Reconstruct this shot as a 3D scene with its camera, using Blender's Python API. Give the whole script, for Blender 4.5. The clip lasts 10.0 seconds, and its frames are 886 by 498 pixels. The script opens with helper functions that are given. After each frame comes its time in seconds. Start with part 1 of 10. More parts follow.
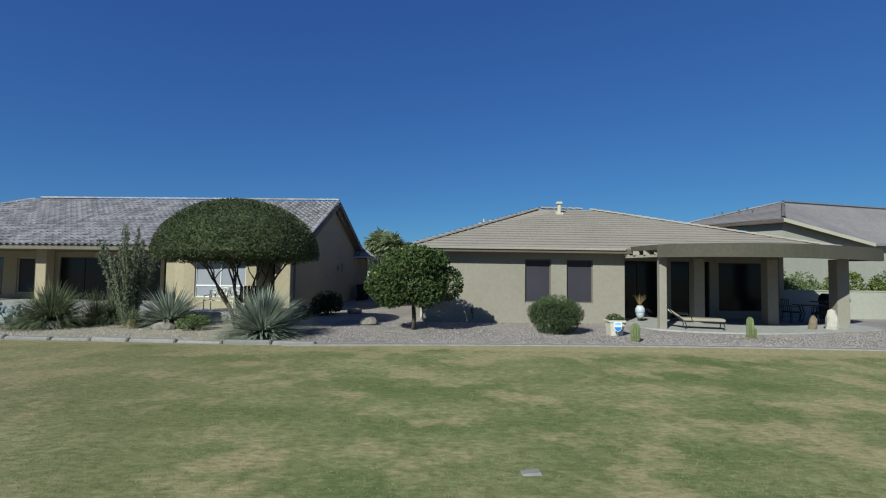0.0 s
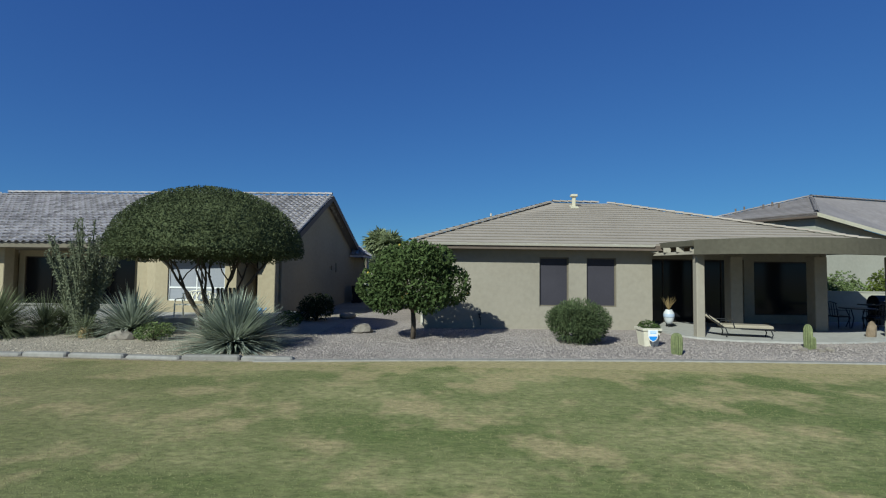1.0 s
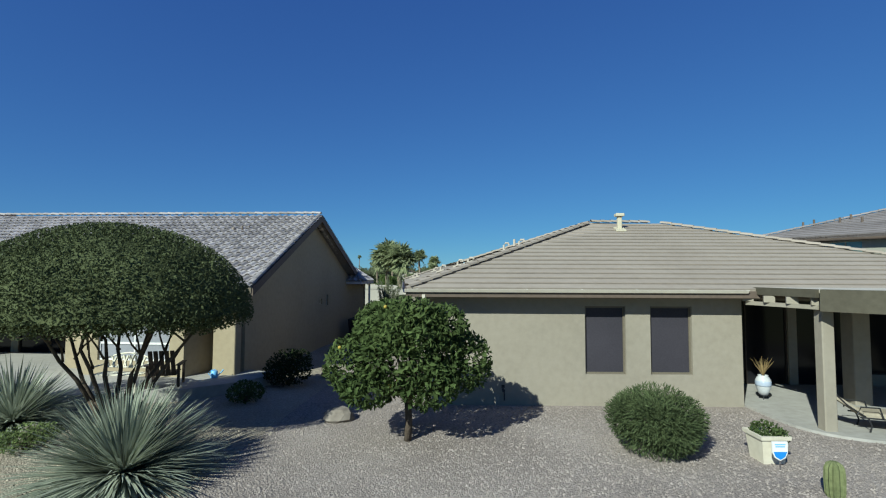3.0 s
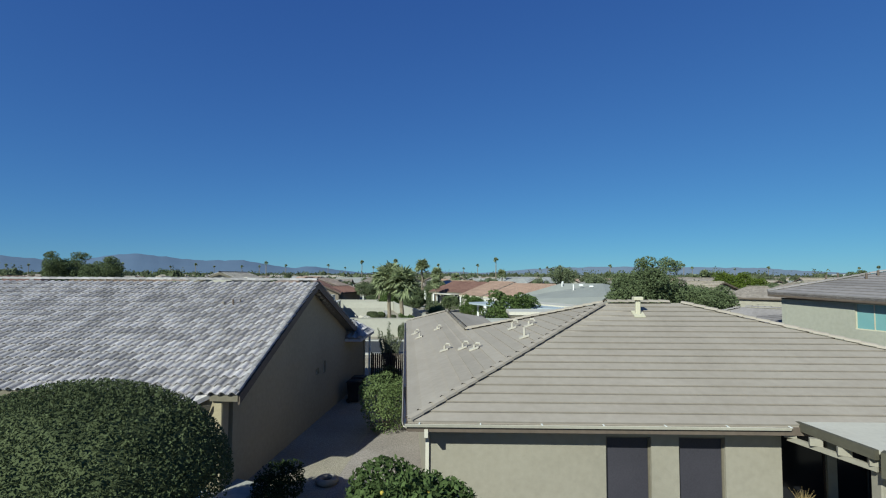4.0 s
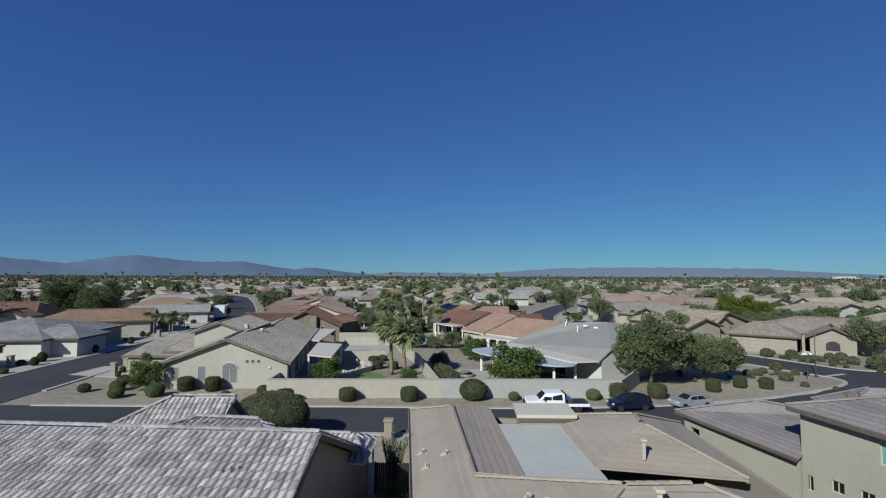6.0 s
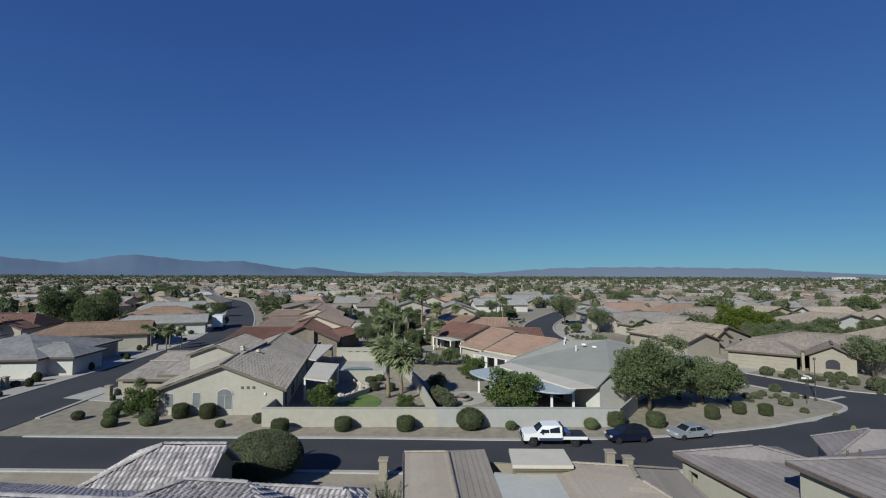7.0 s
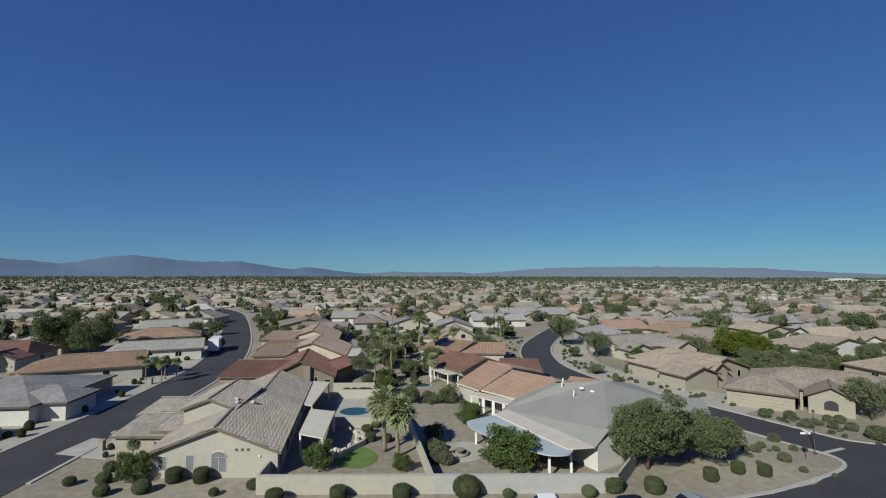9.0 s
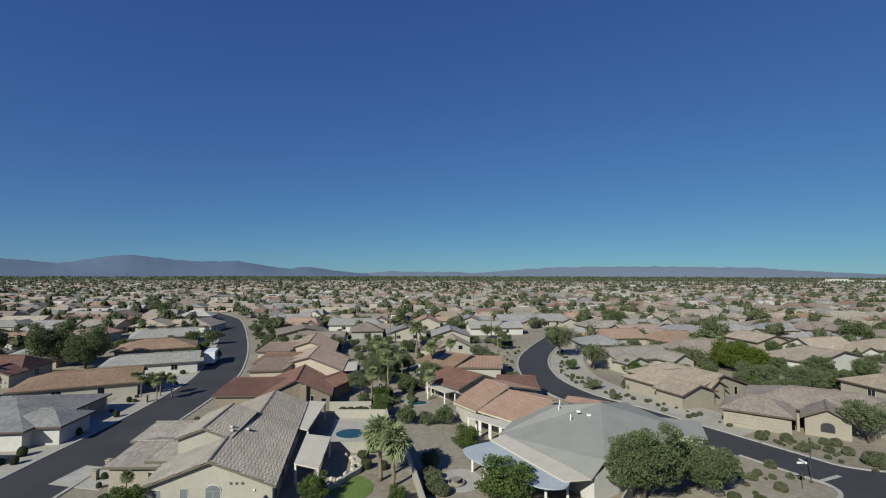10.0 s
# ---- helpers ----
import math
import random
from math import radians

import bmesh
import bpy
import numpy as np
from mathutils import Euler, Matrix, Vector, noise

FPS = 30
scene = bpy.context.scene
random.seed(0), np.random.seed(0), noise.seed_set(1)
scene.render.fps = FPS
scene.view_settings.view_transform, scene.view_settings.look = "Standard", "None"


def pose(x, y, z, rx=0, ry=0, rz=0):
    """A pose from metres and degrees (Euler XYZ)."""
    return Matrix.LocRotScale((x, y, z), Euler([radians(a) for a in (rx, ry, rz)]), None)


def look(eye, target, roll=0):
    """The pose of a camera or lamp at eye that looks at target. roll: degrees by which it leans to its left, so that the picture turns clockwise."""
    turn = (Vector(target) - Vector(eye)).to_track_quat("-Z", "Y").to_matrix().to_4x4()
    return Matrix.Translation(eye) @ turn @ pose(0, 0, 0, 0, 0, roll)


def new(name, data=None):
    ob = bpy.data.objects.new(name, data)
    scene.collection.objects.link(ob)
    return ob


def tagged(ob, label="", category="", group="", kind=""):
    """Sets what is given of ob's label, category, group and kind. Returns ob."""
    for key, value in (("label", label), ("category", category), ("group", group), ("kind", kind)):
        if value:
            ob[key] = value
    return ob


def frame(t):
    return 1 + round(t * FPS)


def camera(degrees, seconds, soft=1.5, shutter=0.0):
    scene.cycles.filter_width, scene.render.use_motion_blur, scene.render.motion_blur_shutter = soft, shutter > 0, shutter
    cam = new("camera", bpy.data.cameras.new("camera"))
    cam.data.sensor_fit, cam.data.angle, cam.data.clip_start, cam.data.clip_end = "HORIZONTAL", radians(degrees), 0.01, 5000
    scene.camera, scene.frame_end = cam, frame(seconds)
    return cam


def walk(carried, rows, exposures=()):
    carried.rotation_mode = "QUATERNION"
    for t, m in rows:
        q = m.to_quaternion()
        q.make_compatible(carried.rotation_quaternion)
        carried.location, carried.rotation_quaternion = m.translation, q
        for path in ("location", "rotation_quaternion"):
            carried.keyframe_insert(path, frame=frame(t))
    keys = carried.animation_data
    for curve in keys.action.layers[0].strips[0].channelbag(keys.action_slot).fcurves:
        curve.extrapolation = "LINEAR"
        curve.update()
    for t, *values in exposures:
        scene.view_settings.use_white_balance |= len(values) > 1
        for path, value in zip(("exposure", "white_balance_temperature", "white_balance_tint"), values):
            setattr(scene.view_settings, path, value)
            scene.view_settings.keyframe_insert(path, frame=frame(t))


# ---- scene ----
cam = camera(86.0, 10.0, soft=1.15)
PATH = [
    (0, (0.074, -0.021, 1.984), (0.009, 1.976, 2.077), 0.75),
    (0.5, (0.023, 1.071, 1.976), (-0.040, 3.068, 2.069), 0.72),
    (1, (-0.107, 2.166, 1.977), (-0.173, 4.163, 2.070), 0.66),
    (1.5, (-0.176, 3.333, 1.938), (-0.239, 5.329, 2.034), 0.58),
    (2, (-0.369, 4.522, 1.965), (-0.437, 6.518, 2.066), 0.48),
    (3.3, (-0.073, 6.840, 3.984), (-0.211, 8.832, 4.095), 0.29),
    (3.5, (-0.131, 7.055, 4.525), (-0.270, 9.047, 4.632), 0.32),
    (4, (-0.241, 7.488, 6.135), (-0.380, 9.480, 6.245), 0.25),
    (4.5, (-0.395, 7.723, 7.658), (-0.544, 9.715, 7.770), 0.25),
    (5, (-0.552, 7.859, 9.136), (-0.705, 9.850, 9.249), 0.21),
    (5.5, (-0.673, 7.896, 10.597), (-0.815, 9.887, 10.710), 0.13),
    (7, (-0.335, 8.300, 14.725), (-0.474, 10.292, 14.834), 0.20),
    (7.5, (-0.290, 8.340, 16.257), (-0.430, 10.332, 16.366), 0.20),
    (8, (-0.290, 8.400, 17.763), (-0.430, 10.392, 17.872), 0.20),
    (8.5, (-0.260, 8.450, 19.406), (-0.398, 10.442, 19.513), 0.10),
    (9, (-0.180, 8.500, 21.075), (-0.311, 10.493, 21.181), 0.10),
    (9.5, (-0.140, 8.590, 22.748), (-0.265, 10.583, 22.852), 0.20),
    (10, (0.000, 8.630, 24.482), (-0.122, 10.624, 24.585), 0.10),
]
walk(cam, [(t, look(eye, target, roll)) for t, eye, target, roll in PATH], exposures=[(0, 0.28, 6000, -4), (2.0, 0.36, 5950, -7), (3.5, 0.48, 6100, -8), (4.2, 0.39, 6100, -6), (5.5, 0.19, 6160, 1), (7.0, 0.09, 6280, 2), (10.0, 0.20, 6680, 1)])

# world, sun and exposure
SUN_TO = Vector((-0.42, -0.72, 0.55)).normalized()
world = bpy.data.worlds.new("World")
scene.world = world
world.use_nodes = True
wn = world.node_tree.nodes
sky = wn.new("ShaderNodeTexSky")
sky.sky_type, sky.sun_disc = "NISHITA", False
sky.sun_elevation = math.asin(SUN_TO.z)
sky.sun_rotation = math.atan2(SUN_TO.x, SUN_TO.y)
sky.altitude, sky.air_density, sky.dust_density, sky.ozone_density = 400, 0.8, 0.0, 5.5
wn["Background"].inputs["Strength"].default_value = 0.1
split, join = wn.new("ShaderNodeSeparateColor"), wn.new("ShaderNodeCombineColor")
world.node_tree.links.new(sky.outputs["Color"], split.inputs[0])
# the deep desert blue of a clear winter sky: each channel's range eased by its own power
for k, (gain, power) in enumerate(((0.41, 0.72), (0.62, 0.76), (1.50, 0.50))):
    ease, lift = wn.new("ShaderNodeMath"), wn.new("ShaderNodeMath")
    ease.operation, ease.inputs[1].default_value = "POWER", power
    lift.operation, lift.inputs[1].default_value = "MULTIPLY", gain
    world.node_tree.links.new(split.outputs[k], ease.inputs[0])
    world.node_tree.links.new(ease.outputs[0], lift.inputs[0])
    world.node_tree.links.new(lift.outputs[0], join.inputs[k])
world.node_tree.links.new(join.outputs[0], wn["Background"].inputs["Color"])
sun_data = bpy.data.lights.new("sun", "SUN")
sun_data.energy, sun_data.angle, sun_data.color = 4.9, radians(0.5), (1.0, 0.96, 0.90)
sun = new("sun", sun_data)
sun.matrix_world = look((0, 0, 60), Vector((0, 0, 60)) - SUN_TO)

# ---------------------------------------------------------------- materials
REFLECT = 0.88  # scale on the listed base colours, lowered so shade deepens against the stronger sun


def surface(name, dark, light, fine=14.0, broad=0.5, rough=0.85, bump=0.25, bump_size=60.0, spread=0.0, per="none", metal=0.0, contrast=1.0):
    """A material mottled at two scales, with fine relief; per: vary the tone by 'object' or by 'island'."""
    m = bpy.data.materials.new(name)
    m.use_nodes = True
    n, l = m.node_tree.nodes, m.node_tree.links
    bsdf = n["Principled BSDF"]
    bsdf.inputs["Roughness"].default_value = rough
    bsdf.inputs["Metallic"].default_value = metal
    bsdf.inputs["Specular IOR Level"].default_value = 0.25
    pos = n.new("ShaderNodeNewGeometry")
    tex = n.new("ShaderNodeTexNoise")
    tex.inputs["Scale"].default_value, tex.inputs["Detail"].default_value = fine, 6.0
    tex2 = n.new("ShaderNodeTexNoise")
    tex2.inputs["Scale"].default_value, tex2.inputs["Detail"].default_value = broad, 4.0
    for t in (tex, tex2):
        l.new(pos.outputs["Position"], t.inputs["Vector"])
    mean = n.new("ShaderNodeMath")
    mean.operation = "ADD"
    l.new(tex.outputs["Fac"], mean.inputs[0])
    l.new(tex2.outputs["Fac"], mean.inputs[1])
    ramp = n.new("ShaderNodeMapRange")
    ramp.inputs["From Min"].default_value, ramp.inputs["From Max"].default_value = 1.0 - 0.34 / contrast, 1.0 + 0.34 / contrast
    l.new(mean.outputs[0], ramp.inputs["Value"])
    mix = n.new("ShaderNodeMix")
    mix.data_type = "RGBA"
    mix.inputs["A"].default_value, mix.inputs["B"].default_value = [(*(v * REFLECT for v in c), 1) for c in (dark, light)]
    l.new(ramp.outputs["Result"], mix.inputs["Factor"])
    out = mix.outputs["Result"]
    if per != "none":
        src = pos.outputs["Random Per Island"]
        if per == "object":
            src = n.new("ShaderNodeObjectInfo").outputs["Random"]
        if per == "both":
            blend, wrap = n.new("ShaderNodeMath"), n.new("ShaderNodeMath")
            wrap.operation = "FRACT"
            l.new(src, blend.inputs[0])
            l.new(n.new("ShaderNodeObjectInfo").outputs["Random"], blend.inputs[1])
            l.new(blend.outputs[0], wrap.inputs[0])
            src = wrap.outputs[0]
        vary = n.new("ShaderNodeMapRange")
        vary.inputs["To Min"].default_value, vary.inputs["To Max"].default_value = 1.0 - spread, 1.0 + spread
        l.new(src, vary.inputs["Value"])
        hsv = n.new("ShaderNodeHueSaturation")
        l.new(vary.outputs["Result"], hsv.inputs["Value"])
        l.new(out, hsv.inputs["Color"])
        out = hsv.outputs["Color"]
    l.new(out, bsdf.inputs["Base Color"])
    if bump:
        grain = n.new("ShaderNodeTexNoise")
        grain.inputs["Scale"].default_value, grain.inputs["Detail"].default_value = bump_size, 3.0
        l.new(pos.outputs["Position"], grain.inputs["Vector"])
        b = n.new("ShaderNodeBump")
        b.inputs["Strength"].default_value, b.inputs["Distance"].default_value = bump, 0.02
        l.new(grain.outputs["Fac"], b.inputs["Height"])
        l.new(b.outputs["Normal"], bsdf.inputs["Normal"])
    return m


def islands(name, colours, rough=0.85, mottle=0.25, scale=3.0):
    """A material whose tone is picked island by island from a few colours."""
    m = bpy.data.materials.new(name)
    m.use_nodes = True
    n, l = m.node_tree.nodes, m.node_tree.links
    bsdf = n["Principled BSDF"]
    bsdf.inputs["Roughness"].default_value = rough
    bsdf.inputs["Specular IOR Level"].default_value = 0.2
    geo = n.new("ShaderNodeNewGeometry")
    ramp = n.new("ShaderNodeValToRGB")
    ramp.color_ramp.interpolation = "CONSTANT"
    e = ramp.color_ramp.elements
    while len(e) < len(colours):
        e.new(0.5)
    for i, c in enumerate(colours):
        e[i].position, e[i].color = i / len(colours), (*(v * REFLECT for v in c), 1)
    l.new(geo.outputs["Random Per Island"], ramp.inputs["Fac"])
    noise_t = n.new("ShaderNodeTexNoise")
    noise_t.inputs["Scale"].default_value, noise_t.inputs["Detail"].default_value = scale, 5.0
    l.new(geo.outputs["Position"], noise_t.inputs["Vector"])
    vary = n.new("ShaderNodeMapRange")
    vary.inputs["From Min"].default_value, vary.inputs["From Max"].default_value = 0.3, 0.7
    vary.inputs["To Min"].default_value, vary.inputs["To Max"].default_value = 1 - mottle, 1 + mottle
    l.new(noise_t.outputs["Fac"], vary.inputs["Value"])
    hsv = n.new("ShaderNodeHueSaturation")
    l.new(vary.outputs["Result"], hsv.inputs["Value"])
    l.new(ramp.outputs["Color"], hsv.inputs["Color"])
    l.new(hsv.outputs["Color"], bsdf.inputs["Base Color"])
    return m


def leafy(name, dark, light, spread=0.35):
    """Foliage: tone varied leaf by leaf and in clumps, a little light let through."""
    m = surface(name, dark, light, fine=2.2, broad=0.6, rough=0.9, bump=0, spread=spread, per="island")
    n, l = m.node_tree.nodes, m.node_tree.links
    bsdf = n["Principled BSDF"]
    bsdf.inputs["Specular IOR Level"].default_value = 0.08
    tr = n.new("ShaderNodeBsdfTranslucent")
    l.new(bsdf.inputs["Base Color"].links[0].from_socket, tr.inputs["Color"])
    mixs = n.new("ShaderNodeMixShader")
    mixs.inputs["Fac"].default_value = 0.28
    l.new(bsdf.outputs[0], mixs.inputs[1])
    l.new(tr.outputs[0], mixs.inputs[2])
    l.new(mixs.outputs[0], n["Material Output"].inputs["Surface"])
    return m


def roofing(name, dark, light, width=0.34, course=0.155, spread=0.12):
    """Tile roof: rows of barrel tiles across each slope and courses up it, as relief, each tile with a tone of its own."""
    m = surface(name, dark, light, fine=3.5, broad=0.35, rough=0.9, bump=0, spread=spread, per="object")
    n, l = m.node_tree.nodes, m.node_tree.links
    bsdf = n["Principled BSDF"]

    def op(kind, a, b=None):
        q = n.new("ShaderNodeMath")
        q.operation = kind
        l.new(a, q.inputs[0])
        if b is not None:
            if isinstance(b, float):
                q.inputs[1].default_value = b
            else:
                l.new(b, q.inputs[1])
        return q.outputs[0]
    geo = n.new("ShaderNodeNewGeometry")
    level = n.new("ShaderNodeVectorMath")
    level.operation = "CROSS_PRODUCT"
    level.inputs[0].default_value = (0, 0, 1)
    l.new(geo.outputs["True Normal"], level.inputs[1])
    along = n.new("ShaderNodeVectorMath")
    along.operation = "NORMALIZE"
    l.new(level.outputs[0], along.inputs[0])
    dot = n.new("ShaderNodeVectorMath")
    dot.operation = "DOT_PRODUCT"
    l.new(geo.outputs["Position"], dot.inputs[0])
    l.new(along.outputs[0], dot.inputs[1])
    sep = n.new("ShaderNodeSeparateXYZ")
    l.new(geo.outputs["Position"], sep.inputs[0])
    u = op("MULTIPLY", dot.outputs["Value"], 1.0 / width)
    v = op("MULTIPLY", sep.outputs["Z"], 1.0 / course)
    fu, fv = op("FRACT", u), op("FRACT", v)
    hump = op("SINE", op("MULTIPLY", fu, math.pi))
    both = n.new("ShaderNodeCombineXYZ")
    l.new(op("FLOOR", u), both.inputs[0])
    l.new(op("FLOOR", v), both.inputs[1])
    rnd = n.new("ShaderNodeTexWhiteNoise")
    rnd.noise_dimensions = "2D"
    l.new(both.outputs[0], rnd.inputs["Vector"])
    tone = n.new("ShaderNodeMapRange")
    tone.inputs["To Min"].default_value, tone.inputs["To Max"].default_value = 0.84, 1.12
    l.new(rnd.outputs["Value"], tone.inputs["Value"])
    hsv = n.new("ShaderNodeHueSaturation")
    l.new(tone.outputs["Result"], hsv.inputs["Value"])
    l.new(bsdf.inputs["Base Color"].links[0].from_socket, hsv.inputs["Color"])
    l.new(hsv.outputs["Color"], bsdf.inputs["Base Color"])
    b = n.new("ShaderNodeBump")
    b.inputs["Strength"].default_value, b.inputs["Distance"].default_value = 0.5, 0.06
    l.new(op("SUBTRACT", hump, op("MULTIPLY", fv, 0.8)), b.inputs["Height"])
    l.new(b.outputs["Normal"], bsdf.inputs["Normal"])
    return m


def glossy(name, colour, rough=0.08, spec=0.5, metal=0.0):
    m = bpy.data.materials.new(name)
    m.use_nodes = True
    b = m.node_tree.nodes["Principled BSDF"]
    b.inputs["Base Color"].default_value, b.inputs["Roughness"].default_value = (*colour, 1), rough
    b.inputs["Specular IOR Level"].default_value, b.inputs["Metallic"].default_value = spec, metal
    return m


def lawn_material():
    """Mown turf: green and straw patches, mowing bands and blade grain."""
    m = surface("lawn_turf", (0.15, 0.176, 0.056), (0.52, 0.45, 0.225), fine=7.0, broad=0.55, rough=0.9, bump=0.6, bump_size=90.0, contrast=1.0)
    n, l = m.node_tree.nodes, m.node_tree.links
    bsdf = n["Principled BSDF"]
    geo = n.new("ShaderNodeNewGeometry")
    mp = n.new("ShaderNodeMapping")
    mp.inputs["Scale"].default_value = (0.3, 0.7, 1.0)
    l.new(geo.outputs["Position"], mp.inputs["Vector"])
    band = n.new("ShaderNodeTexNoise")
    band.inputs["Scale"].default_value, band.inputs["Detail"].default_value = 1.0, 5.0
    l.new(mp.outputs["Vector"], band.inputs["Vector"])
    rng = n.new("ShaderNodeMapRange")
    rng.inputs["From Min"].default_value, rng.inputs["From Max"].default_value = 0.35, 0.72
    l.new(band.outputs["Fac"], rng.inputs["Value"])
    mix = n.new("ShaderNodeMix")
    mix.data_type = "RGBA"
    mix.inputs["A"].default_value = (0.13, 0.158, 0.047, 1)
    l.new(bsdf.inputs["Base Color"].links[0].from_socket, mix.inputs["B"])
    l.new(rng.outputs["Result"], mix.inputs["Factor"])
    # worn straw-coloured patches, thicker along the edging
    patch = n.new("ShaderNodeTexNoise")
    patch.inputs["Scale"].default_value, patch.inputs["Detail"].default_value, patch.inputs["Roughness"].default_value = 0.75, 7.0, 0.6
    l.new(geo.outputs["Position"], patch.inputs["Vector"])
    sep = n.new("ShaderNodeSeparateXYZ")
    l.new(geo.outputs["Position"], sep.inputs[0])
    edge = n.new("ShaderNodeMapRange")
    edge.inputs["From Min"].default_value, edge.inputs["From Max"].default_value = 10.6, 12.6
    edge.inputs["To Max"].default_value = 0.22
    l.new(sep.outputs["Y"], edge.inputs["Value"])
    add = n.new("ShaderNodeMath")
    l.new(patch.outputs["Fac"], add.inputs[0])
    l.new(edge.outputs["Result"], add.inputs[1])
    worn = n.new("ShaderNodeMapRange")
    worn.inputs["From Min"].default_value, worn.inputs["From Max"].default_value, worn.inputs["To Max"].default_value = 0.51, 0.605, 0.82
    l.new(add.outputs[0], worn.inputs["Value"])
    mix2 = n.new("ShaderNodeMix")
    mix2.data_type = "RGBA"
    mix2.inputs["B"].default_value = (0.40, 0.322, 0.165, 1)
    l.new(mix.outputs["Result"], mix2.inputs["A"])
    l.new(worn.outputs["Result"], mix2.inputs["Factor"])
    # fine streaks of clippings and the drier stretch towards the planting bed
    ms = n.new("ShaderNodeMapping")
    ms.inputs["Scale"].default_value = (7.0, 15.0, 1.0)
    l.new(geo.outputs["Position"], ms.inputs["Vector"])
    streak = n.new("ShaderNodeTexNoise")
    streak.inputs["Scale"].default_value, streak.inputs["Detail"].default_value, streak.inputs["Roughness"].default_value = 1.0, 6.0, 0.75
    l.new(ms.outputs["Vector"], streak.inputs["Vector"])
    val = n.new("ShaderNodeMapRange")
    val.inputs["From Min"].default_value, val.inputs["From Max"].default_value = 0.3, 0.7
    val.inputs["To Min"].default_value, val.inputs["To Max"].default_value = 0.47, 1.26
    l.new(streak.outputs["Fac"], val.inputs["Value"])
    dry = n.new("ShaderNodeMapRange")
    dry.inputs["From Min"].default_value, dry.inputs["From Max"].default_value = -1.0, -7.0
    dry.inputs["To Max"].default_value = 0.45
    l.new(sep.outputs["X"], dry.inputs["Value"])
    mix3 = n.new("ShaderNodeMix")
    mix3.data_type = "RGBA"
    mix3.inputs["B"].default_value = (0.235, 0.19, 0.095, 1)
    l.new(mix2.outputs["Result"], mix3.inputs["A"])
    l.new(dry.outputs["Result"], mix3.inputs["Factor"])
    tone = n.new("ShaderNodeHueSaturation")
    l.new(mix3.outputs["Result"], tone.inputs["Color"])
    l.new(val.outputs["Result"], tone.inputs["Value"])
    l.new(tone.outputs["Color"], bsdf.inputs["Base Color"])
    return m


def gravel_material(name, dark, light, cell=38.0):
    m = surface(name, dark, light, fine=cell * 0.7, broad=0.35, rough=0.95, bump=0)
    n, l = m.node_tree.nodes, m.node_tree.links
    bsdf = n["Principled BSDF"]
    geo = n.new("ShaderNodeNewGeometry")
    vor = n.new("ShaderNodeTexVoronoi")
    vor.inputs["Scale"].default_value = cell
    l.new(geo.outputs["Position"], vor.inputs["Vector"])
    b = n.new("ShaderNodeBump")
    b.inputs["Strength"].default_value, b.inputs["Distance"].default_value, b.invert = 0.9, 0.02, True
    l.new(vor.outputs["Distance"], b.inputs["Height"])
    l.new(b.outputs["Normal"], bsdf.inputs["Normal"])
    hsv = n.new("ShaderNodeHueSaturation")
    sep = n.new("ShaderNodeSeparateColor")
    l.new(vor.outputs["Color"], sep.inputs[0])
    rng = n.new("ShaderNodeMapRange")
    rng.inputs["To Min"].default_value, rng.inputs["To Max"].default_value = 0.8, 1.15
    l.new(sep.outputs[0], rng.inputs["Value"])
    l.new(rng.outputs["Result"], hsv.inputs["Value"])
    l.new(bsdf.inputs["Base Color"].links[0].from_socket, hsv.inputs["Color"])
    l.new(hsv.outputs["Color"], bsdf.inputs["Base Color"])
    return m


M = {}
M["lawn"] = lawn_material()
M["gravel"] = gravel_material("pink_grey_gravel", (0.20, 0.165, 0.145), (0.44, 0.38, 0.34))
M["tan_gravel"] = gravel_material("tan_gravel", (0.26, 0.22, 0.17), (0.46, 0.40, 0.31))
M["desert"] = surface("desert_gravel_ground", (0.19, 0.165, 0.125), (0.35, 0.31, 0.25), fine=1.2, broad=0.05, rough=0.95, bump=0.3, bump_size=20)
M["asphalt"] = surface("asphalt", (0.035, 0.036, 0.042), (0.062, 0.062, 0.068), fine=9, broad=0.12, rough=0.85, bump=0.2, bump_size=80)
M["concrete"] = surface("pale_concrete", (0.32, 0.305, 0.275), (0.45, 0.43, 0.395), fine=6, broad=0.5, rough=0.9, bump=0.2)
M["grey_block"] = surface("grey_edging_block", (0.21, 0.195, 0.175), (0.31, 0.292, 0.265), fine=8, broad=0.8, rough=0.9, spread=0.12, per="object")
M["kerb_stone"] = surface("worn_kerb_concrete", (0.21, 0.195, 0.175), (0.33, 0.31, 0.28), fine=6, broad=0.7, rough=0.9, bump=0.3)
M["green_lawn"] = surface("watered_lawn", (0.085, 0.135, 0.035), (0.16, 0.225, 0.065), fine=6, broad=0.5, rough=0.9, bump=0.4, bump_size=30)
# distance haze is mixed into the base colour of the paler ranges
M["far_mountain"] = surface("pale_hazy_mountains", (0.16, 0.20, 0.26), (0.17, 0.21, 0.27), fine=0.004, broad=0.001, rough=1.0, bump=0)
M["stucco_r"] = surface("olive_tan_stucco", (0.272, 0.24, 0.19), (0.33, 0.294, 0.236), fine=7, broad=0.35, rough=0.95, bump=0.35, bump_size=70)
M["stucco_l"] = surface("warm_tan_stucco", (0.32, 0.265, 0.175), (0.40, 0.335, 0.225), fine=7, broad=0.35, rough=0.95, bump=0.35, bump_size=70)
M["stucco_t"] = surface("pale_cream_stucco", (0.325, 0.31, 0.252), (0.385, 0.368, 0.303), fine=7, broad=0.3, rough=0.95, bump=0.3, bump_size=70)
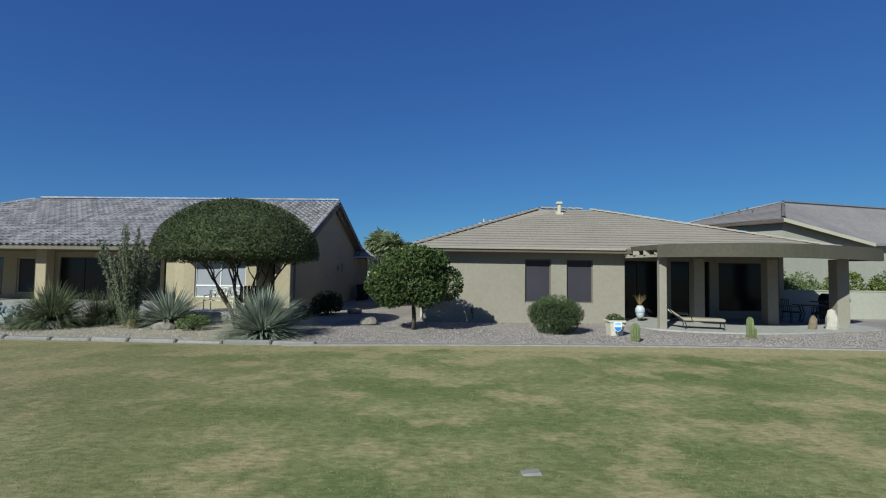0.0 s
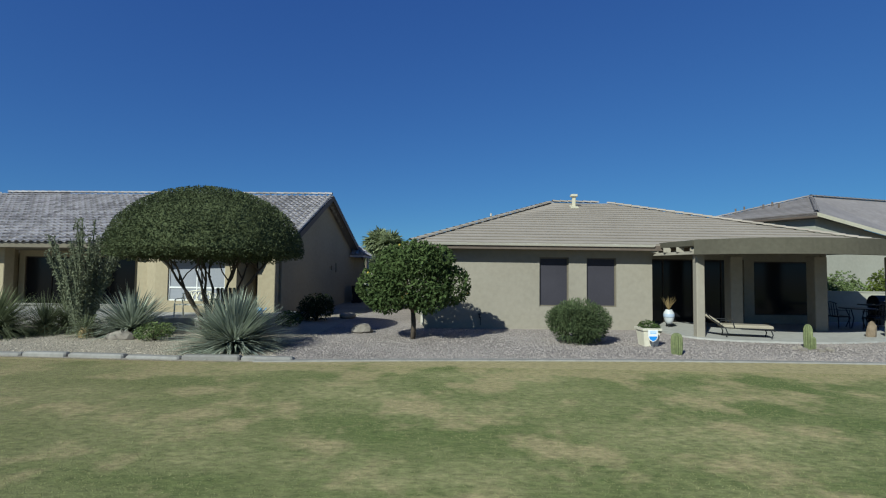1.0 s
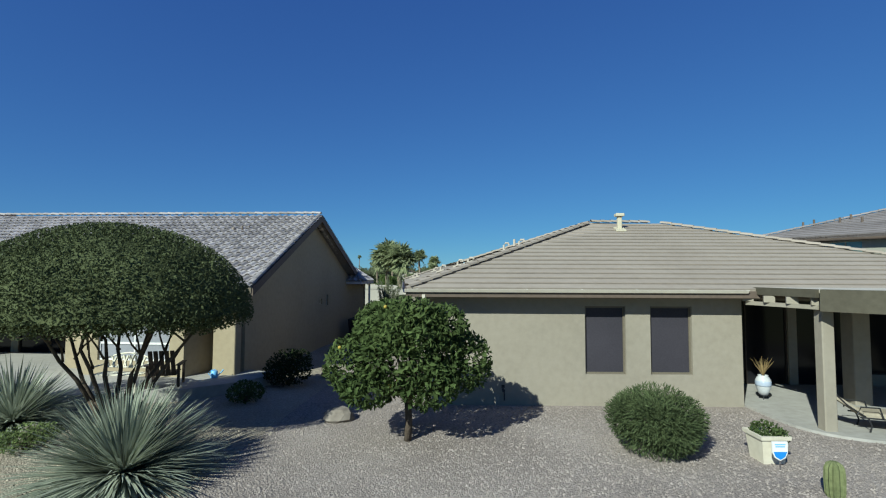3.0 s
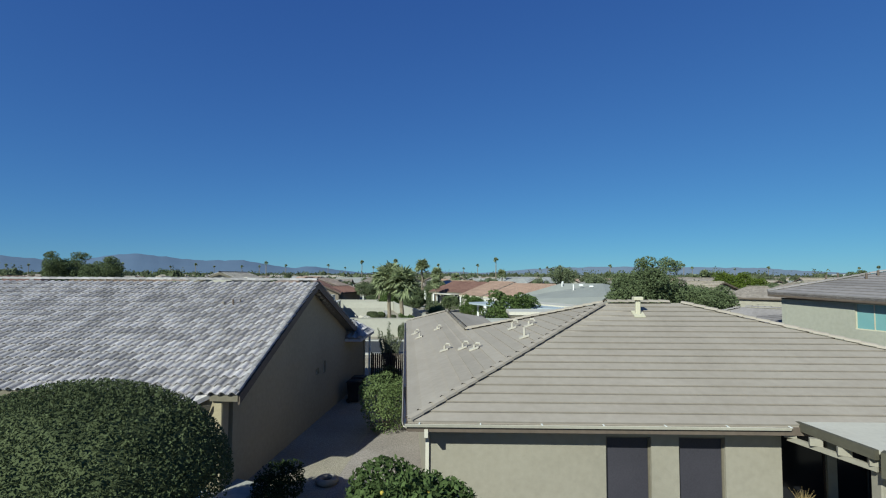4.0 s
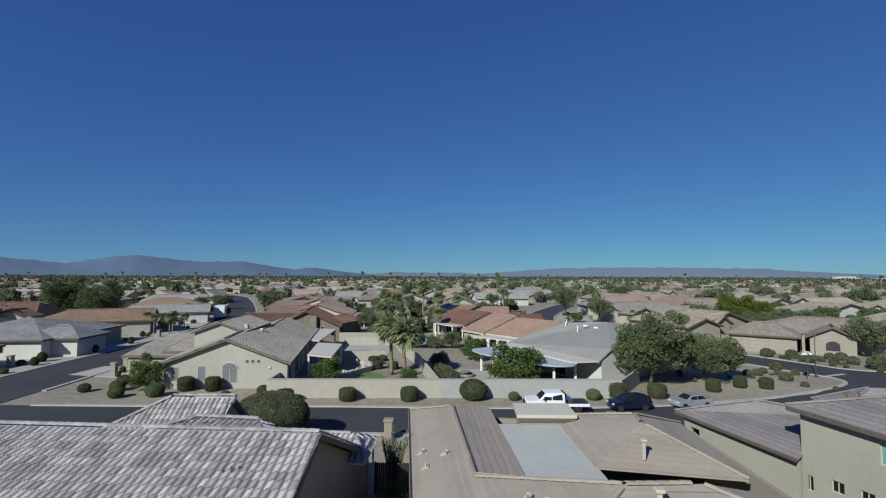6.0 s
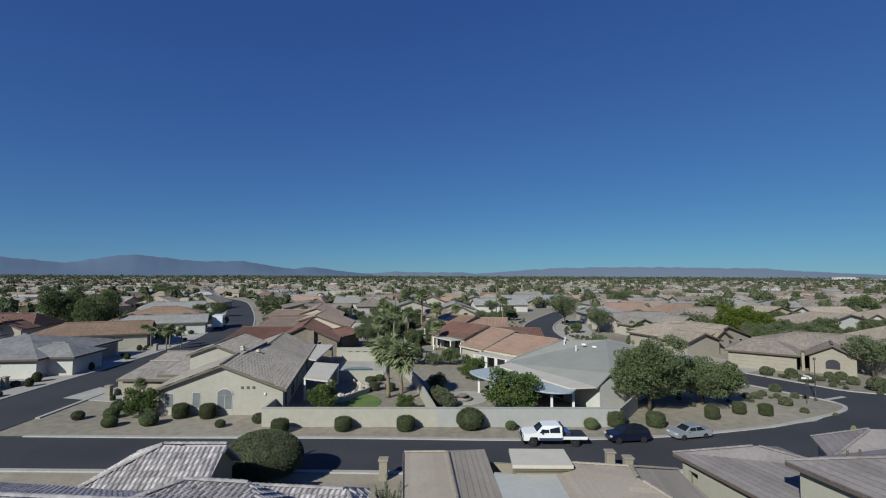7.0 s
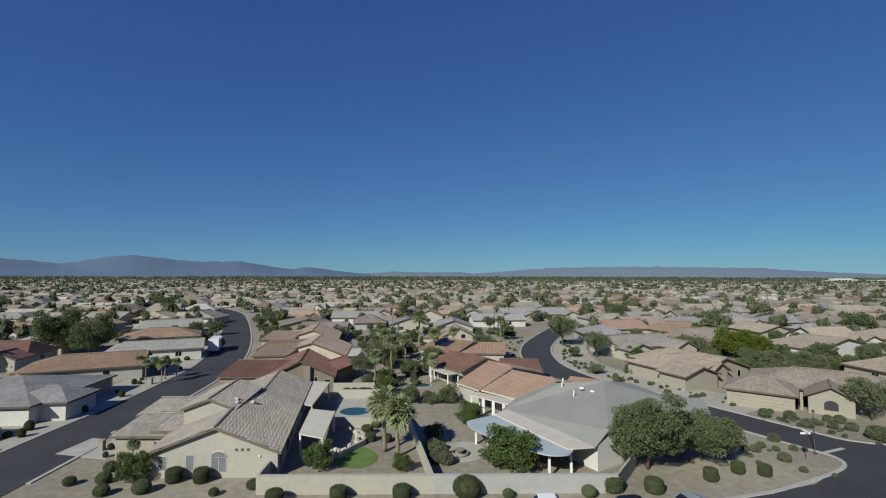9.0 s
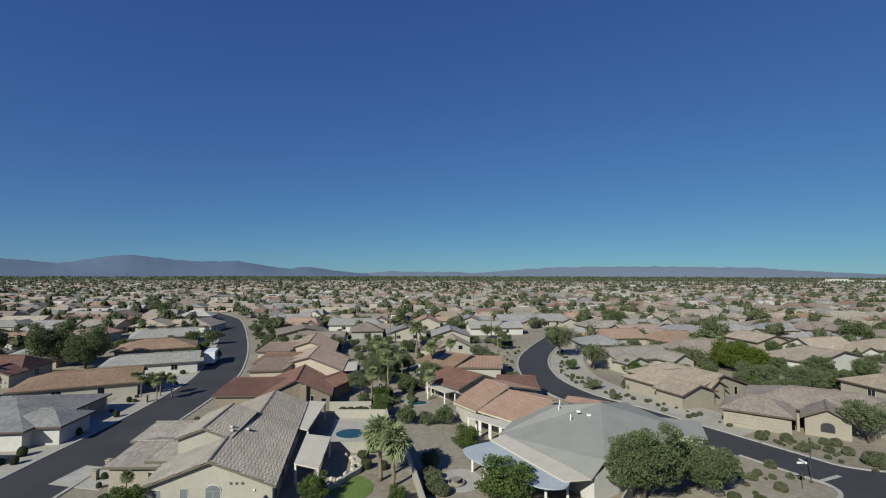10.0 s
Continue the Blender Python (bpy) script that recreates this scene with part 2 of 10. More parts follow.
M["cream_trim"] = surface("cream_painted_trim", (0.46, 0.42, 0.31), (0.56, 0.51, 0.39), fine=10, broad=0.7, rough=0.7, bump=0.1)
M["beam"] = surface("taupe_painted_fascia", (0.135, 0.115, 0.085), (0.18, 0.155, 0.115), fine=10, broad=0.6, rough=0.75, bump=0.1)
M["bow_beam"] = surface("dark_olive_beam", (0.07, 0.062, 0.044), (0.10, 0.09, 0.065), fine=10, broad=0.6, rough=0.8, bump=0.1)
M["fascia_dark"] = surface("dark_brown_fascia", (0.10, 0.075, 0.06), (0.15, 0.115, 0.09), fine=10, broad=0.8, rough=0.7, bump=0.1)
M["gutter"] = surface("cream_gutter", (0.52, 0.47, 0.39), (0.62, 0.57, 0.48), fine=8, broad=0.9, rough=0.5, bump=0.05)
M["tile_grey"] = surface("weathered_grey_s_tile", (0.335, 0.306, 0.303), (0.515, 0.473, 0.468), fine=16, broad=5, rough=0.9, bump=0.25, bump_size=50, spread=0.32, per="both")
# caps use a darker copy of tile_grey, offsetting the sun on their tops
M["ridge_grey"] = surface("weathered_grey_ridge_tile", (0.27, 0.248, 0.244), (0.41, 0.378, 0.372), fine=16, broad=5, rough=0.9, bump=0.25, bump_size=50, spread=0.25, per="island")
# dark tone for the shade strips laid along the tile laps
M["lap_shade"] = surface("dark_lap_shade", (0.13, 0.11, 0.092), (0.21, 0.182, 0.155), fine=9, broad=1.2, rough=0.95, bump=0)
M["vent_paint"] = surface("faded_tan_vent_paint", (0.42, 0.375, 0.315), (0.52, 0.47, 0.40), fine=10, broad=2, rough=0.8, bump=0.05)
M["tile_beige"] = surface("beige_flat_tile", (0.308, 0.262, 0.217), (0.37, 0.318, 0.268), fine=5, broad=0.6, rough=0.9, bump=0.25, bump_size=50, spread=0.08, per="island")
M["tile_brown"] = surface("mauve_brown_flat_tile", (0.195, 0.172, 0.168), (0.28, 0.25, 0.246), fine=5, broad=0.7, rough=0.9, bump=0.25, bump_size=50, spread=0.12, per="island")
M["screen"] = surface("dark_sun_screen", (0.035, 0.032, 0.04), (0.052, 0.047, 0.058), fine=30, broad=1.0, rough=0.65, bump=0.1, bump_size=300)
M["glass"] = glossy("dark_window_glass", (0.012, 0.014, 0.017), 0.04, 0.6)
M["teal_glass"] = glossy("teal_window_glass", (0.16, 0.30, 0.30), 0.1, 0.6)
# white blind greyed in its colour for the tree's shade on it
M["blind"] = surface("shaded_white_blind", (0.24, 0.245, 0.27), (0.30, 0.305, 0.33), fine=20, broad=1, rough=0.6, bump=0)
M["dusk_blind"] = surface("grey_blind_behind_glass", (0.15, 0.16, 0.17), (0.21, 0.22, 0.23), fine=20, broad=1, rough=0.25, bump=0)
M["white"] = surface("white_paint", (0.70, 0.69, 0.66), (0.80, 0.79, 0.76), fine=12, broad=1.0, rough=0.6, bump=0.05)
M["cream_metal"] = surface("cream_painted_iron", (0.66, 0.62, 0.48), (0.76, 0.72, 0.58), fine=12, broad=2, rough=0.5, bump=0.05)
M["black_metal"] = surface("black_painted_metal", (0.014, 0.014, 0.016), (0.03, 0.03, 0.032), fine=14, broad=2, rough=0.45, bump=0.05)
M["bark"] = surface("dark_bark", (0.055, 0.042, 0.03), (0.13, 0.10, 0.075), fine=12, broad=2.0, rough=0.95, bump=0.8, bump_size=25)
M["palm_bark"] = surface("palm_trunk_bark", (0.16, 0.125, 0.09), (0.30, 0.245, 0.18), fine=10, broad=2.0, rough=0.95, bump=0.8, bump_size=14)
M["rock"] = surface("tan_grey_rock", (0.17, 0.145, 0.12), (0.33, 0.29, 0.245), fine=5, broad=1.6, rough=0.92, bump=0.7, bump_size=12)
M["pale_rock"] = surface("pale_quartz_rock", (0.34, 0.305, 0.25), (0.56, 0.515, 0.44), fine=4, broad=1.6, rough=0.85, bump=0.7, bump_size=12)
M["brown_rock"] = surface("brown_standing_rock", (0.14, 0.10, 0.065), (0.28, 0.215, 0.15), fine=5, broad=1.6, rough=0.9, bump=0.7, bump_size=12)
M["leaf_dome"] = leafy("mesquite_leaves", (0.065, 0.08, 0.04), (0.13, 0.15, 0.072), 0.28)
M["leaf_citrus"] = leafy("citrus_leaves", (0.05, 0.076, 0.026), (0.118, 0.158, 0.056))
M["leaf_bush"] = leafy("grey_green_shrub_leaves", (0.058, 0.078, 0.036), (0.13, 0.165, 0.075), 0.25)
M["leaf_dark"] = leafy("dark_shrub_leaves", (0.020, 0.030, 0.013), (0.05, 0.068, 0.028))
M["leaf_yellow"] = leafy("yellow_green_shrub_leaves", (0.085, 0.115, 0.02), (0.17, 0.20, 0.045))
M["leaf_sotol"] = leafy("blue_green_sotol_blades", (0.24, 0.275, 0.21), (0.50, 0.53, 0.42), 0.3)
M["leaf_grass"] = leafy("green_grass_blades", (0.11, 0.13, 0.068), (0.23, 0.25, 0.14), 0.3)
M["leaf_dry"] = leafy("dry_straw_blades", (0.32, 0.22, 0.10), (0.50, 0.38, 0.19), 0.25)
M["ocotillo"] = leafy("ocotillo_stems", (0.13, 0.145, 0.092), (0.25, 0.265, 0.17), 0.25)
M["cactus"] = surface("green_cactus_skin", (0.10, 0.118, 0.05), (0.21, 0.23, 0.105), fine=16, broad=2, rough=0.8, bump=0.5, bump_size=70)
M["pear"] = surface("blue_grey_prickly_pear", (0.22, 0.26, 0.26), (0.38, 0.42, 0.42), fine=16, broad=2, rough=0.8, bump=0.2, spread=0.2, per="island")
M["palm_leaf"] = leafy("palm_fronds", (0.19, 0.225, 0.115), (0.38, 0.41, 0.225), 0.25)
M["fruit"] = glossy("yellow_citrus_fruit", (0.36, 0.27, 0.05), 0.6, 0.3)
# the blue base colour carries the haze; no air is modelled
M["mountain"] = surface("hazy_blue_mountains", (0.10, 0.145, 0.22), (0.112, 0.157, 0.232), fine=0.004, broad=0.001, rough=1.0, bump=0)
M["rubber"] = surface("tyre_rubber", (0.015, 0.015, 0.016), (0.03, 0.03, 0.032), fine=20, broad=3, rough=0.9, bump=0.1)
M["chrome"] = glossy("bright_metal", (0.6, 0.6, 0.62), 0.2, 0.5, 1.0)
M["dark_wood"] = surface("dark_stained_wood", (0.03, 0.022, 0.018), (0.06, 0.045, 0.035), fine=12, broad=3, rough=0.6, bump=0.1)
M["cushion"] = surface("tan_cushion_fabric", (0.28, 0.24, 0.18), (0.38, 0.33, 0.25), fine=20, broad=2, rough=0.95, bump=0.2)
M["terracotta_white"] = surface("cream_glazed_planter", (0.58, 0.53, 0.42), (0.70, 0.65, 0.53), fine=8, broad=2, rough=0.5, bump=0.05)
M["pot_white"] = surface("white_glazed_pot", (0.46, 0.47, 0.48), (0.58, 0.585, 0.59), fine=8, broad=2, rough=0.25, bump=0)
M["cobalt"] = glossy("pale_blue_glaze", (0.36, 0.41, 0.50), 0.25)
M["blue"] = glossy("bright_blue_plastic", (0.03, 0.22, 0.62), 0.4)
M["light_blue"] = glossy("light_blue_plastic", (0.16, 0.42, 0.72), 0.4)
M["court"] = surface("pale_coated_roof", (0.40, 0.40, 0.375), (0.47, 0.47, 0.44), fine=4, broad=0.4, rough=0.85, bump=0.05)
M["pool"] = glossy("pool_water", (0.02, 0.065, 0.075), 0.05)
# window glass darkened and dulled to carry the shade of patio and porch
M["patio_glass"] = glossy("shaded_door_glass", (0.010, 0.010, 0.012), 0.12, 0.22)


# ---------------------------------------------------------------- mesh helpers
class Geo:
    """Collects vertices and faces of one part."""

    def __init__(self):
        self.v, self.f = [], []

    def add(self, verts, faces):
        k = len(self.v)
        self.v += [tuple(p) for p in verts]
        self.f += [tuple(i + k for i in f) for f in faces]
        return self

    def box(self, x0, x1, y0, y1, z0, z1, m=None):
        c = [Vector((x, y, z)) for z in (z0, z1) for y in (y0, y1) for x in (x0, x1)]
        if m:
            c = [m @ p for p in c]
        return self.add(c, [(0, 2, 3, 1), (4, 5, 7, 6), (0, 1, 5, 4), (2, 6, 7, 3), (0, 4, 6, 2), (1, 3, 7, 5)])

    def bevel_box(self, x0, x1, y0, y1, z0, z1, b=0.02, m=None):
        """A box with chamfered upright edges and top rim."""
        def ring(i, z):
            return [(x0 + i + b, y0 + i, z), (x1 - i - b, y0 + i, z), (x1 - i, y0 + i + b, z), (x1 - i, y1 - i - b, z),
                    (x1 - i - b, y1 - i, z), (x0 + i + b, y1 - i, z), (x0 + i, y1 - i - b, z), (x0 + i, y0 + i + b, z)]
        rings = [ring(0, z0), ring(0, z1 - b), ring(b, z1)]
        return self.loft(rings, m, closed=True)

    def loft(self, rings, m=None, closed=True, caps=True):
        k, n = len(rings), len(rings[0])
        vs = [Vector(p) for r in rings for p in r]
        if m:
            vs = [m @ p for p in vs]
        fs = []
        for a in range(k - 1):
            for i in range(n if closed else n - 1):
                j = (i + 1) % n
                fs.append((a * n + i, a * n + j, (a + 1) * n + j, (a + 1) * n + i))
        if caps:
            fs.append(tuple(reversed(range(n))))
            fs.append(tuple((k - 1) * n + i for i in range(n)))
        return self.add(vs, fs)

    def tube(self, pts, radii, n=7):
        """A tapered tube along points."""
        pts = [Vector(p) for p in pts]
        rings = []
        for i, p in enumerate(pts):
            d = (pts[min(i + 1, len(pts) - 1)] - pts[max(i - 1, 0)]).normalized()
            side = d.cross(Vector((0, 0, 1)) if abs(d.z) < 0.9 else Vector((1, 0, 0))).normalized()
            up = d.cross(side)
            rings.append([p + (side * math.cos(2 * math.pi * k / n) + up * math.sin(2 * math.pi * k / n)) * radii[i] for k in range(n)])
        return self.loft(rings)

    def lathe(self, profile, at=(0, 0, 0), n=14):
        """A turned body from (radius, height) pairs."""
        rings = [[(at[0] + r * math.cos(2 * math.pi * k / n), at[1] + r * math.sin(2 * math.pi * k / n), at[2] + z) for k in range(n)] for r, z in profile]
        return self.loft(rings)

    def prism(self, poly, z0, z1):
        """An upright prism over a polygon that runs counter-clockwise."""
        return self.loft([[(x, y, z0) for x, y in poly], [(x, y, z1) for x, y in poly]])

    def slab(self, poly, thick):
        """A plate under a polygon in space, thick metres downwards."""
        top = [Vector(p) for p in poly]
        low = [p - Vector((0, 0, thick)) for p in top]
        n = len(top)
        return self.add(low + top, [tuple(reversed(range(n))), tuple(range(n, 2 * n))] + [(i, (i + 1) % n, n + (i + 1) % n, n + i) for i in range(n)])

    def mesh(self, name, mat, smooth=False):
        me = bpy.data.meshes.new(name)
        me.from_pydata(self.v, [], self.f)
        me.materials.append(mat)
        if smooth:
            me.shade_smooth()
        return me


def part(name, geo, mat, parent=None, label="", smooth=False, kind=""):
    ob = new(name, geo.mesh(name, mat, smooth))
    if parent:
        ob.parent = parent
    return tagged(ob, label=label, kind=kind)


def thing(name, label, category, m=None, group="", kind=""):
    ob = new(name)
    ob.empty_display_size = 0.2
    if m is not None:
        ob.matrix_basis = m
    return tagged(ob, label, category, group, kind)


def setting(name, geo, mat, label, category, smooth=False):
    return tagged(part(name, geo, mat, smooth=smooth), label, category, kind="structure")


def array_mesh(name, verts, faces, mat):
    """A mesh from numpy arrays, all faces with the same number of corners."""
    me = bpy.data.meshes.new(name)
    nv, (nf, k) = len(verts), faces.shape
    me.vertices.add(nv)
    me.vertices.foreach_set("co", np.ascontiguousarray(verts, dtype=np.float32).ravel())
    me.loops.add(nf * k)
    me.loops.foreach_set("vertex_index", np.ascontiguousarray(faces, dtype=np.int32).ravel())
    me.polygons.add(nf)
    me.polygons.foreach_set("loop_start", np.arange(0, nf * k, k, dtype=np.int32))
    me.update(calc_edges=True)
    me.shade_flat()
    me.validate()
    me.materials.append(mat)
    return me


def unit(rng, n):
    d = rng.normal(size=(n, 3))
    return d / np.linalg.norm(d, axis=1, keepdims=True)


def leaves(name, centres, size, mat, rng, out=None, slim=0.5):
    """A leaf at each centre: a folded diamond, turned at random and partly outwards."""
    n = len(centres)
    d = unit(rng, n)
    if out is not None:
        d = d * 0.8 + out
        d /= np.linalg.norm(d, axis=1, keepdims=True)
    side = np.cross(d, unit(rng, n))
    side /= np.linalg.norm(side, axis=1, keepdims=True) + 1e-9
    up = np.cross(side, d)
    s = size * rng.uniform(0.6, 1.35, (n, 1))
    a = centres - d * s * 0.5
    b = centres + side * s * slim * 0.5 + up * s * 0.1
    c = centres + d * s * 0.5
    e = centres - side * s * slim * 0.5 + up * s * 0.1
    verts = np.stack([a, b, c, e], 1).reshape(-1, 3)
    faces = np.arange(4 * n).reshape(n, 4)
    return array_mesh(name, verts, faces, mat)


def crown_points(rng, n, lobes, shell=0.55, flat=None):
    """Points in a union of ellipsoids (centre, radii), denser towards their skins; and the way out of each."""
    vol = np.array([l[1][0] * l[1][1] * l[1][2] for l in lobes]) ** (2 / 3)
    pick = rng.choice(len(lobes), n, p=vol / vol.sum())
    c = np.array([l[0] for l in lobes])[pick]
    r = np.array([l[1] for l in lobes])[pick]
    d = unit(rng, n)
    rad = shell + (1 - shell) * rng.uniform(0, 1, (n, 1)) ** 0.6
    p = c + d * r * rad
    if flat is not None:
        keep = p[:, 2] > flat + rng.uniform(-0.08, 0.08, n)
        p, d = p[keep], d[keep]
    return p, d


def clip_poly(poly, axis, limit, keep_above):
    """Cuts a flat polygon of (u, v) at u or v = limit."""
    out = []
    for i, a in enumerate(poly):
        b = poly[(i + 1) % len(poly)]
        ia = (a[axis] >= limit) == keep_above
        ib = (b[axis] >= limit) == keep_above
        if ia:
            out.append(a)
        if ia != ib:
            t = (limit - a[axis]) / (b[axis] - a[axis])
            out.append((a[0] + (b[0] - a[0]) * t, a[1] + (b[1] - a[1]) * t))
    return out


class Slope:
    """A roof plane: its first two corners are the eave, from left to right as seen from outside."""

    def __init__(self, corners):
        self.p = [Vector(c) for c in corners]
        self.o = self.p[0]
        self.u = (self.p[1] - self.o).normalized()
        w = max((c - self.o for c in self.p[2:]), key=lambda q: (q - self.u * q.dot(self.u)).length)
        self.w = (w - self.u * w.dot(self.u)).normalized()
        self.n = self.u.cross(self.w)
        self.flat = [((c - self.o).dot(self.u), (c - self.o).dot(self.w)) for c in self.p]
        self.rise = max(f[1] for f in self.flat)

    def at(self, u, v, h=0.0):
        return self.o + self.u * u + self.w * v + self.n * h

    def deck(self, thick=0.16):
        low = [p - self.n * thick for p in self.p]
        k = len(low)
        return low + self.p, [tuple(reversed(range(k))), tuple(range(k, 2 * k))] + [(i, (i + 1) % k, k + (i + 1) % k, k + i) for i in range(k)]

    def courses(self, step=0.36, lift=0.035, rng=random):
        """Flat tile courses, each lapping over the one below: (verts, faces) a course."""
        made = []
        v = 0.0
        while v < self.rise - 0.03:
            strip = clip_poly(clip_poly(self.flat, 1, v, True), 1, min(v + step, self.rise), False)
            if len(strip) >= 3:
                top = [self.at(a, b, lift * (1 - (b - v) / step) + 0.012 + (0.0 if b - v > 0.02 else rng.uniform(-0.002, 0.002))) for a, b in strip]
                low = [self.at(a, b, -0.01) for a, b in strip]
                k = len(strip)
                made.append((low + top, [tuple(range(k, 2 * k))] + [(i, (i + 1) % k, k + (i + 1) % k, k + i) for i in range(k)]))
            v += step
        return made

    def inside(self, u, v):
        hit = False
        q = self.flat
        for i, a in enumerate(q):
            b = q[(i + 1) % len(q)]
            if (a[1] > v) != (b[1] > v) and u < a[0] + (v - a[1]) / (b[1] - a[1]) * (b[0] - a[0]):
                hit = not hit
        return hit

    def barrel_spots(self, width=0.29, step=0.37):
        """Where S-tiles lie: (u, v) of the lower middle of each."""
        umin, umax = min(f[0] for f in self.flat), max(f[0] for f in self.flat)
        spots = []
        for r in range(int(self.rise / step) + 1):
            for c in range(int((umax - umin) / width) + 1):
                u, v = umin + (c + 0.5) * width, r * step
                if self.inside(u, v + step * 0.5):
                    spots.append((u, v))
        return spots


def s_tile(width=0.29, length=0.42):
    """One S-shaped roof tile in its own frame: x across, y up the slope, z out."""
    section = [(-0.5, 0.012), (-0.40, 0.0), (-0.26, 0.006), (-0.15, 0.045), (0.0, 0.078), (0.15, 0.084), (0.30, 0.06), (0.42, 0.018), (0.5, 0.006)]
    rows = []
    for y, up in ((0.0, 0.07), (length, 0.0)):
        rows.append([(x * width, y, z + up) for x, z in section])
    lip = [(x * width, 0.004, z + 0.046) for x, z in section]
    g = Geo()
    g.loft([lip, rows[0], rows[1]], closed=False, caps=False)
    return g


def cap_run(geo, a, b, radius=0.11, step=0.36):
    """Half-round ridge or hip tiles from a to b."""
    a, b = Vector(a), Vector(b)
    d = (b - a).normalized()
    side = d.cross(Vector((0, 0, 1))).normalized()
    up = side.cross(d)
    n = max(1, int((b - a).length / step))
    for i in range(n):
        rows = []
        for s, lift in ((0.0, 0.03), (step * 1.08, 0.005)):
            p = a + d * (i * step + s)
            rows.append([p + side * math.cos(t) * radius * (1.15 if s == 0 else 1) + up * (math.sin(t) * radius * 0.8 + lift - 0.02) for t in np.linspace(math.pi, 0, 6)])
        geo.loft(rows, closed=False, caps=False)


def wall_run(geo, p0, p1, z0, z1, thick, holes=()):
    """A wall from p0 to p1 (its outer face; the wall lies to the left of the way), with holes (u0, u1, z0, z1) cut through."""
    p0, p1 = Vector((*p0, 0)), Vector((*p1, 0))
    d = (p1 - p0).normalized()
    size = (p1 - p0).length
    m = Matrix.Translation(p0) @ Matrix.Rotation(math.atan2(d.y, d.x), 4, "Z")
    us = sorted({0.0, size, *[h[0] for h in holes], *[h[1] for h in holes]})
    zs = sorted({z0, z1, *[h[2] for h in holes], *[h[3] for h in holes]})
    nu, nz = len(us) - 1, len(zs) - 1
    solid = {(i, k) for i in range(nu) for k in range(nz)
             if not any(h[0] < (us[i] + us[i + 1]) / 2 < h[1] and h[2] < (zs[k] + zs[k + 1]) / 2 < h[3] for h in holes)}
    index, vs, fs = {}, [], []

    def corner(i, k, s):
        if (i, k, s) not in index:
            index[(i, k, s)] = len(vs)
            vs.append(m @ Vector((us[i], s * thick, zs[k])))
        return index[(i, k, s)]
    for i, k in solid:
        fs.append((corner(i, k, 0), corner(i + 1, k, 0), corner(i + 1, k + 1, 0), corner(i, k + 1, 0)))
        fs.append((corner(i, k + 1, 1), corner(i + 1, k + 1, 1), corner(i + 1, k, 1), corner(i, k, 1)))
        for di, dk, a, b in ((-1, 0, (i, k), (i, k + 1)), (1, 0, (i + 1, k + 1), (i + 1, k)), (0, -1, (i + 1, k), (i, k)), (0, 1, (i, k + 1), (i + 1, k + 1))):
            if (i + di, k + dk) not in solid:
                fs.append((corner(*a, 0), corner(*b, 0), corner(*b, 1), corner(*a, 1)))
    geo.add(vs, fs)
    return m


def shell(polys, thick):
    """One solid plate under a set of joined roof polygons, thick metres downwards."""
    index, vs, top = {}, [], []
    for poly in polys:
        ids = []
        for q in poly:
            key = tuple(round(c, 3) for c in q)
            if key not in index:
                index[key] = len(vs)
                vs.append(Vector(key))
            ids.append(index[key])
        for i in range(1, len(ids) - 1):
            top.append((ids[0], ids[i], ids[i + 1]))
    n = len(vs)
    edges = {}
    for f in top:
        for a, b in zip(f, f[1:] + f[:1]):
            edges[(a, b)] = True
    rim = [(a, b) for a, b in edges if (b, a) not in edges]
    g = Geo()
    return g.add(vs + [v - Vector((0, 0, thick)) for v in vs], top + [tuple(n + i for i in reversed(f)) for f in top] + [(b, a, n + a, n + b) for a, b in rim])


def rock_geo(rng, rx, ry, rz, rough=0.18):
    bm = bmesh.new()
    bmesh.ops.create_icosphere(bm, subdivisions=2, radius=1.0)
    off = Vector((rng.uniform(0, 50), rng.uniform(0, 50), 0))
    g = Geo()
    vs = []
    for v in bm.verts:
        p = v.co * (1 + rough * 2 * noise.noise(v.co * 1.1 + off) + rough * noise.noise(v.co * 2.7 + off))
        vs.append((p.x * rx, p.y * ry, max(p.z * rz, -0.3 * rz) + 0.25 * rz))
    g.add(vs, [tuple(v.index for v in f.verts) for f in bm.faces])
    bm.free()
    return g


# ---------------------------------------------------------------- ground, roads, far distance
def arc_strip(points, left, right, z):
    """A ribbon along a line of points, its edges left and right of it."""
    g = Geo()
    rows = []
    for i, p in enumerate(points):
        a = Vector(points[max(i - 1, 0)])
        b = Vector(points[min(i + 1, len(points) - 1)])
        d = (b - a).normalized()
        s = Vector((d.y, -d.x))
        rows.append((Vector(p) - s * left, Vector(p) + s * right))
    vs = [(q.x, q.y, z) for r in rows for q in r]
    g.add(vs, [(2 * i, 2 * i + 1, 2 * i + 3, 2 * i + 2) for i in range(len(points) - 1)])
    return g


def kerb(points, width, z0, z1):
    """A raised kerb of square section along a line of points."""
    rows = []
    for i, p in enumerate(points):
        a = Vector(points[max(i - 1, 0)])
        b = Vector(points[min(i + 1, len(points) - 1)])
        d = (b - a).normalized()
        s = Vector((d.y, -d.x)) * width * 0.5
        p = Vector(p)
        rows.append([(*(p - s), z0), (*(p + s), z0), (*(p + s * 0.85), z1), (*(p - s * 0.85), z1)])
    g = Geo()
    g.loft(rows)
    return g


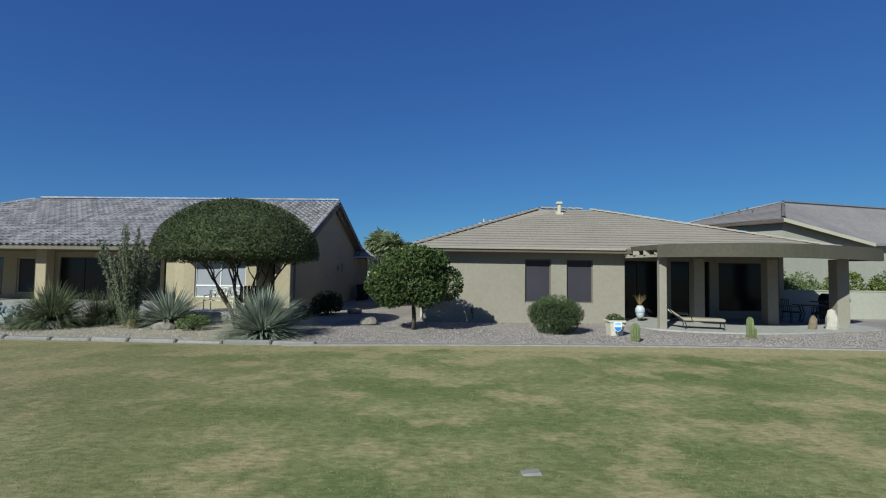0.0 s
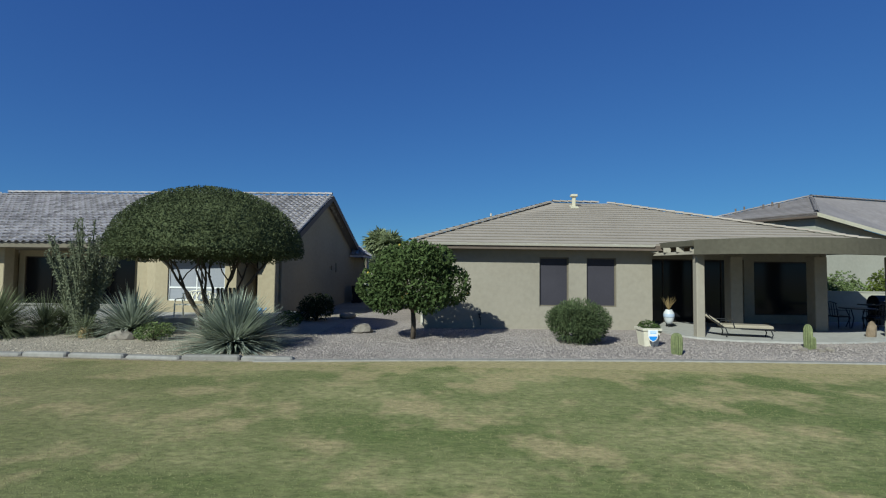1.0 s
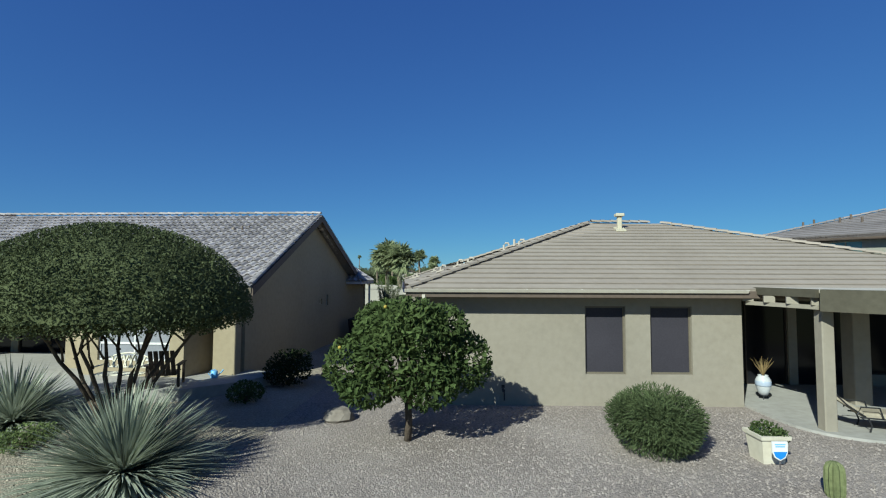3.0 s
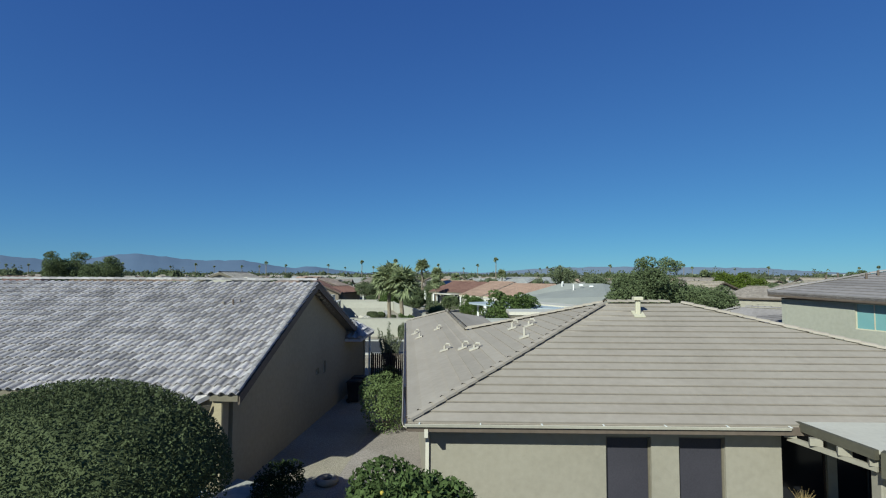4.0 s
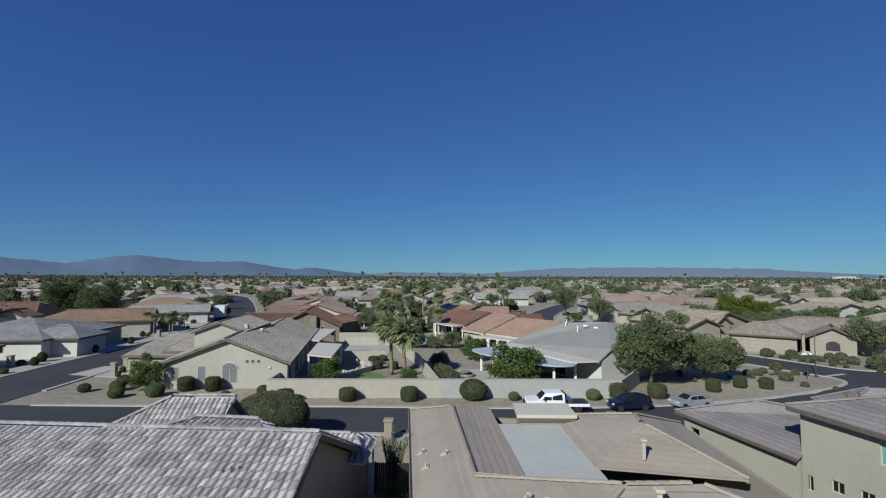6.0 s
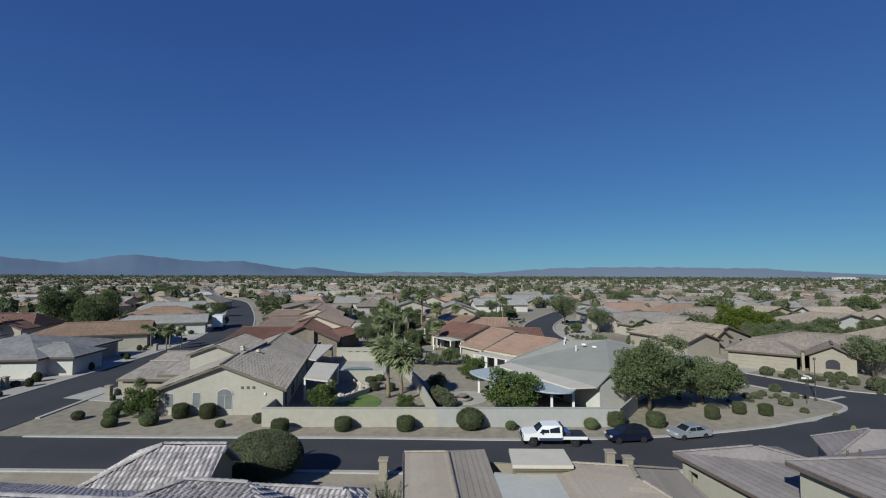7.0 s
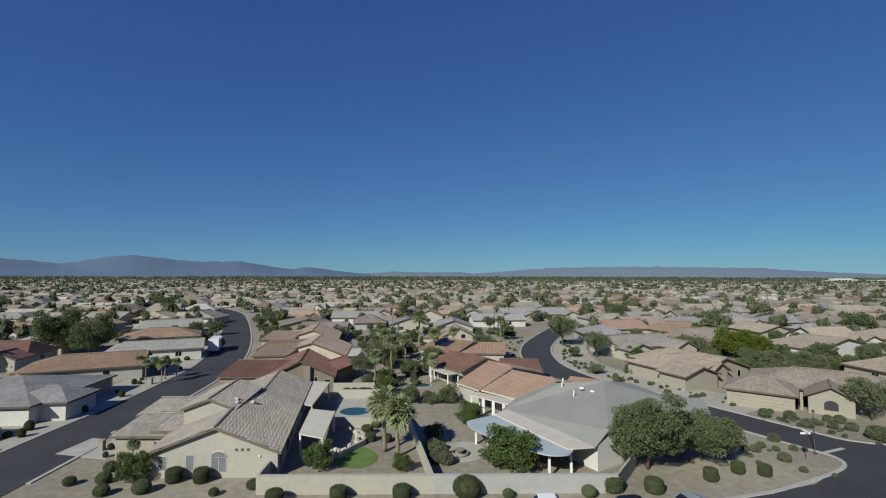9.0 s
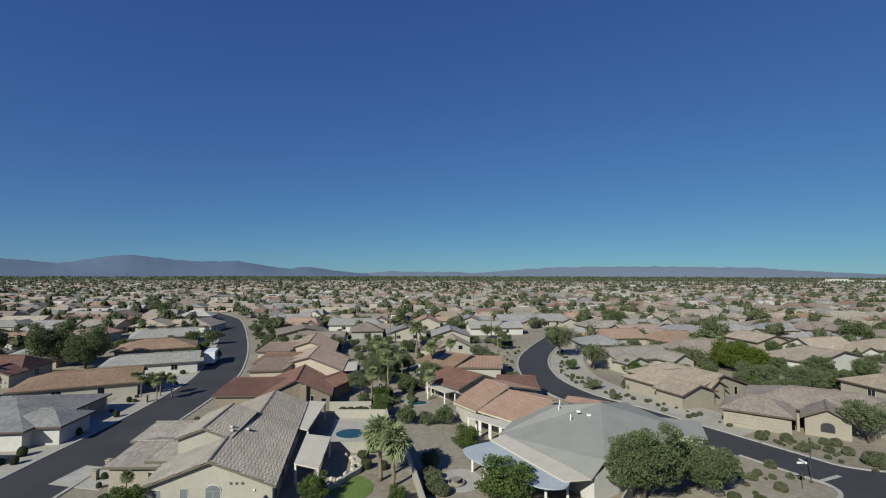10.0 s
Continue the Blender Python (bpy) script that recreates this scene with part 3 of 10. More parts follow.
def smooth_line(pts, n=6):
    """A Catmull-Rom line through the points."""
    out = []
    p = [Vector(q) for q in pts]
    for i in range(len(p) - 1):
        a, b, c, d = p[max(i - 1, 0)], p[i], p[i + 1], p[min(i + 2, len(p) - 1)]
        for k in range(n):
            t = k / n
            out.append(0.5 * ((2 * b) + (c - a) * t + (2 * a - 5 * b + 4 * c - d) * t * t + (3 * b - a - 3 * c + d) * t ** 3))
    out.append(p[-1])
    return [(q.x, q.y) for q in out]


def ground_sheet():
    """One disc to the horizon."""
    g = Geo()
    rings = [30, 80, 200, 500, 1200, 2600, 4880]
    vs, n = [(0, 20, 0)], 48
    for r in rings:
        vs += [(r * math.cos(2 * math.pi * k / n), 20 + r * math.sin(2 * math.pi * k / n), 0) for k in range(n)]
    fs = [(0, 1 + k, 1 + (k + 1) % n) for k in range(n)]
    for a in range(len(rings) - 1):
        fs += [(1 + a * n + k, 1 + (a + 1) * n + k, 1 + (a + 1) * n + (k + 1) % n, 1 + a * n + (k + 1) % n) for k in range(n)]
    g.add(vs, fs)
    setting("ground", g, M["desert"], "tan desert gravel ground to the horizon", "ground")


ground_sheet()
BORDER = smooth_line([(-40, 12.6), (-22, 12.4), (-14, 12.25), (-9.5, 12.2), (-6.5, 12.1), (-4.4, 12.15), (-2, 12.45), (1, 12.75), (4.5, 13.0), (8, 13.1), (12, 13.05), (18, 12.9), (30, 12.6), (45, 12.4)], 5)
lawn_poly = [(x, y - 0.05) for x, y in BORDER]
g = Geo()
g.add([(x, y, 0.03) for x, y in lawn_poly] + [(x, -60, 0.03) for x, _ in lawn_poly], [(len(lawn_poly) + i, len(lawn_poly) + i + 1, i + 1, i) for i in range(len(lawn_poly) - 1)])
setting("lawn", g, M["lawn"], "mown green lawn with straw patches", "lawn")
yard = [(x, y) for x, y in BORDER]
g = Geo()
right_part = [(x, y) for x, y in yard if x >= -4.6]
left_part = [(x, y) for x, y in yard if x <= -4.2]
g.add([(x, y, 0.02) for x, y in right_part] + [(x, 44.0, 0.02) for x, _ in right_part], [(i, i + 1, len(right_part) + i + 1, len(right_part) + i) for i in range(len(right_part) - 1)])
setting("gravel_yard", g, M["gravel"], "pinkish grey gravel yard behind the lawn edge", "gravel")
g = Geo()
g.add([(x, y, 0.024) for x, y in left_part] + [(x, 44.0, 0.024) for x, _ in left_part], [(i, i + 1, len(left_part) + i + 1, len(left_part) + i) for i in range(len(left_part) - 1)])
setting("tan_gravel_yard", g, M["tan_gravel"], "tan gravel planting bed behind grey edging", "gravel")
setting("lawn_kerb", kerb([(x, y) for x, y in BORDER if x > -4.6], 0.2, 0.0, 0.06), M["kerb_stone"], "grey concrete mowing kerb along the lawn", "kerb")

# grey edging blocks of the left yard, each one a piece
edging = tagged(new("edging"), "grey concrete edging blocks along the planting bed", "edging", kind="structure")
rng_e = random.Random(5)
line = [(x, y) for x, y in smooth_line([(-24, 12.45), (-14, 12.35), (-9.5, 12.28), (-6.5, 12.2), (-4.5, 12.2)], 4)]
step_x = -24.0
while step_x < -4.7:
    ln = rng_e.uniform(1.05, 1.35)
    ymid = np.interp(step_x + ln / 2, [p[0] for p in line], [p[1] for p in line])
    ang = math.atan2(np.interp(step_x + ln, [p[0] for p in line], [p[1] for p in line]) - np.interp(step_x, [p[0] for p in line], [p[1] for p in line]), ln)
    gb = Geo().bevel_box(-ln / 2 + 0.015, ln / 2 - 0.015, -0.11, 0.11, -0.02, rng_e.uniform(0.085, 0.13), 0.035)
    ob = part("edging_block", gb, M["grey_block"], edging)
    ob.matrix_basis = pose(step_x + ln / 2, ymid + 0.12, 0, rng_e.uniform(-2, 2), 0, math.degrees(ang) + rng_e.uniform(-2.5, 2.5))
    step_x += ln

# streets: cross street behind the houses, one leading away on either side
CROSS_FAR = smooth_line([(-75, 47.5), (-56, 48.6), (-44, 49.2), (-28, 50.1), (-12.7, 51.2), (2.5, 51.9), (12, 53.0), (19.7, 54.7), (28.6, 57.7), (36, 60.5), (50, 66.0), (75, 73.0)], 5)
CROSS_MID = [(x + 0.3, y - 3.6) for x, y in CROSS_FAR]
setting("cross_street", arc_strip(CROSS_MID, 3.6, 3.6, 0.035), M["asphalt"], "dark asphalt residential street behind the houses", "road")
LEFT_ROAD = smooth_line([(-49, 47), (-50, 56), (-51.5, 68), (-53, 82), (-55.5, 98), (-59.5, 116), (-68, 138), (-79, 162), (-93, 190), (-112, 226), (-131, 258), (-160, 292)], 5)
setting("left_street", arc_strip(LEFT_ROAD, 4.7, 4.7, 0.045), M["asphalt"], "dark asphalt street curving away between houses", "road")
RIGHT_ROAD = smooth_line([(47.5, 63), (43.6, 70.6), (40.3, 76.2), (38.2, 79.6), (33.8, 86.6), (28, 96), (21, 106), (16.8, 119), (16, 131), (17, 144), (20, 158), (27, 180), (36, 205)], 5)
setting("right_street", arc_strip(RIGHT_ROAD, 3.9, 3.9, 0.045), M["asphalt"], "dark asphalt street curving away past the grey-roofed house", "road")
junction = [(33.0, 59.0), (41.0, 65.5), (41.0, 69.5), (40.0, 72.0), (44.0, 78.0), (45.6, 75.4), (47.5, 73.2), (51.1, 72.05), (60, 71.8), (75, 74), (76, 66), (50, 60)]
setting("junction", Geo().prism(junction, 0.0, 0.052), M["asphalt"], "dark asphalt of the street junction", "road")
NEAR_CORNER = smooth_line([(28.6, 57.75), (30.8, 58.8), (36.8, 62.1), (39.5, 63.9), (40.7, 65.1), (41.3, 66.4), (41.2, 67.9), (40.5, 69.2), (39.1, 71.2), (37.2, 74.4), (36.0, 76.4)], 4)
FAR_CORNER = smooth_line([(42.0, 81.6), (43.9, 78.4), (45.6, 75.5), (46.4, 74.2), (47.5, 73.25), (49.3, 72.45), (51.1, 72.1), (60, 71.9), (75, 74)], 4)
setting("corner_lot", Geo().prism(NEAR_CORNER + [(33.0, 75.0), (28.0, 66.0)], 0.0, 0.066), M["desert"], "tan gravel corner lot inside the rounded kerb", "gravel")


def offset_line(pts, d):
    out = []
    for i, p in enumerate(pts):
        a, b = Vector(pts[max(i - 1, 0)]), Vector(pts[min(i + 1, len(pts) - 1)])
        t = (b - a).normalized()
        out.append((p[0] + t.y * d, p[1] - t.x * d))
    return out


def kerb_and_walk(name, line_pts, keep):
    pts = [p for p in line_pts if keep(p)]
    setting(name, kerb(pts, 0.5, 0.0, 0.12), M["concrete"], "pale concrete rolled kerb beside the street", "kerb")


pale_gravel = surface("pale_yard_gravel", (0.30, 0.278, 0.24), (0.43, 0.40, 0.35), fine=1.6, broad=0.12, rough=0.95, bump=0.3, bump_size=20)
setting("pale_yards_east", arc_strip([p for p in offset_line(RIGHT_ROAD, 9.2) if 86 < p[1] < 168], 4.6, 4.6, 0.02), pale_gravel, "pale gravel front yards beside the street", "gravel")
setting("pale_yards_west", arc_strip([p for p in offset_line(LEFT_ROAD, -9.2) if 60 < p[1] < 180], 4.0, 4.0, 0.02), pale_gravel, "pale gravel front yards beside the street", "gravel")


kerb_and_walk("kerb_cross_far", CROSS_FAR, lambda p: -42.5 < p[0] < 28.7)
kerb_and_walk("kerb_cross_near", offset_line(CROSS_FAR, 7.4), lambda p: -75 < p[0] < 60)
kerb_and_walk("kerb_left_street_east", offset_line(LEFT_ROAD, 5.0), lambda p: p[1] > 54)
kerb_and_walk("kerb_left_street_west", offset_line(LEFT_ROAD, -5.0), lambda p: p[1] > 52)
kerb_and_walk("kerb_right_street_west", offset_line(RIGHT_ROAD, -4.2), lambda p: p[1] > 76.5)
kerb_and_walk("kerb_right_street_east", offset_line(RIGHT_ROAD, 4.2), lambda p: p[1] > 81.5)
kerb_and_walk("kerb_near_corner", NEAR_CORNER, lambda p: True)
kerb_and_walk("kerb_far_corner", FAR_CORNER, lambda p: True)


def mountain_range(name, az0, az1, base, peaks, seed, mat="mountain", dist=4700.0, rough=1.0):
    """A jagged range far off, from bearing az0 to az1 (degrees right of ahead), with slopes that come forward."""
    n = 180
    g2 = Geo()
    rows = [[], [], [], []]
    for i in range(n + 1):
        az = az0 + (az1 - az0) * i / n
        h = base
        for pa, ph, pw in peaks:
            h += ph * math.exp(-((az - pa) / pw) ** 2)
        fade = min(1, 3.2 * i / n + 0.03, 3.2 * (n - i) / n + 0.03)
        foot = max(2, h * fade)
        h += rough * (16 * noise.noise(Vector((az * 0.55, seed, 0))) + 16 * noise.noise(Vector((az * 1.1, seed, 3))) + 6 * noise.noise(Vector((az * 4, seed, 5))))
        h = max(2, h * fade)
        mid = foot * 0.4 + 9 * fade * noise.noise(Vector((az * 0.8, seed, 9)))
        for k, (dd, hh) in enumerate(((0, -5), (150, mid * 0.6), (600, foot * 0.82), (900, h * 1.12))):
            r = dist - 800 + dd
            rows[k].append((r * math.sin(radians(az)), r * math.cos(radians(az)), hh))
    g2.loft(rows, closed=False, caps=False)
    setting(name, g2, M[mat], "hazy blue mountain range on the horizon", "mountains", smooth=True)


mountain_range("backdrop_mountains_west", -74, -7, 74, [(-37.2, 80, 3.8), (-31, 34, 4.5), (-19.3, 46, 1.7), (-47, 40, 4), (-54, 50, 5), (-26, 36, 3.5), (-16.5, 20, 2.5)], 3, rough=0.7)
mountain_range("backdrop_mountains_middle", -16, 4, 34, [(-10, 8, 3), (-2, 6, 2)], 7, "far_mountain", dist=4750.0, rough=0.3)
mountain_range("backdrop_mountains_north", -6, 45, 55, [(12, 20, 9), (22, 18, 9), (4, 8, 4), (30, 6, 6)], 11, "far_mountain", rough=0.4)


# ---------------------------------------------------------------- the two near houses and their two-storey neighbour
def window(parent, m, w, h, frame_mat, pane_mat, label="", bars=0, depth=0.06, rail=False):
    """A window in an opening: frame, pane and, where asked, upright bars. m: its lower left corner, x along the wall, y inwards."""
    f = Geo()
    t = 0.045
    ring = [(0, 0), (w, 0), (w, h), (0, h), (t, t), (w - t, t), (w - t, h - t), (t, h - t)]
    quads = []
    for i in range(4):
        j = (i + 1) % 4
        quads += [(i, j, j + 4, i + 4), (i + 12, j + 12, j + 8, i + 8), (j, i, i + 8, j + 8), (i + 4, j + 4, j + 12, i + 12)]
    f.add([m @ Vector((x, y, z)) for y in (0, depth) for x, z in ring], quads)
    ob = part("window", f, frame_mat, parent, label)
    for i in range(bars):
        u = w * (i + 1) / (bars + 1)
        part("glazing_bar", Geo().box(u - 0.02, u + 0.02, 0.003, depth - 0.003, t, h - t, m), frame_mat, ob)
    if rail:
        part("glazing_rail", Geo().box(t, w - t, 0.004, depth - 0.004, h * 0.32 - 0.03, h * 0.32 + 0.03, m), frame_mat, ob)
    part("pane", Geo().box(t * 0.6, w - t * 0.6, depth * 0.5, depth * 0.5 + 0.012, t * 0.6, h - t * 0.6, m), pane_mat, ob)
    return ob


def tile_slope(parent, slope, mat, name="roof_course", single=False, laps=False):
    """Flat tile courses on a slope: one part a course where they show singly, else joined."""
    made = slope.courses() if single else slope.courses(0.36, 0.022)
    if single:
        for v, f in made:
            part(name, Geo().add(v, f), mat, parent)
    else:
        g3 = Geo()
        for v, f in made:
            g3.add(v, f)
        part("roof_tiles", g3, mat, parent, kind="stuff")
    # painted shade: a dark strip where each course laps over the one below
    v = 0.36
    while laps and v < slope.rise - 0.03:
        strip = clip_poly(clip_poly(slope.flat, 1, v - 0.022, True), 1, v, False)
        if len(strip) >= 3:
            part("course_lap", Geo().add([slope.at(a, b, 0.021) for a, b in strip], [tuple(range(len(strip)))]), M["lap_shade"], parent)
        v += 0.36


def eave_trim(geo, a, b, z, drop=0.2, thick=0.03):
    """A fascia board hung under an eave from a to b."""
    a, b = Vector((*a, 0)), Vector((*b, 0))
    d = (b - a).normalized()
    m = Matrix.Translation(a) @ Matrix.Rotation(math.atan2(d.y, d.x), 4, "Z")
    geo.box(0, (b - a).length, -thick, 0, z - drop, z, m)


def house_right():
    house = thing("beige_tile_house", "olive tan stucco house with beige flat-tile hip roof and shaded patio", "house")
    ze, zr = 2.93, 5.2
    F0, FR, FE = (-1.72, 17.95), (15.8, 18.85), (12.9, 28.6)
    RA, RB = (4.2, 24.2, zr), (6.7, 24.45, zr)
    V1, V2 = (-0.64, 27.85, 3.80), (-2.1, 38.2, 3.80)
    B0 = (-5.05, 40.3)
    # roof planes
    front = Slope([(*F0, ze), (*FR, ze), RB, RA])
    left = Slope([(*B0, ze), (*F0, ze), RA, V1, V2])
    right = Slope([(*FR, ze), (*FE, ze), RB])
    back = Slope([(*FE, ze), (6.0, 28.2, ze), RA, RB])
    nook_back = Slope([(6.0, 28.2, ze), (1.3, 29.4, ze), V1, RA])
    wing_in = Slope([(1.5, 28.9, 3.36), (0.2, 40.2, 3.3), V2, V1])
    wing_end = Slope([(0.2, 40.2, 3.3), (*B0, ze), V2])
    deck = shell([left.p[3:] + left.p[:3]] + [s.p for s in (front, right, back, nook_back, wing_in, wing_end)], 0.12)
    part("roof_deck", deck, M["tile_beige"], house, "beige roof edge under the tiles")
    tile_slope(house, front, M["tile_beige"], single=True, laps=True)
    for s in (left, right, back, nook_back, wing_in, wing_end):
        tile_slope(house, s, M["tile_beige"])
    caps = Geo()
    for a, b in (((*F0, ze), RA), (RA, RB), ((*FR, ze), RB), (V1, RA), (V1, V2), ((*B0, ze), V2)):
        a2, b2 = Vector(a) + Vector((0, 0, 0.05)), Vector(b) + Vector((0, 0, 0.05))
        cap_run(caps, a2, b2, 0.10)
    part("ridge_tiles", caps, M["tile_beige"], house, "rounded beige hip and ridge tiles", kind="stuff")
    # rear right wing, flat court roof and entry tower
    pk, pn = (7.9, 33.7, 4.4), (8.05, 35.2, 4.4)
    c0, c1, c2, c3 = (4.75, 30.4, 3.36), (11.5, 30.6, ze), (11.9, 38.8, ze), (4.05, 38.3, 3.36)
    wing = [Slope([c0, c1, pk]), Slope([c3, c0, pk, pn]), Slope([c1, c2, pn, pk]), Slope([c2, c3, pn])]
    part("rear_roof_deck", shell([s.p for s in wing], 0.1), M["tile_beige"], house)
    for s in wing:
        tile_slope(house, s, M["tile_beige"])
    caps = Geo()
    for a, b in ((c3, pn), (pk, pn), (c1, pk), (c2, pn)):
        cap_run(caps, Vector(a) + Vector((0, 0, 0.05)), Vector(b) + Vector((0, 0, 0.05)), 0.10)
    part("rear_ridge_tiles", caps, M["tile_beige"], house, kind="stuff")
    part("court_roof", Geo().slab([(1.52, 28.95, 3.34), (5.0, 28.75, 3.34), (4.3, 36.5, 3.34), (0.62, 36.4, 3.34)], 0.4), M["court"], house, "smooth pale low roof between the wings")
    tower = Geo()
    for a, b, holes in (((1.95, 36.3), (4.95, 36.5), [(1.0, 2.2, 2.6, 3.05)]), ((4.95, 36.5), (4.85, 38.6), []), ((4.85, 38.6), (1.9, 38.4), []), ((1.9, 38.4), (1.95, 36.3), [])):
        wall_run(tower, a, b, 0, 3.5, 0.25, holes)
    tw = part("entry_tower", tower, M["stucco_r"], house, "tan stucco entry tower with flat cornice")
    arch = [(0.6 * math.cos(t) + 1.6, 0.33 * math.sin(t)) for t in np.linspace(0, math.pi, 9)]
    fill = Geo()
    dm = pose(1.95, 36.3, 0, 0, 0, 3.8)
    for side in (0, 1):
        pts = arch[4:] if side else arch[:5]
        corner = (1.0, 0.45) if side else (2.2, 0.45)
        ring = [corner, (1.6, 0.45)] + [arch[4]] + (list(pts[1:]) if side else list(reversed(pts[:-1])))
        fill.loft([[(u, y, 2.64 + h) for u, h in ring] for y in (0.004, 0.24)], dm)
    part("arch_head", fill, M["stucco_r"], tw)
    part("arch_pane", Geo().box(0.95, 2.25, 0.2, 0.22, 2.5, 3.1, dm), M["glass"], tw, "dark arched opening")
    for k, (z0, z1, o) in enumerate(((3.5, 3.62, 0.07), (3.622, 3.78, 0.14), (3.782, 3.98, 0.22))):
        cornice = Geo().prism([(1.95 - o, 36.3 - o), (4.95 + o, 36.5 - o), (4.85 + o, 38.6 + o), (1.9 - o, 38.4 + o)], z0, z1)
        part("cornice", cornice, M["gutter"] if k == 2 else M["beam"], tw, "stepped taupe moulded cornice")
    # walls with openings
    wx0, wx1 = (-1.3, 18.5), (6.62, 18.92)
    d = Vector((wx1[0] - wx0[0], wx1[1] - wx0[1], 0))
    holes = [(4.0, 5.02, 0.80, 2.50), (5.64, 6.68, 0.80, 2.50)]
    w = Geo()
    m = wall_run(w, wx0, wx1, 0, 2.82, 0.25, holes)
    part("front_wall", w, M["stucco_r"], house)
    for u0, u1, z0, z1 in holes:
        window(house, m @ pose(u0, 0.07, z0), u1 - u0, z1 - z0, M["beam"], M["screen"], "dark sun screen in a tan frame")
    w = Geo()
    wall_run(w, (-4.55, 39.8), wx0, 0, 2.82, 0.25, [(8.0, 9.2, 1.0, 2.2)])
    part("side_wall", w, M["stucco_r"], house)
    w = Geo()
    wall_run(w, (6.62, 18.92), (6.62, 21.3), 0, 2.82, 0.22)
    part("patio_side_wall", w, M["stucco_r"], house)
    w = Geo()
    holes = [(0.1, 2.5, 0.05, 2.55), (2.75, 4.45, 0.05, 2.55), (4.85, 7.15, 0.4, 2.5)]
    m = wall_run(w, (6.7, 21.2), (14.4, 21.4), 0, 2.82, 0.25, holes)
    part("patio_back_wall", w, M["stucco_r"], house)
    for u0, u1, z0, z1 in holes:
        window(house, m @ pose(u0, 0.07, z0), u1 - u0, z1 - z0, M["dark_wood"], M["patio_glass"], "dark sliding glass door" if z0 < 0.1 else "large dark window", bars=1 if z0 < 0.1 else 0)
    w = Geo()
    wall_run(w, (14.4, 21.4), (12.5, 28.2), 0, 2.82, 0.25, [(3.0, 4.2, 1.0, 2.2)])
    part("rear_side_wall", w, M["stucco_r"], house)
    w = Geo()
    wall_run(w, (12.5, 28.2), (12.0, 38.7), 0, 2.82, 0.25)
    part("rear_side_wall", w, M["stucco_r"], house)
    w = Geo()
    wall_run(w, (12.0, 38.7), (-4.55, 39.8), 0, 2.82, 0.25, [(6.2, 11.2, 0.0, 2.3)])
    part("rear_wall", w, M["stucco_r"], house)
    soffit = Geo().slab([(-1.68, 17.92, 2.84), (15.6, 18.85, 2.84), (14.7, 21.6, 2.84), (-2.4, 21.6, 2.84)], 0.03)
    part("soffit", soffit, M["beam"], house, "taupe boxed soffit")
    tr = Geo()
    eave_trim(tr, F0, FR, ze - 0.02, 0.17)
    eave_trim(tr, B0, F0, ze - 0.02, 0.17)
    part("fascia", tr, M["fascia_dark"], house, "dark painted fascia board")
    # gutter with brackets and downspout
    gu = Geo()
    a, b = Vector((-1.78, 17.95, 0)), Vector((6.45, 18.38, 0))
    mm = Matrix.Translation(a) @ Matrix.Rotation(math.atan2(b.y - a.y, b.x - a.x), 4, "Z")
    ln = (b - a).length
    gu.loft([[(u, -0.03, 2.845), (u, -0.10, 2.86), (u, -0.135, 2.93), (u, -0.125, 2.935), (u, -0.09, 2.875), (u, -0.03, 2.87)] for u in (0, ln)], mm)
    gut = part("gutter", gu, M["gutter"], house, "cream metal gutter along the eave")
    for i in range(7):
        br = Geo().box(0.3 + i * 1.32, 0.33 + i * 1.32, -0.132, -0.02, 2.926, 2.937, mm)
        part("gutter_bracket", br, M["white"], gut)
    sp = Geo().box(0.42, 0.50, 0.46, 0.54, 0.15, 2.6, mm).box(0.42, 0.50, -0.06, 0.54, 2.62, 2.80, mm)
    part("downspout", sp, M["gutter"], gut)
    gl = Geo()
    a, b = Vector((*B0, 0)), Vector((*F0, 0))
    m2 = Matrix.Translation(a) @ Matrix.Rotation(math.atan2(b.y - a.y, b.x - a.x), 4, "Z")
    gl.loft([[(u, -0.03, 2.80), (u, -0.10, 2.82), (u, -0.135, 2.93), (u, -0.125, 2.935), (u, -0.09, 2.84), (u, -0.03, 2.83)] for u in (0, (b - a).length - 0.05)], m2)
    part("side_gutter", gl, M["gutter"], house)
    # roof vents
    vent = Geo().bevel_box(4.93, 5.08, 23.35, 23.50, 4.75, 5.36, 0.02)
    vp = part("chimney_vent", vent, M["cream_trim"], house, "square cream metal flue")
    part("vent_cap", Geo().bevel_box(4.86, 5.15, 23.28, 23.57, 5.36, 5.46, 0.02), M["cream_trim"], vp)
    part("vent_flashing", Geo().slab([(4.83, 23.2, 4.86), (5.18, 23.22, 4.86), (5.18, 23.58, 5.0), (4.83, 23.56, 5.0)], 0.05), M["cream_trim"], vp)

    def pipe(x, y, tall, elbow=True):
        off = x - (-1.8 - 0.148 * (y - 18))
        z = ze + 0.335 * off * 0.989
        p = Geo()
        p.slab([(x - 0.17, y - 0.15, z + 0.0), (x + 0.14, y - 0.15, z + 0.11), (x + 0.14, y + 0.15, z + 0.11), (x - 0.17, y + 0.15, z + 0.0)], 0.05)
        if elbow:
            p.tube([(x, y, z), (x, y, z + tall * 0.7), (x + 0.06, y, z + tall), (x + 0.17, y, z + tall), (x + 0.2, y, z + tall * 0.75)], [0.04] * 5, 8)
        else:
            p.tube([(x, y, z), (x, y, z + tall)], [0.04, 0.04], 8)
        part("roof_vent", p, M["vent_paint"], house, "bent tan plumbing vent")
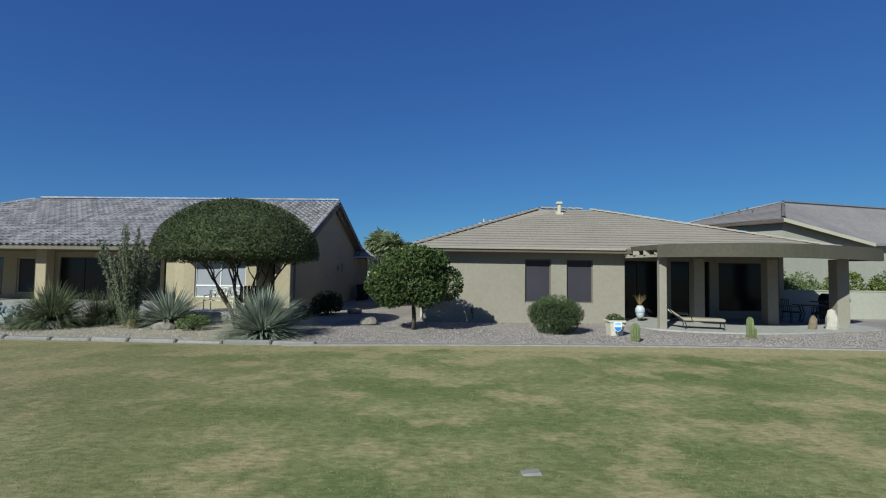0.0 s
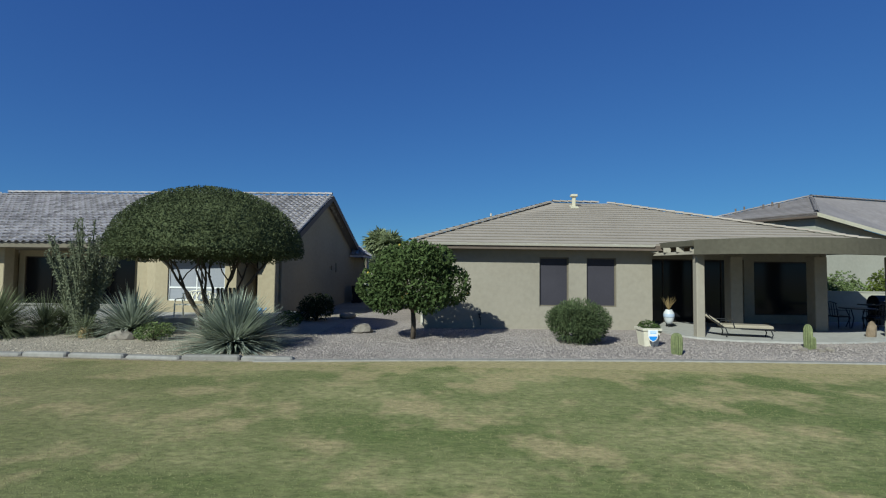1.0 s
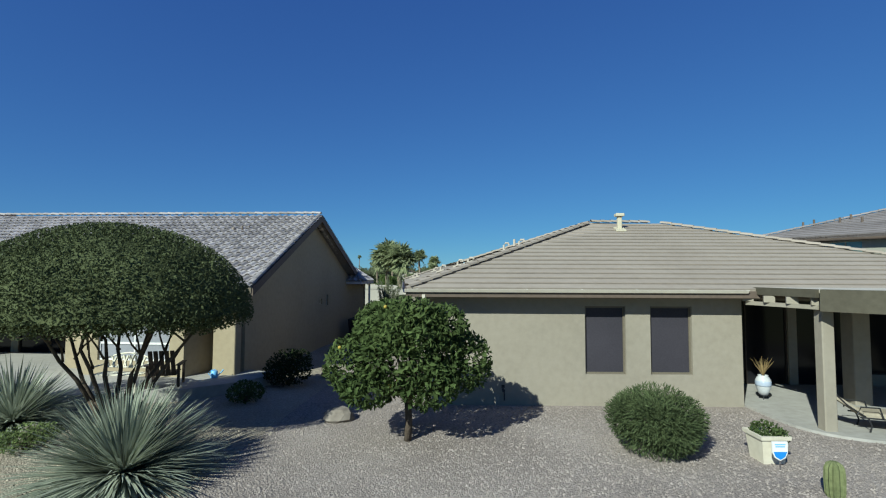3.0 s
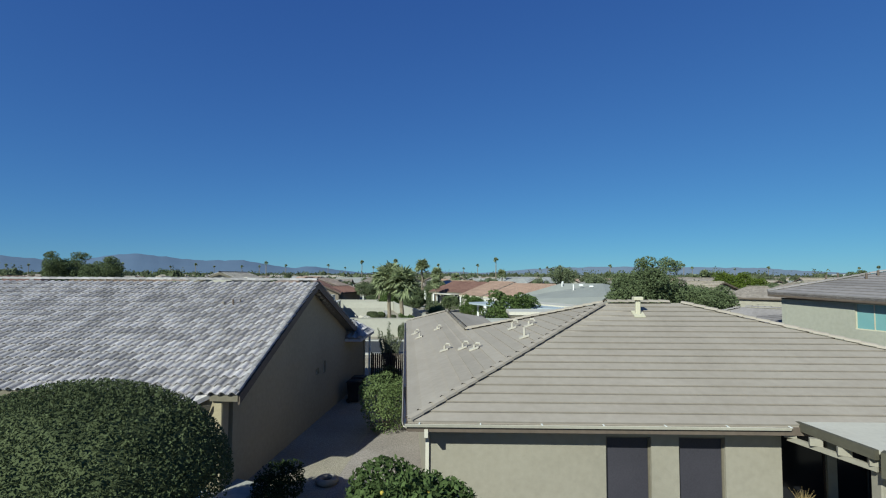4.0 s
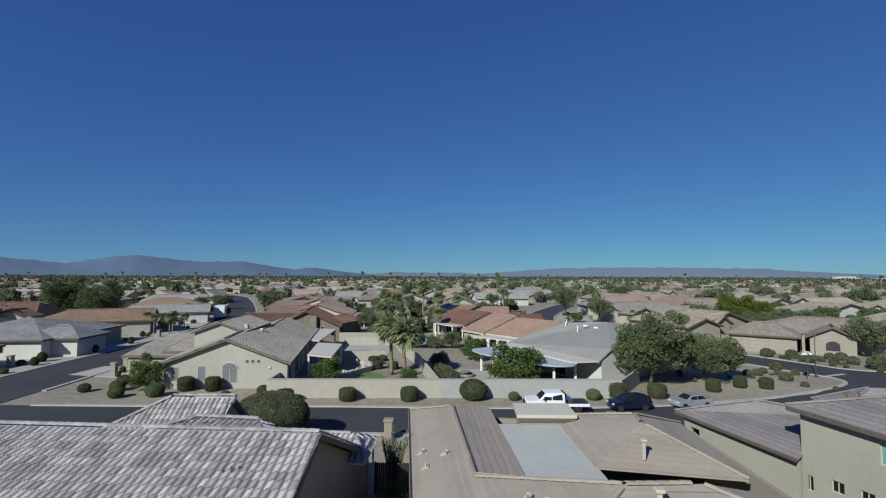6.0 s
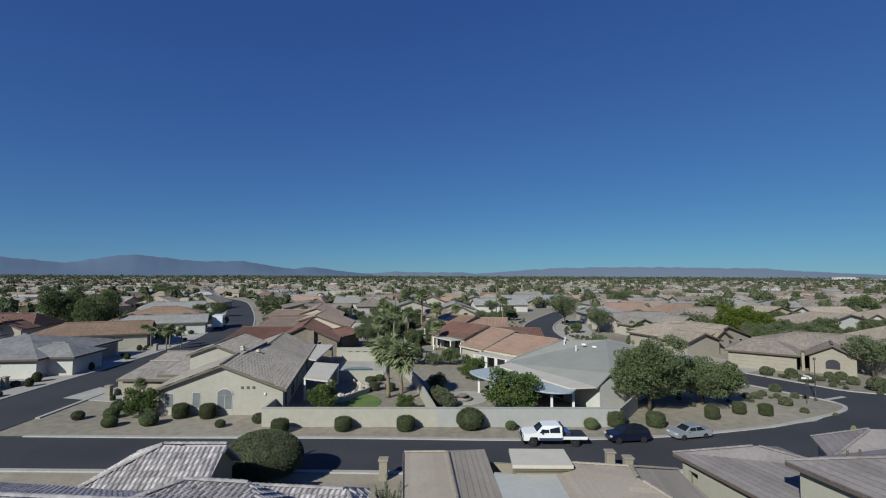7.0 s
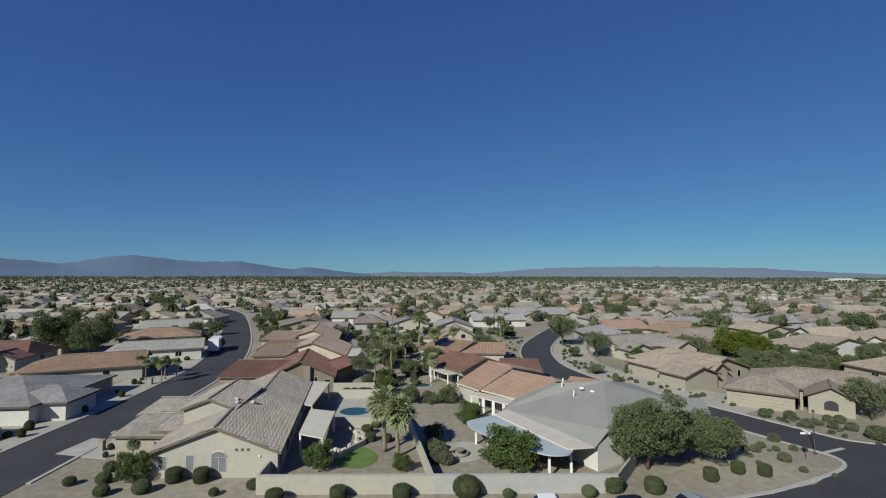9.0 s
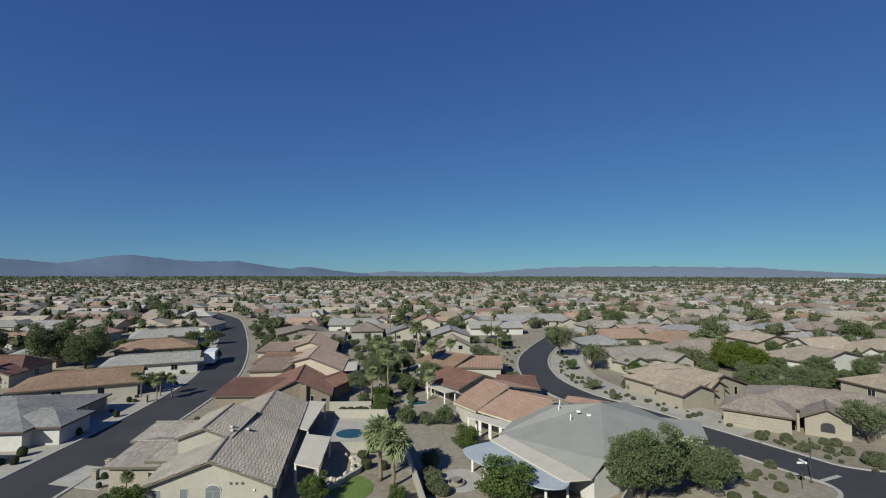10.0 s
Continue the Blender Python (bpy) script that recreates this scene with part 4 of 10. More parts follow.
    for x, y, tall, el in ((-1.38, 24.85, 0.24, 1), (-0.7, 24.15, 0.24, 1), (-0.3, 23.4, 0.2, 1), (1.06, 24.9, 0.3, 1), (1.6, 24.4, 0.24, 1), (1.28, 22.75, 0.32, 0), (-3.38, 32.1, 0.22, 1), (-2.15, 31.1, 0.2, 1), (-2.93, 30.2, 0.24, 0)):
        pipe(x, y, tall, el)
    v2 = Geo().bevel_box(7.05, 7.2, 31.0, 31.15, 3.5, 4.35, 0.02)
    part("rear_vent", v2, M["vent_paint"], house)
    part("rear_vent_cap", Geo().bevel_box(6.99, 7.26, 30.94, 31.21, 4.35, 4.43, 0.02), M["cream_trim"], house)
    # hose bib
    hb = Geo().tube([(0.62, 18.56, 0.45), (0.62, 18.44, 0.47), (0.62, 18.40, 0.40)], [0.02, 0.022, 0.018], 6).box(0.58, 0.66, 18.44, 18.47, 0.49, 0.56)
    hb.tube([(0.66, 18.57, 0.15), (0.66, 18.57, 0.42)], [0.015, 0.015], 6)
    part("hose_bib", hb, M["black_metal"], house, "dark hose tap")
    return house


def patio():
    cover = thing("patio_cover", "taupe bowed patio cover with slatted end on stucco columns", "patio cover")
    front = smooth_line([(7.05, 16.75), (7.7, 16.05), (8.8, 15.5), (10.3, 15.4), (11.8, 15.8), (13.2, 16.5), (14.6, 17.3), (15.7, 18.1)], 4)
    inner = [(15.7, 19.0), (13.4, 19.05), (6.7, 18.72)]
    outline = front + inner
    part("roof_slab", Geo().prism(outline, 2.93, 3.0), M["gutter"], cover, "smooth pale flat top")
    beam = kerb(front, 0.24, 2.56, 3.006)
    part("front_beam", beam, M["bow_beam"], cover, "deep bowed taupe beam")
    side = kerb([(15.6, 18.1), (15.55, 19.2)], 0.22, 2.58, 2.925)
    part("end_beam", side, M["beam"], cover)
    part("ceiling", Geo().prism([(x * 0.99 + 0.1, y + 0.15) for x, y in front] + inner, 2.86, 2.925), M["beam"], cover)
    link = kerb([(6.55, 18.55), (7.1, 16.9)], 0.1, 2.58, 2.67)
    part("link_beam", link, M["stucco_r"], cover)
    part("edge_board", kerb([(7.0, 16.8), (6.66, 18.72)], 0.1, 2.83, 3.006), M["bow_beam"], cover)
    for i in range(4):
        x, y = 6.45 + 0.19 * i, 18.45 - 0.5 * i
        sl = Geo().box(-0.13, 0.09, -0.05, 0.05, 2.67, 2.82, pose(x + 0.1, y, 0, 0, 0, -22))
        part("rafter_tail", sl, M["stucco_r"], cover, "taupe rafter end")
    for x, y, wd in ((7.28, 17.05, 0.25), (9.6, 19.3, 0.42), (12.25, 19.0, 0.42), (14.5, 18.5, 0.45)):
        c = Geo().bevel_box(x - wd / 2, x + wd / 2, y - wd / 2, y + wd / 2, 0.02, 2.62, 0.02)
        part("column", c, M["stucco_r"], cover, "square stucco column")
    slab = smooth_line([(6.65, 19.0), (6.8, 17.3), (7.6, 16.5), (9.5, 16.15), (11.5, 16.4), (13.3, 17.1), (15.6, 18.0)], 4) + [(16.4, 22.4), (6.7, 21.3)]
    setting("patio_slab", Geo().prism(slab, 0.0, 0.075), M["concrete"], "pale concrete patio slab", "patio")


def house_left():
    house = thing("grey_tile_house", "tan stucco house with weathered grey S-tile gable roof", "house")
    ze, zr = 2.9, 5.95
    P0, P1, PL = (-6.62, 20.05), (-6.37, 32.9), (-30.1, 20.05)
    RR, RL = (-6.68, 26.5, zr - 0.14), (-24.0, 26.5, zr - 0.14)
    PB = (-29.6, 33.9)
    N = [(-11.45, 19.3, 2.562), (-8.1, 19.3, 2.562), (-7.4, 20.05, ze), (-12.15, 20.05, ze)]
    main = Slope([(*PL, ze), (*P0, ze), RR, RL])
    front = Slope([N[0], N[1], N[2], (*P0, ze), RR, RL, (*PL, ze), N[3]])
    back = Slope([(*P1, ze), (*PB, ze), RL, RR])
    end = Slope([(*PB, ze), (*PL, ze), RL])
    nook = Slope(N)
    R1, R2 = (-14.0, 32.95, 3.72), (-6.9, 32.9, 3.66)
    rear = [Slope([(-15.0, 31.2, ze), (-6.0, 31.2, ze), R2, R1]), Slope([(-6.0, 31.2, ze), (-6.1, 34.7, ze), R2]), Slope([(-6.1, 34.7, ze), (-14.6, 34.8, ze), R1, R2])]
    G, GE, SW, SE, NE, NW = (-18.5, 35.45, 4.75), (-14.9, 35.75, 4.75), (-22.1, 32.6, ze), (-14.9, 33.2, ze), (-15.3, 38.4, ze), (-22.6, 38.9, ze)
    gar = [Slope([SW, SE, GE, G]), Slope([NE, NW, G, GE]), Slope([NW, SW, G])]
    C1, C2 = (-13.4, 29.4, 5.42), (-10.5, 29.4, 5.36)
    cross = [Slope([(-15.6, 27.4, 5.0), (-8.6, 27.2, 5.0), C2, C1]), Slope([(-8.6, 27.2, 5.0), (-8.0, 32.3, 3.0), C2]), Slope([(-8.0, 32.3, 3.0), (-16.2, 32.5, 3.0), C1, C2]), Slope([(-16.2, 32.5, 3.0), (-15.6, 27.4, 5.0), C1])]
    part("roof_deck", shell([s.p for s in (main, back, end)], 0.12), M["tile_grey"], house)
    part("nook_deck", shell([nook.p], 0.12), M["tile_grey"], house)
    part("rear_deck", shell([s.p for s in rear], 0.12), M["tile_grey"], house)
    part("garage_deck", shell([s.p for s in gar], 0.12), M["tile_grey"], house)
    end_wall = [(-15.3, 33.4, 2.8), (-15.5, 38.0, 2.8), (-15.3, 35.7, 4.55)]
    part("garage_gable", Geo().add(end_wall + [(x - 0.2, y, z) for x, y, z in end_wall], [(0, 1, 2), (5, 4, 3), (0, 2, 5, 3), (1, 4, 5, 2)]), M["stucco_l"], house)
    part("cross_deck", shell([s.p for s in cross], 0.12), M["tile_grey"], house)
    tile = s_tile()
    base = np.array(tile.v)
    single = tile.mesh("roof_tile", M["tile_grey"])
    rng = np.random.default_rng(7)
    rest_v, rest_f, k = [], [], 0
    left_singles = 300
    for s in (front, back, end, *rear, *gar, *cross):
        spots = s.barrel_spots()
        for u, v in spots:
            o = s.at(u, v - 0.02, 0.004)
            if s is front and left_singles and abs(o.x + 9.4) < 2.35 and v > 1.5:
                ob = new("roof_tile", single)
                ob.parent = house
                mm = Matrix((s.u, s.w, s.n)).transposed().to_4x4()
                ob.matrix_basis = Matrix.Translation(o) @ mm @ Matrix.Rotation(radians(rng.uniform(-1.2, 1.2)), 4, "Z")
                left_singles -= 1
                continue
            a = radians(rng.uniform(-1.2, 1.2))
            ca, sa = math.cos(a), math.sin(a)
            x, y = base[:, 0] * ca - base[:, 1] * sa, base[:, 0] * sa + base[:, 1] * ca
            pts = np.array(o)[None] + x[:, None] * np.array(s.u) + y[:, None] * np.array(s.w) + (base[:, 2] + rng.uniform(0, 0.008))[:, None] * np.array(s.n)
            rest_v.append(pts)
            rest_f.append(np.array(tile.f) + k)
            k += len(base)
    me = array_mesh("roof_tiles", np.concatenate(rest_v), np.concatenate(rest_f), M["tile_grey"])
    ob = new("roof_tiles", me)
    ob.parent = house
    tagged(ob, "weathered grey S-tiles", kind="stuff")
    caps = Geo()
    up = Vector((0, 0, 0.1))
    for a, b in ((RL, RR), ((*PL, ze), RL), (R1, R2), ((-6.0, 31.2, ze), R2), (C1, C2), ((-15.6, 27.4, 5.0), C1), (SW, G), (G, GE), (NW, G)):
        cap_run(caps, Vector(a) + up, Vector(b) + up, 0.11)
    for a, b in (((*P0, ze), RR), ((*P1, ze), RR)):
        cap_run(caps, Vector(a) + Vector((-0.06, 0, 0.08)), Vector(b) + Vector((-0.06, 0, 0.08)), 0.09)
    part("ridge_tiles", caps, M["ridge_grey"], house, "rounded grey ridge and rake tiles", kind="stuff")
    # rake boards and gable wall
    rk = Geo()
    for a, b in (((*P0, ze), RR), (RR, (*P1, ze))):
        a, b = Vector(a), Vector(b)
        rk.slab([a + Vector((0.0, 0, 0.0)), b + Vector((0.0, 0, 0.0)), b + Vector((0.05, 0, 0)), a + Vector((0.05, 0, 0))], 0.26)
    part("rake_board", rk, M["fascia_dark"], house, "dark brown rake boards")
    gx = 0.42
    w = Geo()
    low = [(P0[0] - gx, P0[1] + 0.55), (P1[0] - gx, P1[1] - 0.5)]
    m = wall_run(w, low[0], low[1], 0, 2.86, 0.25, [(6.55, 6.9, 1.95, 2.2), (7.45, 7.75, 1.85, 2.35)])
    tri = [(low[0][0], low[0][1], 2.86), (low[1][0], low[1][1], 2.86), (RR[0] - gx, RR[1], RR[2] - 0.17)]
    w.add(tri + [(x - 0.25, y, z) for x, y, z in tri], [(0, 1, 2), (5, 4, 3), (0, 2, 5, 3), (1, 4, 5, 2)])
    part("gable_wall", w, M["stucco_l"], house)
    window(house, m @ pose(6.55, 0.07, 1.95), 0.35, 0.25, M["cream_trim"], M["glass"])
    window(house, m @ pose(7.45, 0.07, 1.85), 0.30, 0.5, M["cream_trim"], M["blind"])
    # front walls
    w = Geo()
    m = wall_run(w, (-8.15, 20.9), (-7.5, 20.87), 0, 2.86, 0.25)
    part("corner_wall", w, M["stucco_l"], house)
    w = Geo()
    wall_run(w, (-28.8, 23.9), (-20.8, 23.46), 0, 2.86, 0.25, [(3.2, 5.6, 0.5, 2.4), (6.35, 7.35, 0.6, 2.4)])
    part("front_wall", w, M["stucco_l"], house)
    m = Matrix.Translation((-28.8, 23.9, 0)) @ Matrix.Rotation(math.atan2(-0.6, 10.95), 4, "Z")
    window(house, m @ pose(3.2, 0.07, 0.5), 2.4, 1.9, M["dark_wood"], M["glass"], bars=1)
    window(house, m @ pose(6.35, 0.07, 0.6), 1.0, 1.8, M["cream_trim"], M["screen"])
    w = Geo()
    m = wall_run(w, (-11.6, 19.85), (-8.4, 19.7), 0, 2.6, 0.2, [(0.5, 2.75, 0.75, 2.3)])
    part("nook_wall", w, M["stucco_l"], house)
    w = Geo()
    wall_run(w, (-12.9, 21.1), (-11.6, 19.85), 0, 2.6, 0.2)
    part("nook_side_wall", w, M["stucco_l"], house)
    w = Geo()
    wall_run(w, (-8.4, 19.7), (-8.15, 20.95), 0, 2.6, 0.2)
    part("nook_side_wall", w, M["stucco_l"], house)
    window(house, m @ pose(0.5, 0.06, 0.75), 2.25, 1.55, M["white"], M["blind"], "white-framed window with drawn blind", bars=1, rail=True)
    w = Geo()
    wall_run(w, (-20.8, 23.9), (-12.7, 23.7), 0, 2.86, 0.2, [(0.3, 2.9, 0.05, 2.45), (3.2, 5.7, 0.05, 2.45), (5.9, 7.9, 0.05, 2.45)])
    part("porch_wall", w, M["stucco_l"], house)
    w = Geo()
    wall_run(w, (-20.8, 23.46), (-20.8, 23.85), 0, 2.86, 0.2)
    part("porch_wall", w, M["stucco_l"], house)
    w = Geo()
    wall_run(w, (-12.7, 23.9), (-12.7, 21.1), 0, 2.86, 0.2)
    part("porch_wall", w, M["stucco_l"], house)
    m = Matrix.Translation((-20.8, 23.9, 0)) @ Matrix.Rotation(math.atan2(-0.2, 8.1), 4, "Z")
    window(house, m @ pose(0.3, 0.05, 0.05), 2.6, 2.4, M["dark_wood"], M["patio_glass"], "dark sliding door", bars=1)
    window(house, m @ pose(3.2, 0.05, 0.05), 2.5, 2.4, M["dark_wood"], M["patio_glass"], "dark sliding door", bars=1)
    window(house, m @ pose(5.9, 0.05, 0.05), 2.0, 2.4, M["dark_wood"], M["patio_glass"], bars=1)
    part("corner_pillar", Geo().bevel_box(-7.78, -7.1, 20.12, 20.5, 0, 2.8, 0.02), M["stucco_l"], house)
    window(house, pose(-8.12, 20.83, 0.35), 0.45, 2.1, M["dark_wood"], M["screen"], "dark screen door beside the corner")
    for x, y in ((-23.0, 21.3), (-18.77, 21.1), (-12.65, 20.95)):
        part("porch_column", Geo().bevel_box(x - 0.25, x + 0.25, y - 0.25, y + 0.2, 0, 2.8, 0.02), M["stucco_l"], house)
    part("soffit", Geo().slab([(-29.5, 20.3, 2.76), (-7.15, 20.3, 2.76), (-7.2, 24.2, 2.76), (-29.5, 24.4, 2.76)], 0.03), M["beam"], house)
    tr = Geo()
    eave_trim(tr, PL, (-12.15, 20.05), ze - 0.02, 0.16)
    eave_trim(tr, (-11.45, 19.3), (-8.1, 19.3), 2.55, 0.14)
    eave_trim(tr, (-8.1, 19.3), (-7.4, 20.05), 2.62, 0.14)
    eave_trim(tr, (-7.4, 20.05), P0, ze - 0.02, 0.16)
    part("fascia", tr, M["beam"], house, "taupe fascia board")
    # plain outer walls at the back, and the downspout at the corner
    w = Geo()
    wall_run(w, (-6.95, 32.4), (-6.5, 34.3), 0, 2.86, 0.25)
    part("rear_wall", w, M["stucco_l"], house)
    w = Geo()
    wall_run(w, (-6.5, 34.3), (-15.4, 34.5), 0, 2.86, 0.25, [(3.0, 4.4, 0.9, 2.2)])
    part("rear_wall", w, M["stucco_l"], house)
    w = Geo()
    wall_run(w, (-15.4, 34.5), (-15.7, 38.0), 0, 2.86, 0.25)
    part("rear_wall", w, M["stucco_l"], house)
    w = Geo()
    wall_run(w, (-15.7, 38.0), (-22.2, 38.5), 0, 2.86, 0.25, [(0.9, 5.7, 0.0, 2.3)])
    part("rear_wall", w, M["stucco_l"], house)
    w = Geo()
    wall_run(w, (-22.2, 38.5), (-21.8, 33.0), 0, 2.86, 0.25)
    part("rear_wall", w, M["stucco_l"], house)
    w = Geo()
    wall_run(w, (-21.8, 33.2), (-28.8, 33.6), 0, 2.86, 0.25)
    part("rear_wall", w, M["stucco_l"], house)
    w = Geo()
    wall_run(w, (-28.8, 33.6), (-28.8, 23.9), 0, 2.86, 0.25)
    part("rear_wall", w, M["stucco_l"], house)
    part("garage_door", Geo().box(-21.4, -16.6, 38.2, 38.28, 0.0, 2.3), M["cream_trim"], house)
    part("downspout", Geo().box(-6.32, -6.22, 34.3, 34.4, 0.1, 2.7).box(-6.32, -6.22, 34.0, 34.4, 2.7, 2.8), M["white"], house, "white downspout")
    v = Geo().tube([(-9.6, 24.6, 4.7), (-9.6, 24.6, 5.12)], [0.06, 0.06], 8).slab([(-9.85, 24.35, 4.86), (-9.35, 24.33, 4.86), (-9.35, 24.8, 5.07), (-9.85, 24.82, 5.07)], 0.05)
    part("roof_vent", v, M["tile_beige"], house, "tan roof vent pipe with flashing")
    v = Geo().tube([(-9.25, 24.65, 4.75), (-9.25, 24.65, 5.2)], [0.035, 0.035], 8).tube([(-9.0, 24.7, 4.75), (-9.0, 24.7, 5.2)], [0.03, 0.03], 8)
    part("vent_pipe", v, M["fascia_dark"], house)
    slab = [(-24.0, 23.2), (-24.0, 18.6), (-17.6, 18.2), (-13, 17.5), (-9.6, 17.6), (-7.6, 18.3), (-6.4, 19.4), (-5.95, 20.6), (-7.1, 20.95), (-12.6, 23.5)]
    setting("raised_patio", Geo().prism(slab, 0.0, 0.32), M["concrete"], "raised pale grey concrete patio with a rounded edge", "patio")


def house_two_storey():
    """Turned on its lot: e runs along the side towards the garden, n into the house."""
    house = thing("two_storey_house", "cream stucco two-storey house with mauve brown tile roof", "house")
    e, n = Vector((0.302, -0.953, 0)), Vector((0.953, 0.302, 0))
    EL, EN, PK = Vector((15.35, 34.2, 5.33)), Vector((18.0, 26.68, 5.16)), Vector((21.2, 31.5, 6.74))
    FA, FB = EN + n * 7.0 - Vector((0, 0, 1.2)), EN + n * 15 - Vector((0, 0, 1.2))
    PR, BR = PK + n * 10, EL + n * 15
    left = Slope([EL, EN, PK])
    back = Slope([BR, EL, PK, PR])
    low = [Slope([(12.85, 41.9, 2.85), (15.45, 33.6, 2.85), (19.9, 36.3, 4.15), (17.1, 39.8, 4.15)]), Slope([(20.6, 43.6, 2.85), (12.85, 41.9, 2.85), (17.1, 39.8, 4.15)]), Slope([(22.5, 37.0, 2.85), (20.6, 43.6, 2.85), (17.1, 39.8, 4.15), (19.9, 36.3, 4.15)])]
    far = [Slope([(24.4, 46.0, 2.85), (22.7, 41.6, 2.85), (26.6, 43.4, 4.3)]), Slope([(22.7, 41.6, 2.85), (33, 40.5, 2.85), (33, 43.2, 4.3), (26.6, 43.4, 4.3)]), Slope([(33, 46.2, 2.85), (24.4, 46.0, 2.85), (26.6, 43.4, 4.3), (33, 43.2, 4.3)])]
    for s in (left, back, *low, *far):
        tile_slope(house, s, M["tile_brown"], laps=s in (left, low[0]))
    part("roof_deck", shell([(EL, EN, PK), (EN, FA, PK), (FA, FB, PR, PK), (BR, EL, PK, PR)], 0.14), M["tile_brown"], house)
    part("wing_deck", shell([s.p for s in low], 0.12), M["tile_brown"], house)
    part("far_deck", shell([s.p for s in far], 0.12), M["tile_brown"], house)
    caps = Geo()
    up = Vector((0, 0, 0.05))
    for a, b in ((EN, PK), (EL, PK), (PK, PR), ((12.85, 41.9, 2.85), (17.1, 39.8, 4.15)), ((19.9, 36.3, 4.15), (17.1, 39.8, 4.15)), ((22.7, 41.6, 2.85), (26.6, 43.4, 4.3)), ((24.4, 46.0, 2.85), (26.6, 43.4, 4.3))):
        cap_run(caps, Vector(a) + up, Vector(b) + up, 0.1)
    part("ridge_tiles", caps, M["tile_brown"], house, kind="stuff")
    WL, WN = EL + n * 0.43 + e * 0.42, EN + n * 0.43 - e * 0.42
    w = Geo()
    holes = [(3.5, 5.0, 3.75, 4.94), (0.02 + 0.1, 0.55, 1.3, 2.05), (1.4, 1.98, 1.72, 2.28), (2.65, 3.25, 1.72, 2.32)]
    m = wall_run(w, WL.xy, WN.xy, 0, 5.02, 0.25, holes)
    part("side_wall", w, M["stucco_t"], house)
    for i, (u0, u1, z0, z1) in enumerate(holes):
        window(house, m @ pose(u0, 0.06, z0), u1 - u0, z1 - z0, M["cream_trim"], M["teal_glass"] if i == 0 else M["glass"], "teal-tinted upper window" if i == 0 else "", bars=1)
    part("frieze", Geo().box(0, (WN - WL).length, -0.02, 0.0, 4.96, 5.02, m), M["fascia_dark"], house)
    w = Geo()
    WR = WN + n * 14
    for q in (0.0, 0.25):
        o = -e * q
        pts = [WN + o, WR + o, WR + o, WN + n * 6.6 + o, WN + o]
        hs = (0, 0, 3.92, 3.92, 5.02)
        w.add([(p.x, p.y, h) for p, h in zip(pts, hs)], [(0, 1, 2, 3, 4) if q == 0 else (4, 3, 2, 1, 0)])
    WB = WL + n * 14
    wall_run(w, WB.xy, WL.xy, 0, 5.02, 0.25)
    wall_run(w, WR.xy, WB.xy, 0, 3.5, 0.25)
    part("outer_wall", w, M["stucco_t"], house)
    w = Geo()
    wall_run(w, (13.3, 41.5), (15.75, 34.0), 0, 2.8, 0.25, [(0.5, 1.3, 1.2, 2.1)])
    part("wing_wall", w, M["stucco_t"], house)
    w = Geo()
    wall_run(w, (20.3, 43.2), (13.3, 41.5), 0, 2.8, 0.25, [(1.0, 5.6, 0.0, 2.3)])
    part("wing_wall", w, M["stucco_t"], house)
    w = Geo()
    wall_run(w, (24.6, 45.6), (23.1, 41.9), 0, 2.8, 0.25)
    part("wing_wall", w, M["stucco_t"], house)
    tr = Geo()
    tr.slab([EL - Vector((0, 0, 0.02)), EN - Vector((0, 0, 0.02)), EN + n * 0.03 - Vector((0, 0, 0.02)), EL + n * 0.03 - Vector((0, 0, 0.02))], 0.2)
    eave_trim(tr, (12.85, 41.9), (15.45, 33.6), 2.83, 0.18)
    part("fascia", tr, M["fascia_dark"], house, "dark brown fascia")
    part("soffit", Geo().slab([EL - Vector((0, 0, 0.23)), EN - Vector((0, 0, 0.23)), EN + n * 0.45 - Vector((0, 0, 0.23)), EL + n * 0.45 - Vector((0, 0, 0.23))], 0.02), M["fascia_dark"], house)
    part("rake_board", Geo().slab([EN + e * 0.04, FA + e * 0.04, FA, EN], 0.2), M["cream_trim"], house)
    for u, v in ((1.6, 2.1), (1.9, 2.5), (3.2, 2.5), (3.4, 3.0), (4.4, 2.2)):
        p = left.at(u, v)
        part("roof_vent", Geo().tube([p - Vector((0, 0, 0.1)), p + Vector((0, 0, 0.28))], [0.05, 0.05], 8), M["fascia_dark"], house)
    yard_wall = Geo()
    wall_run(yard_wall, (14.5, 22.6), (33, 22.9), 0, 1.28, 0.2)
    cap = Geo()
    wall_run(cap, (14.5, 22.57), (33, 22.87), 1.284, 1.33, 0.26)
    yw = tagged(part("garden_wall", yard_wall, M["stucco_t"]), "low cream stucco garden wall beside the patio", "wall")
    part("wall_cap", cap, M["stucco_t"], yw)


house_right()
patio()
house_left()
house_two_storey()


# ---------------------------------------------------------------- plants
M["leaf_lightbush"] = leafy("light_green_leaves", (0.10, 0.14, 0.05), (0.22, 0.27, 0.11))
def crown_tree(name, label, category, at, lobes, n, size, leaf_mat, trunk_paths, seed, flat=None, shell=0.55, slim=0.5, group="", bark="bark", outward=0.5):
    """A tree or shrub: tapered limbs and a crown of single leaves. Coordinates are from its foot."""
    rng = np.random.default_rng(seed)
    ob = thing(name, label, category, pose(*at), group)
    if trunk_paths:
        g4 = Geo()
        for pts, r0, r1 in trunk_paths:
            g4.tube(pts, list(np.linspace(r0, r1, len(pts))), 8)
        part("trunk", g4, M[bark], ob, smooth=True)
    p, d = crown_points(rng, n, lobes, shell, flat)
    cr = new("crown", leaves("crown", p, size, M[leaf_mat], rng, d * outward, slim))
    cr.parent = ob
    return ob


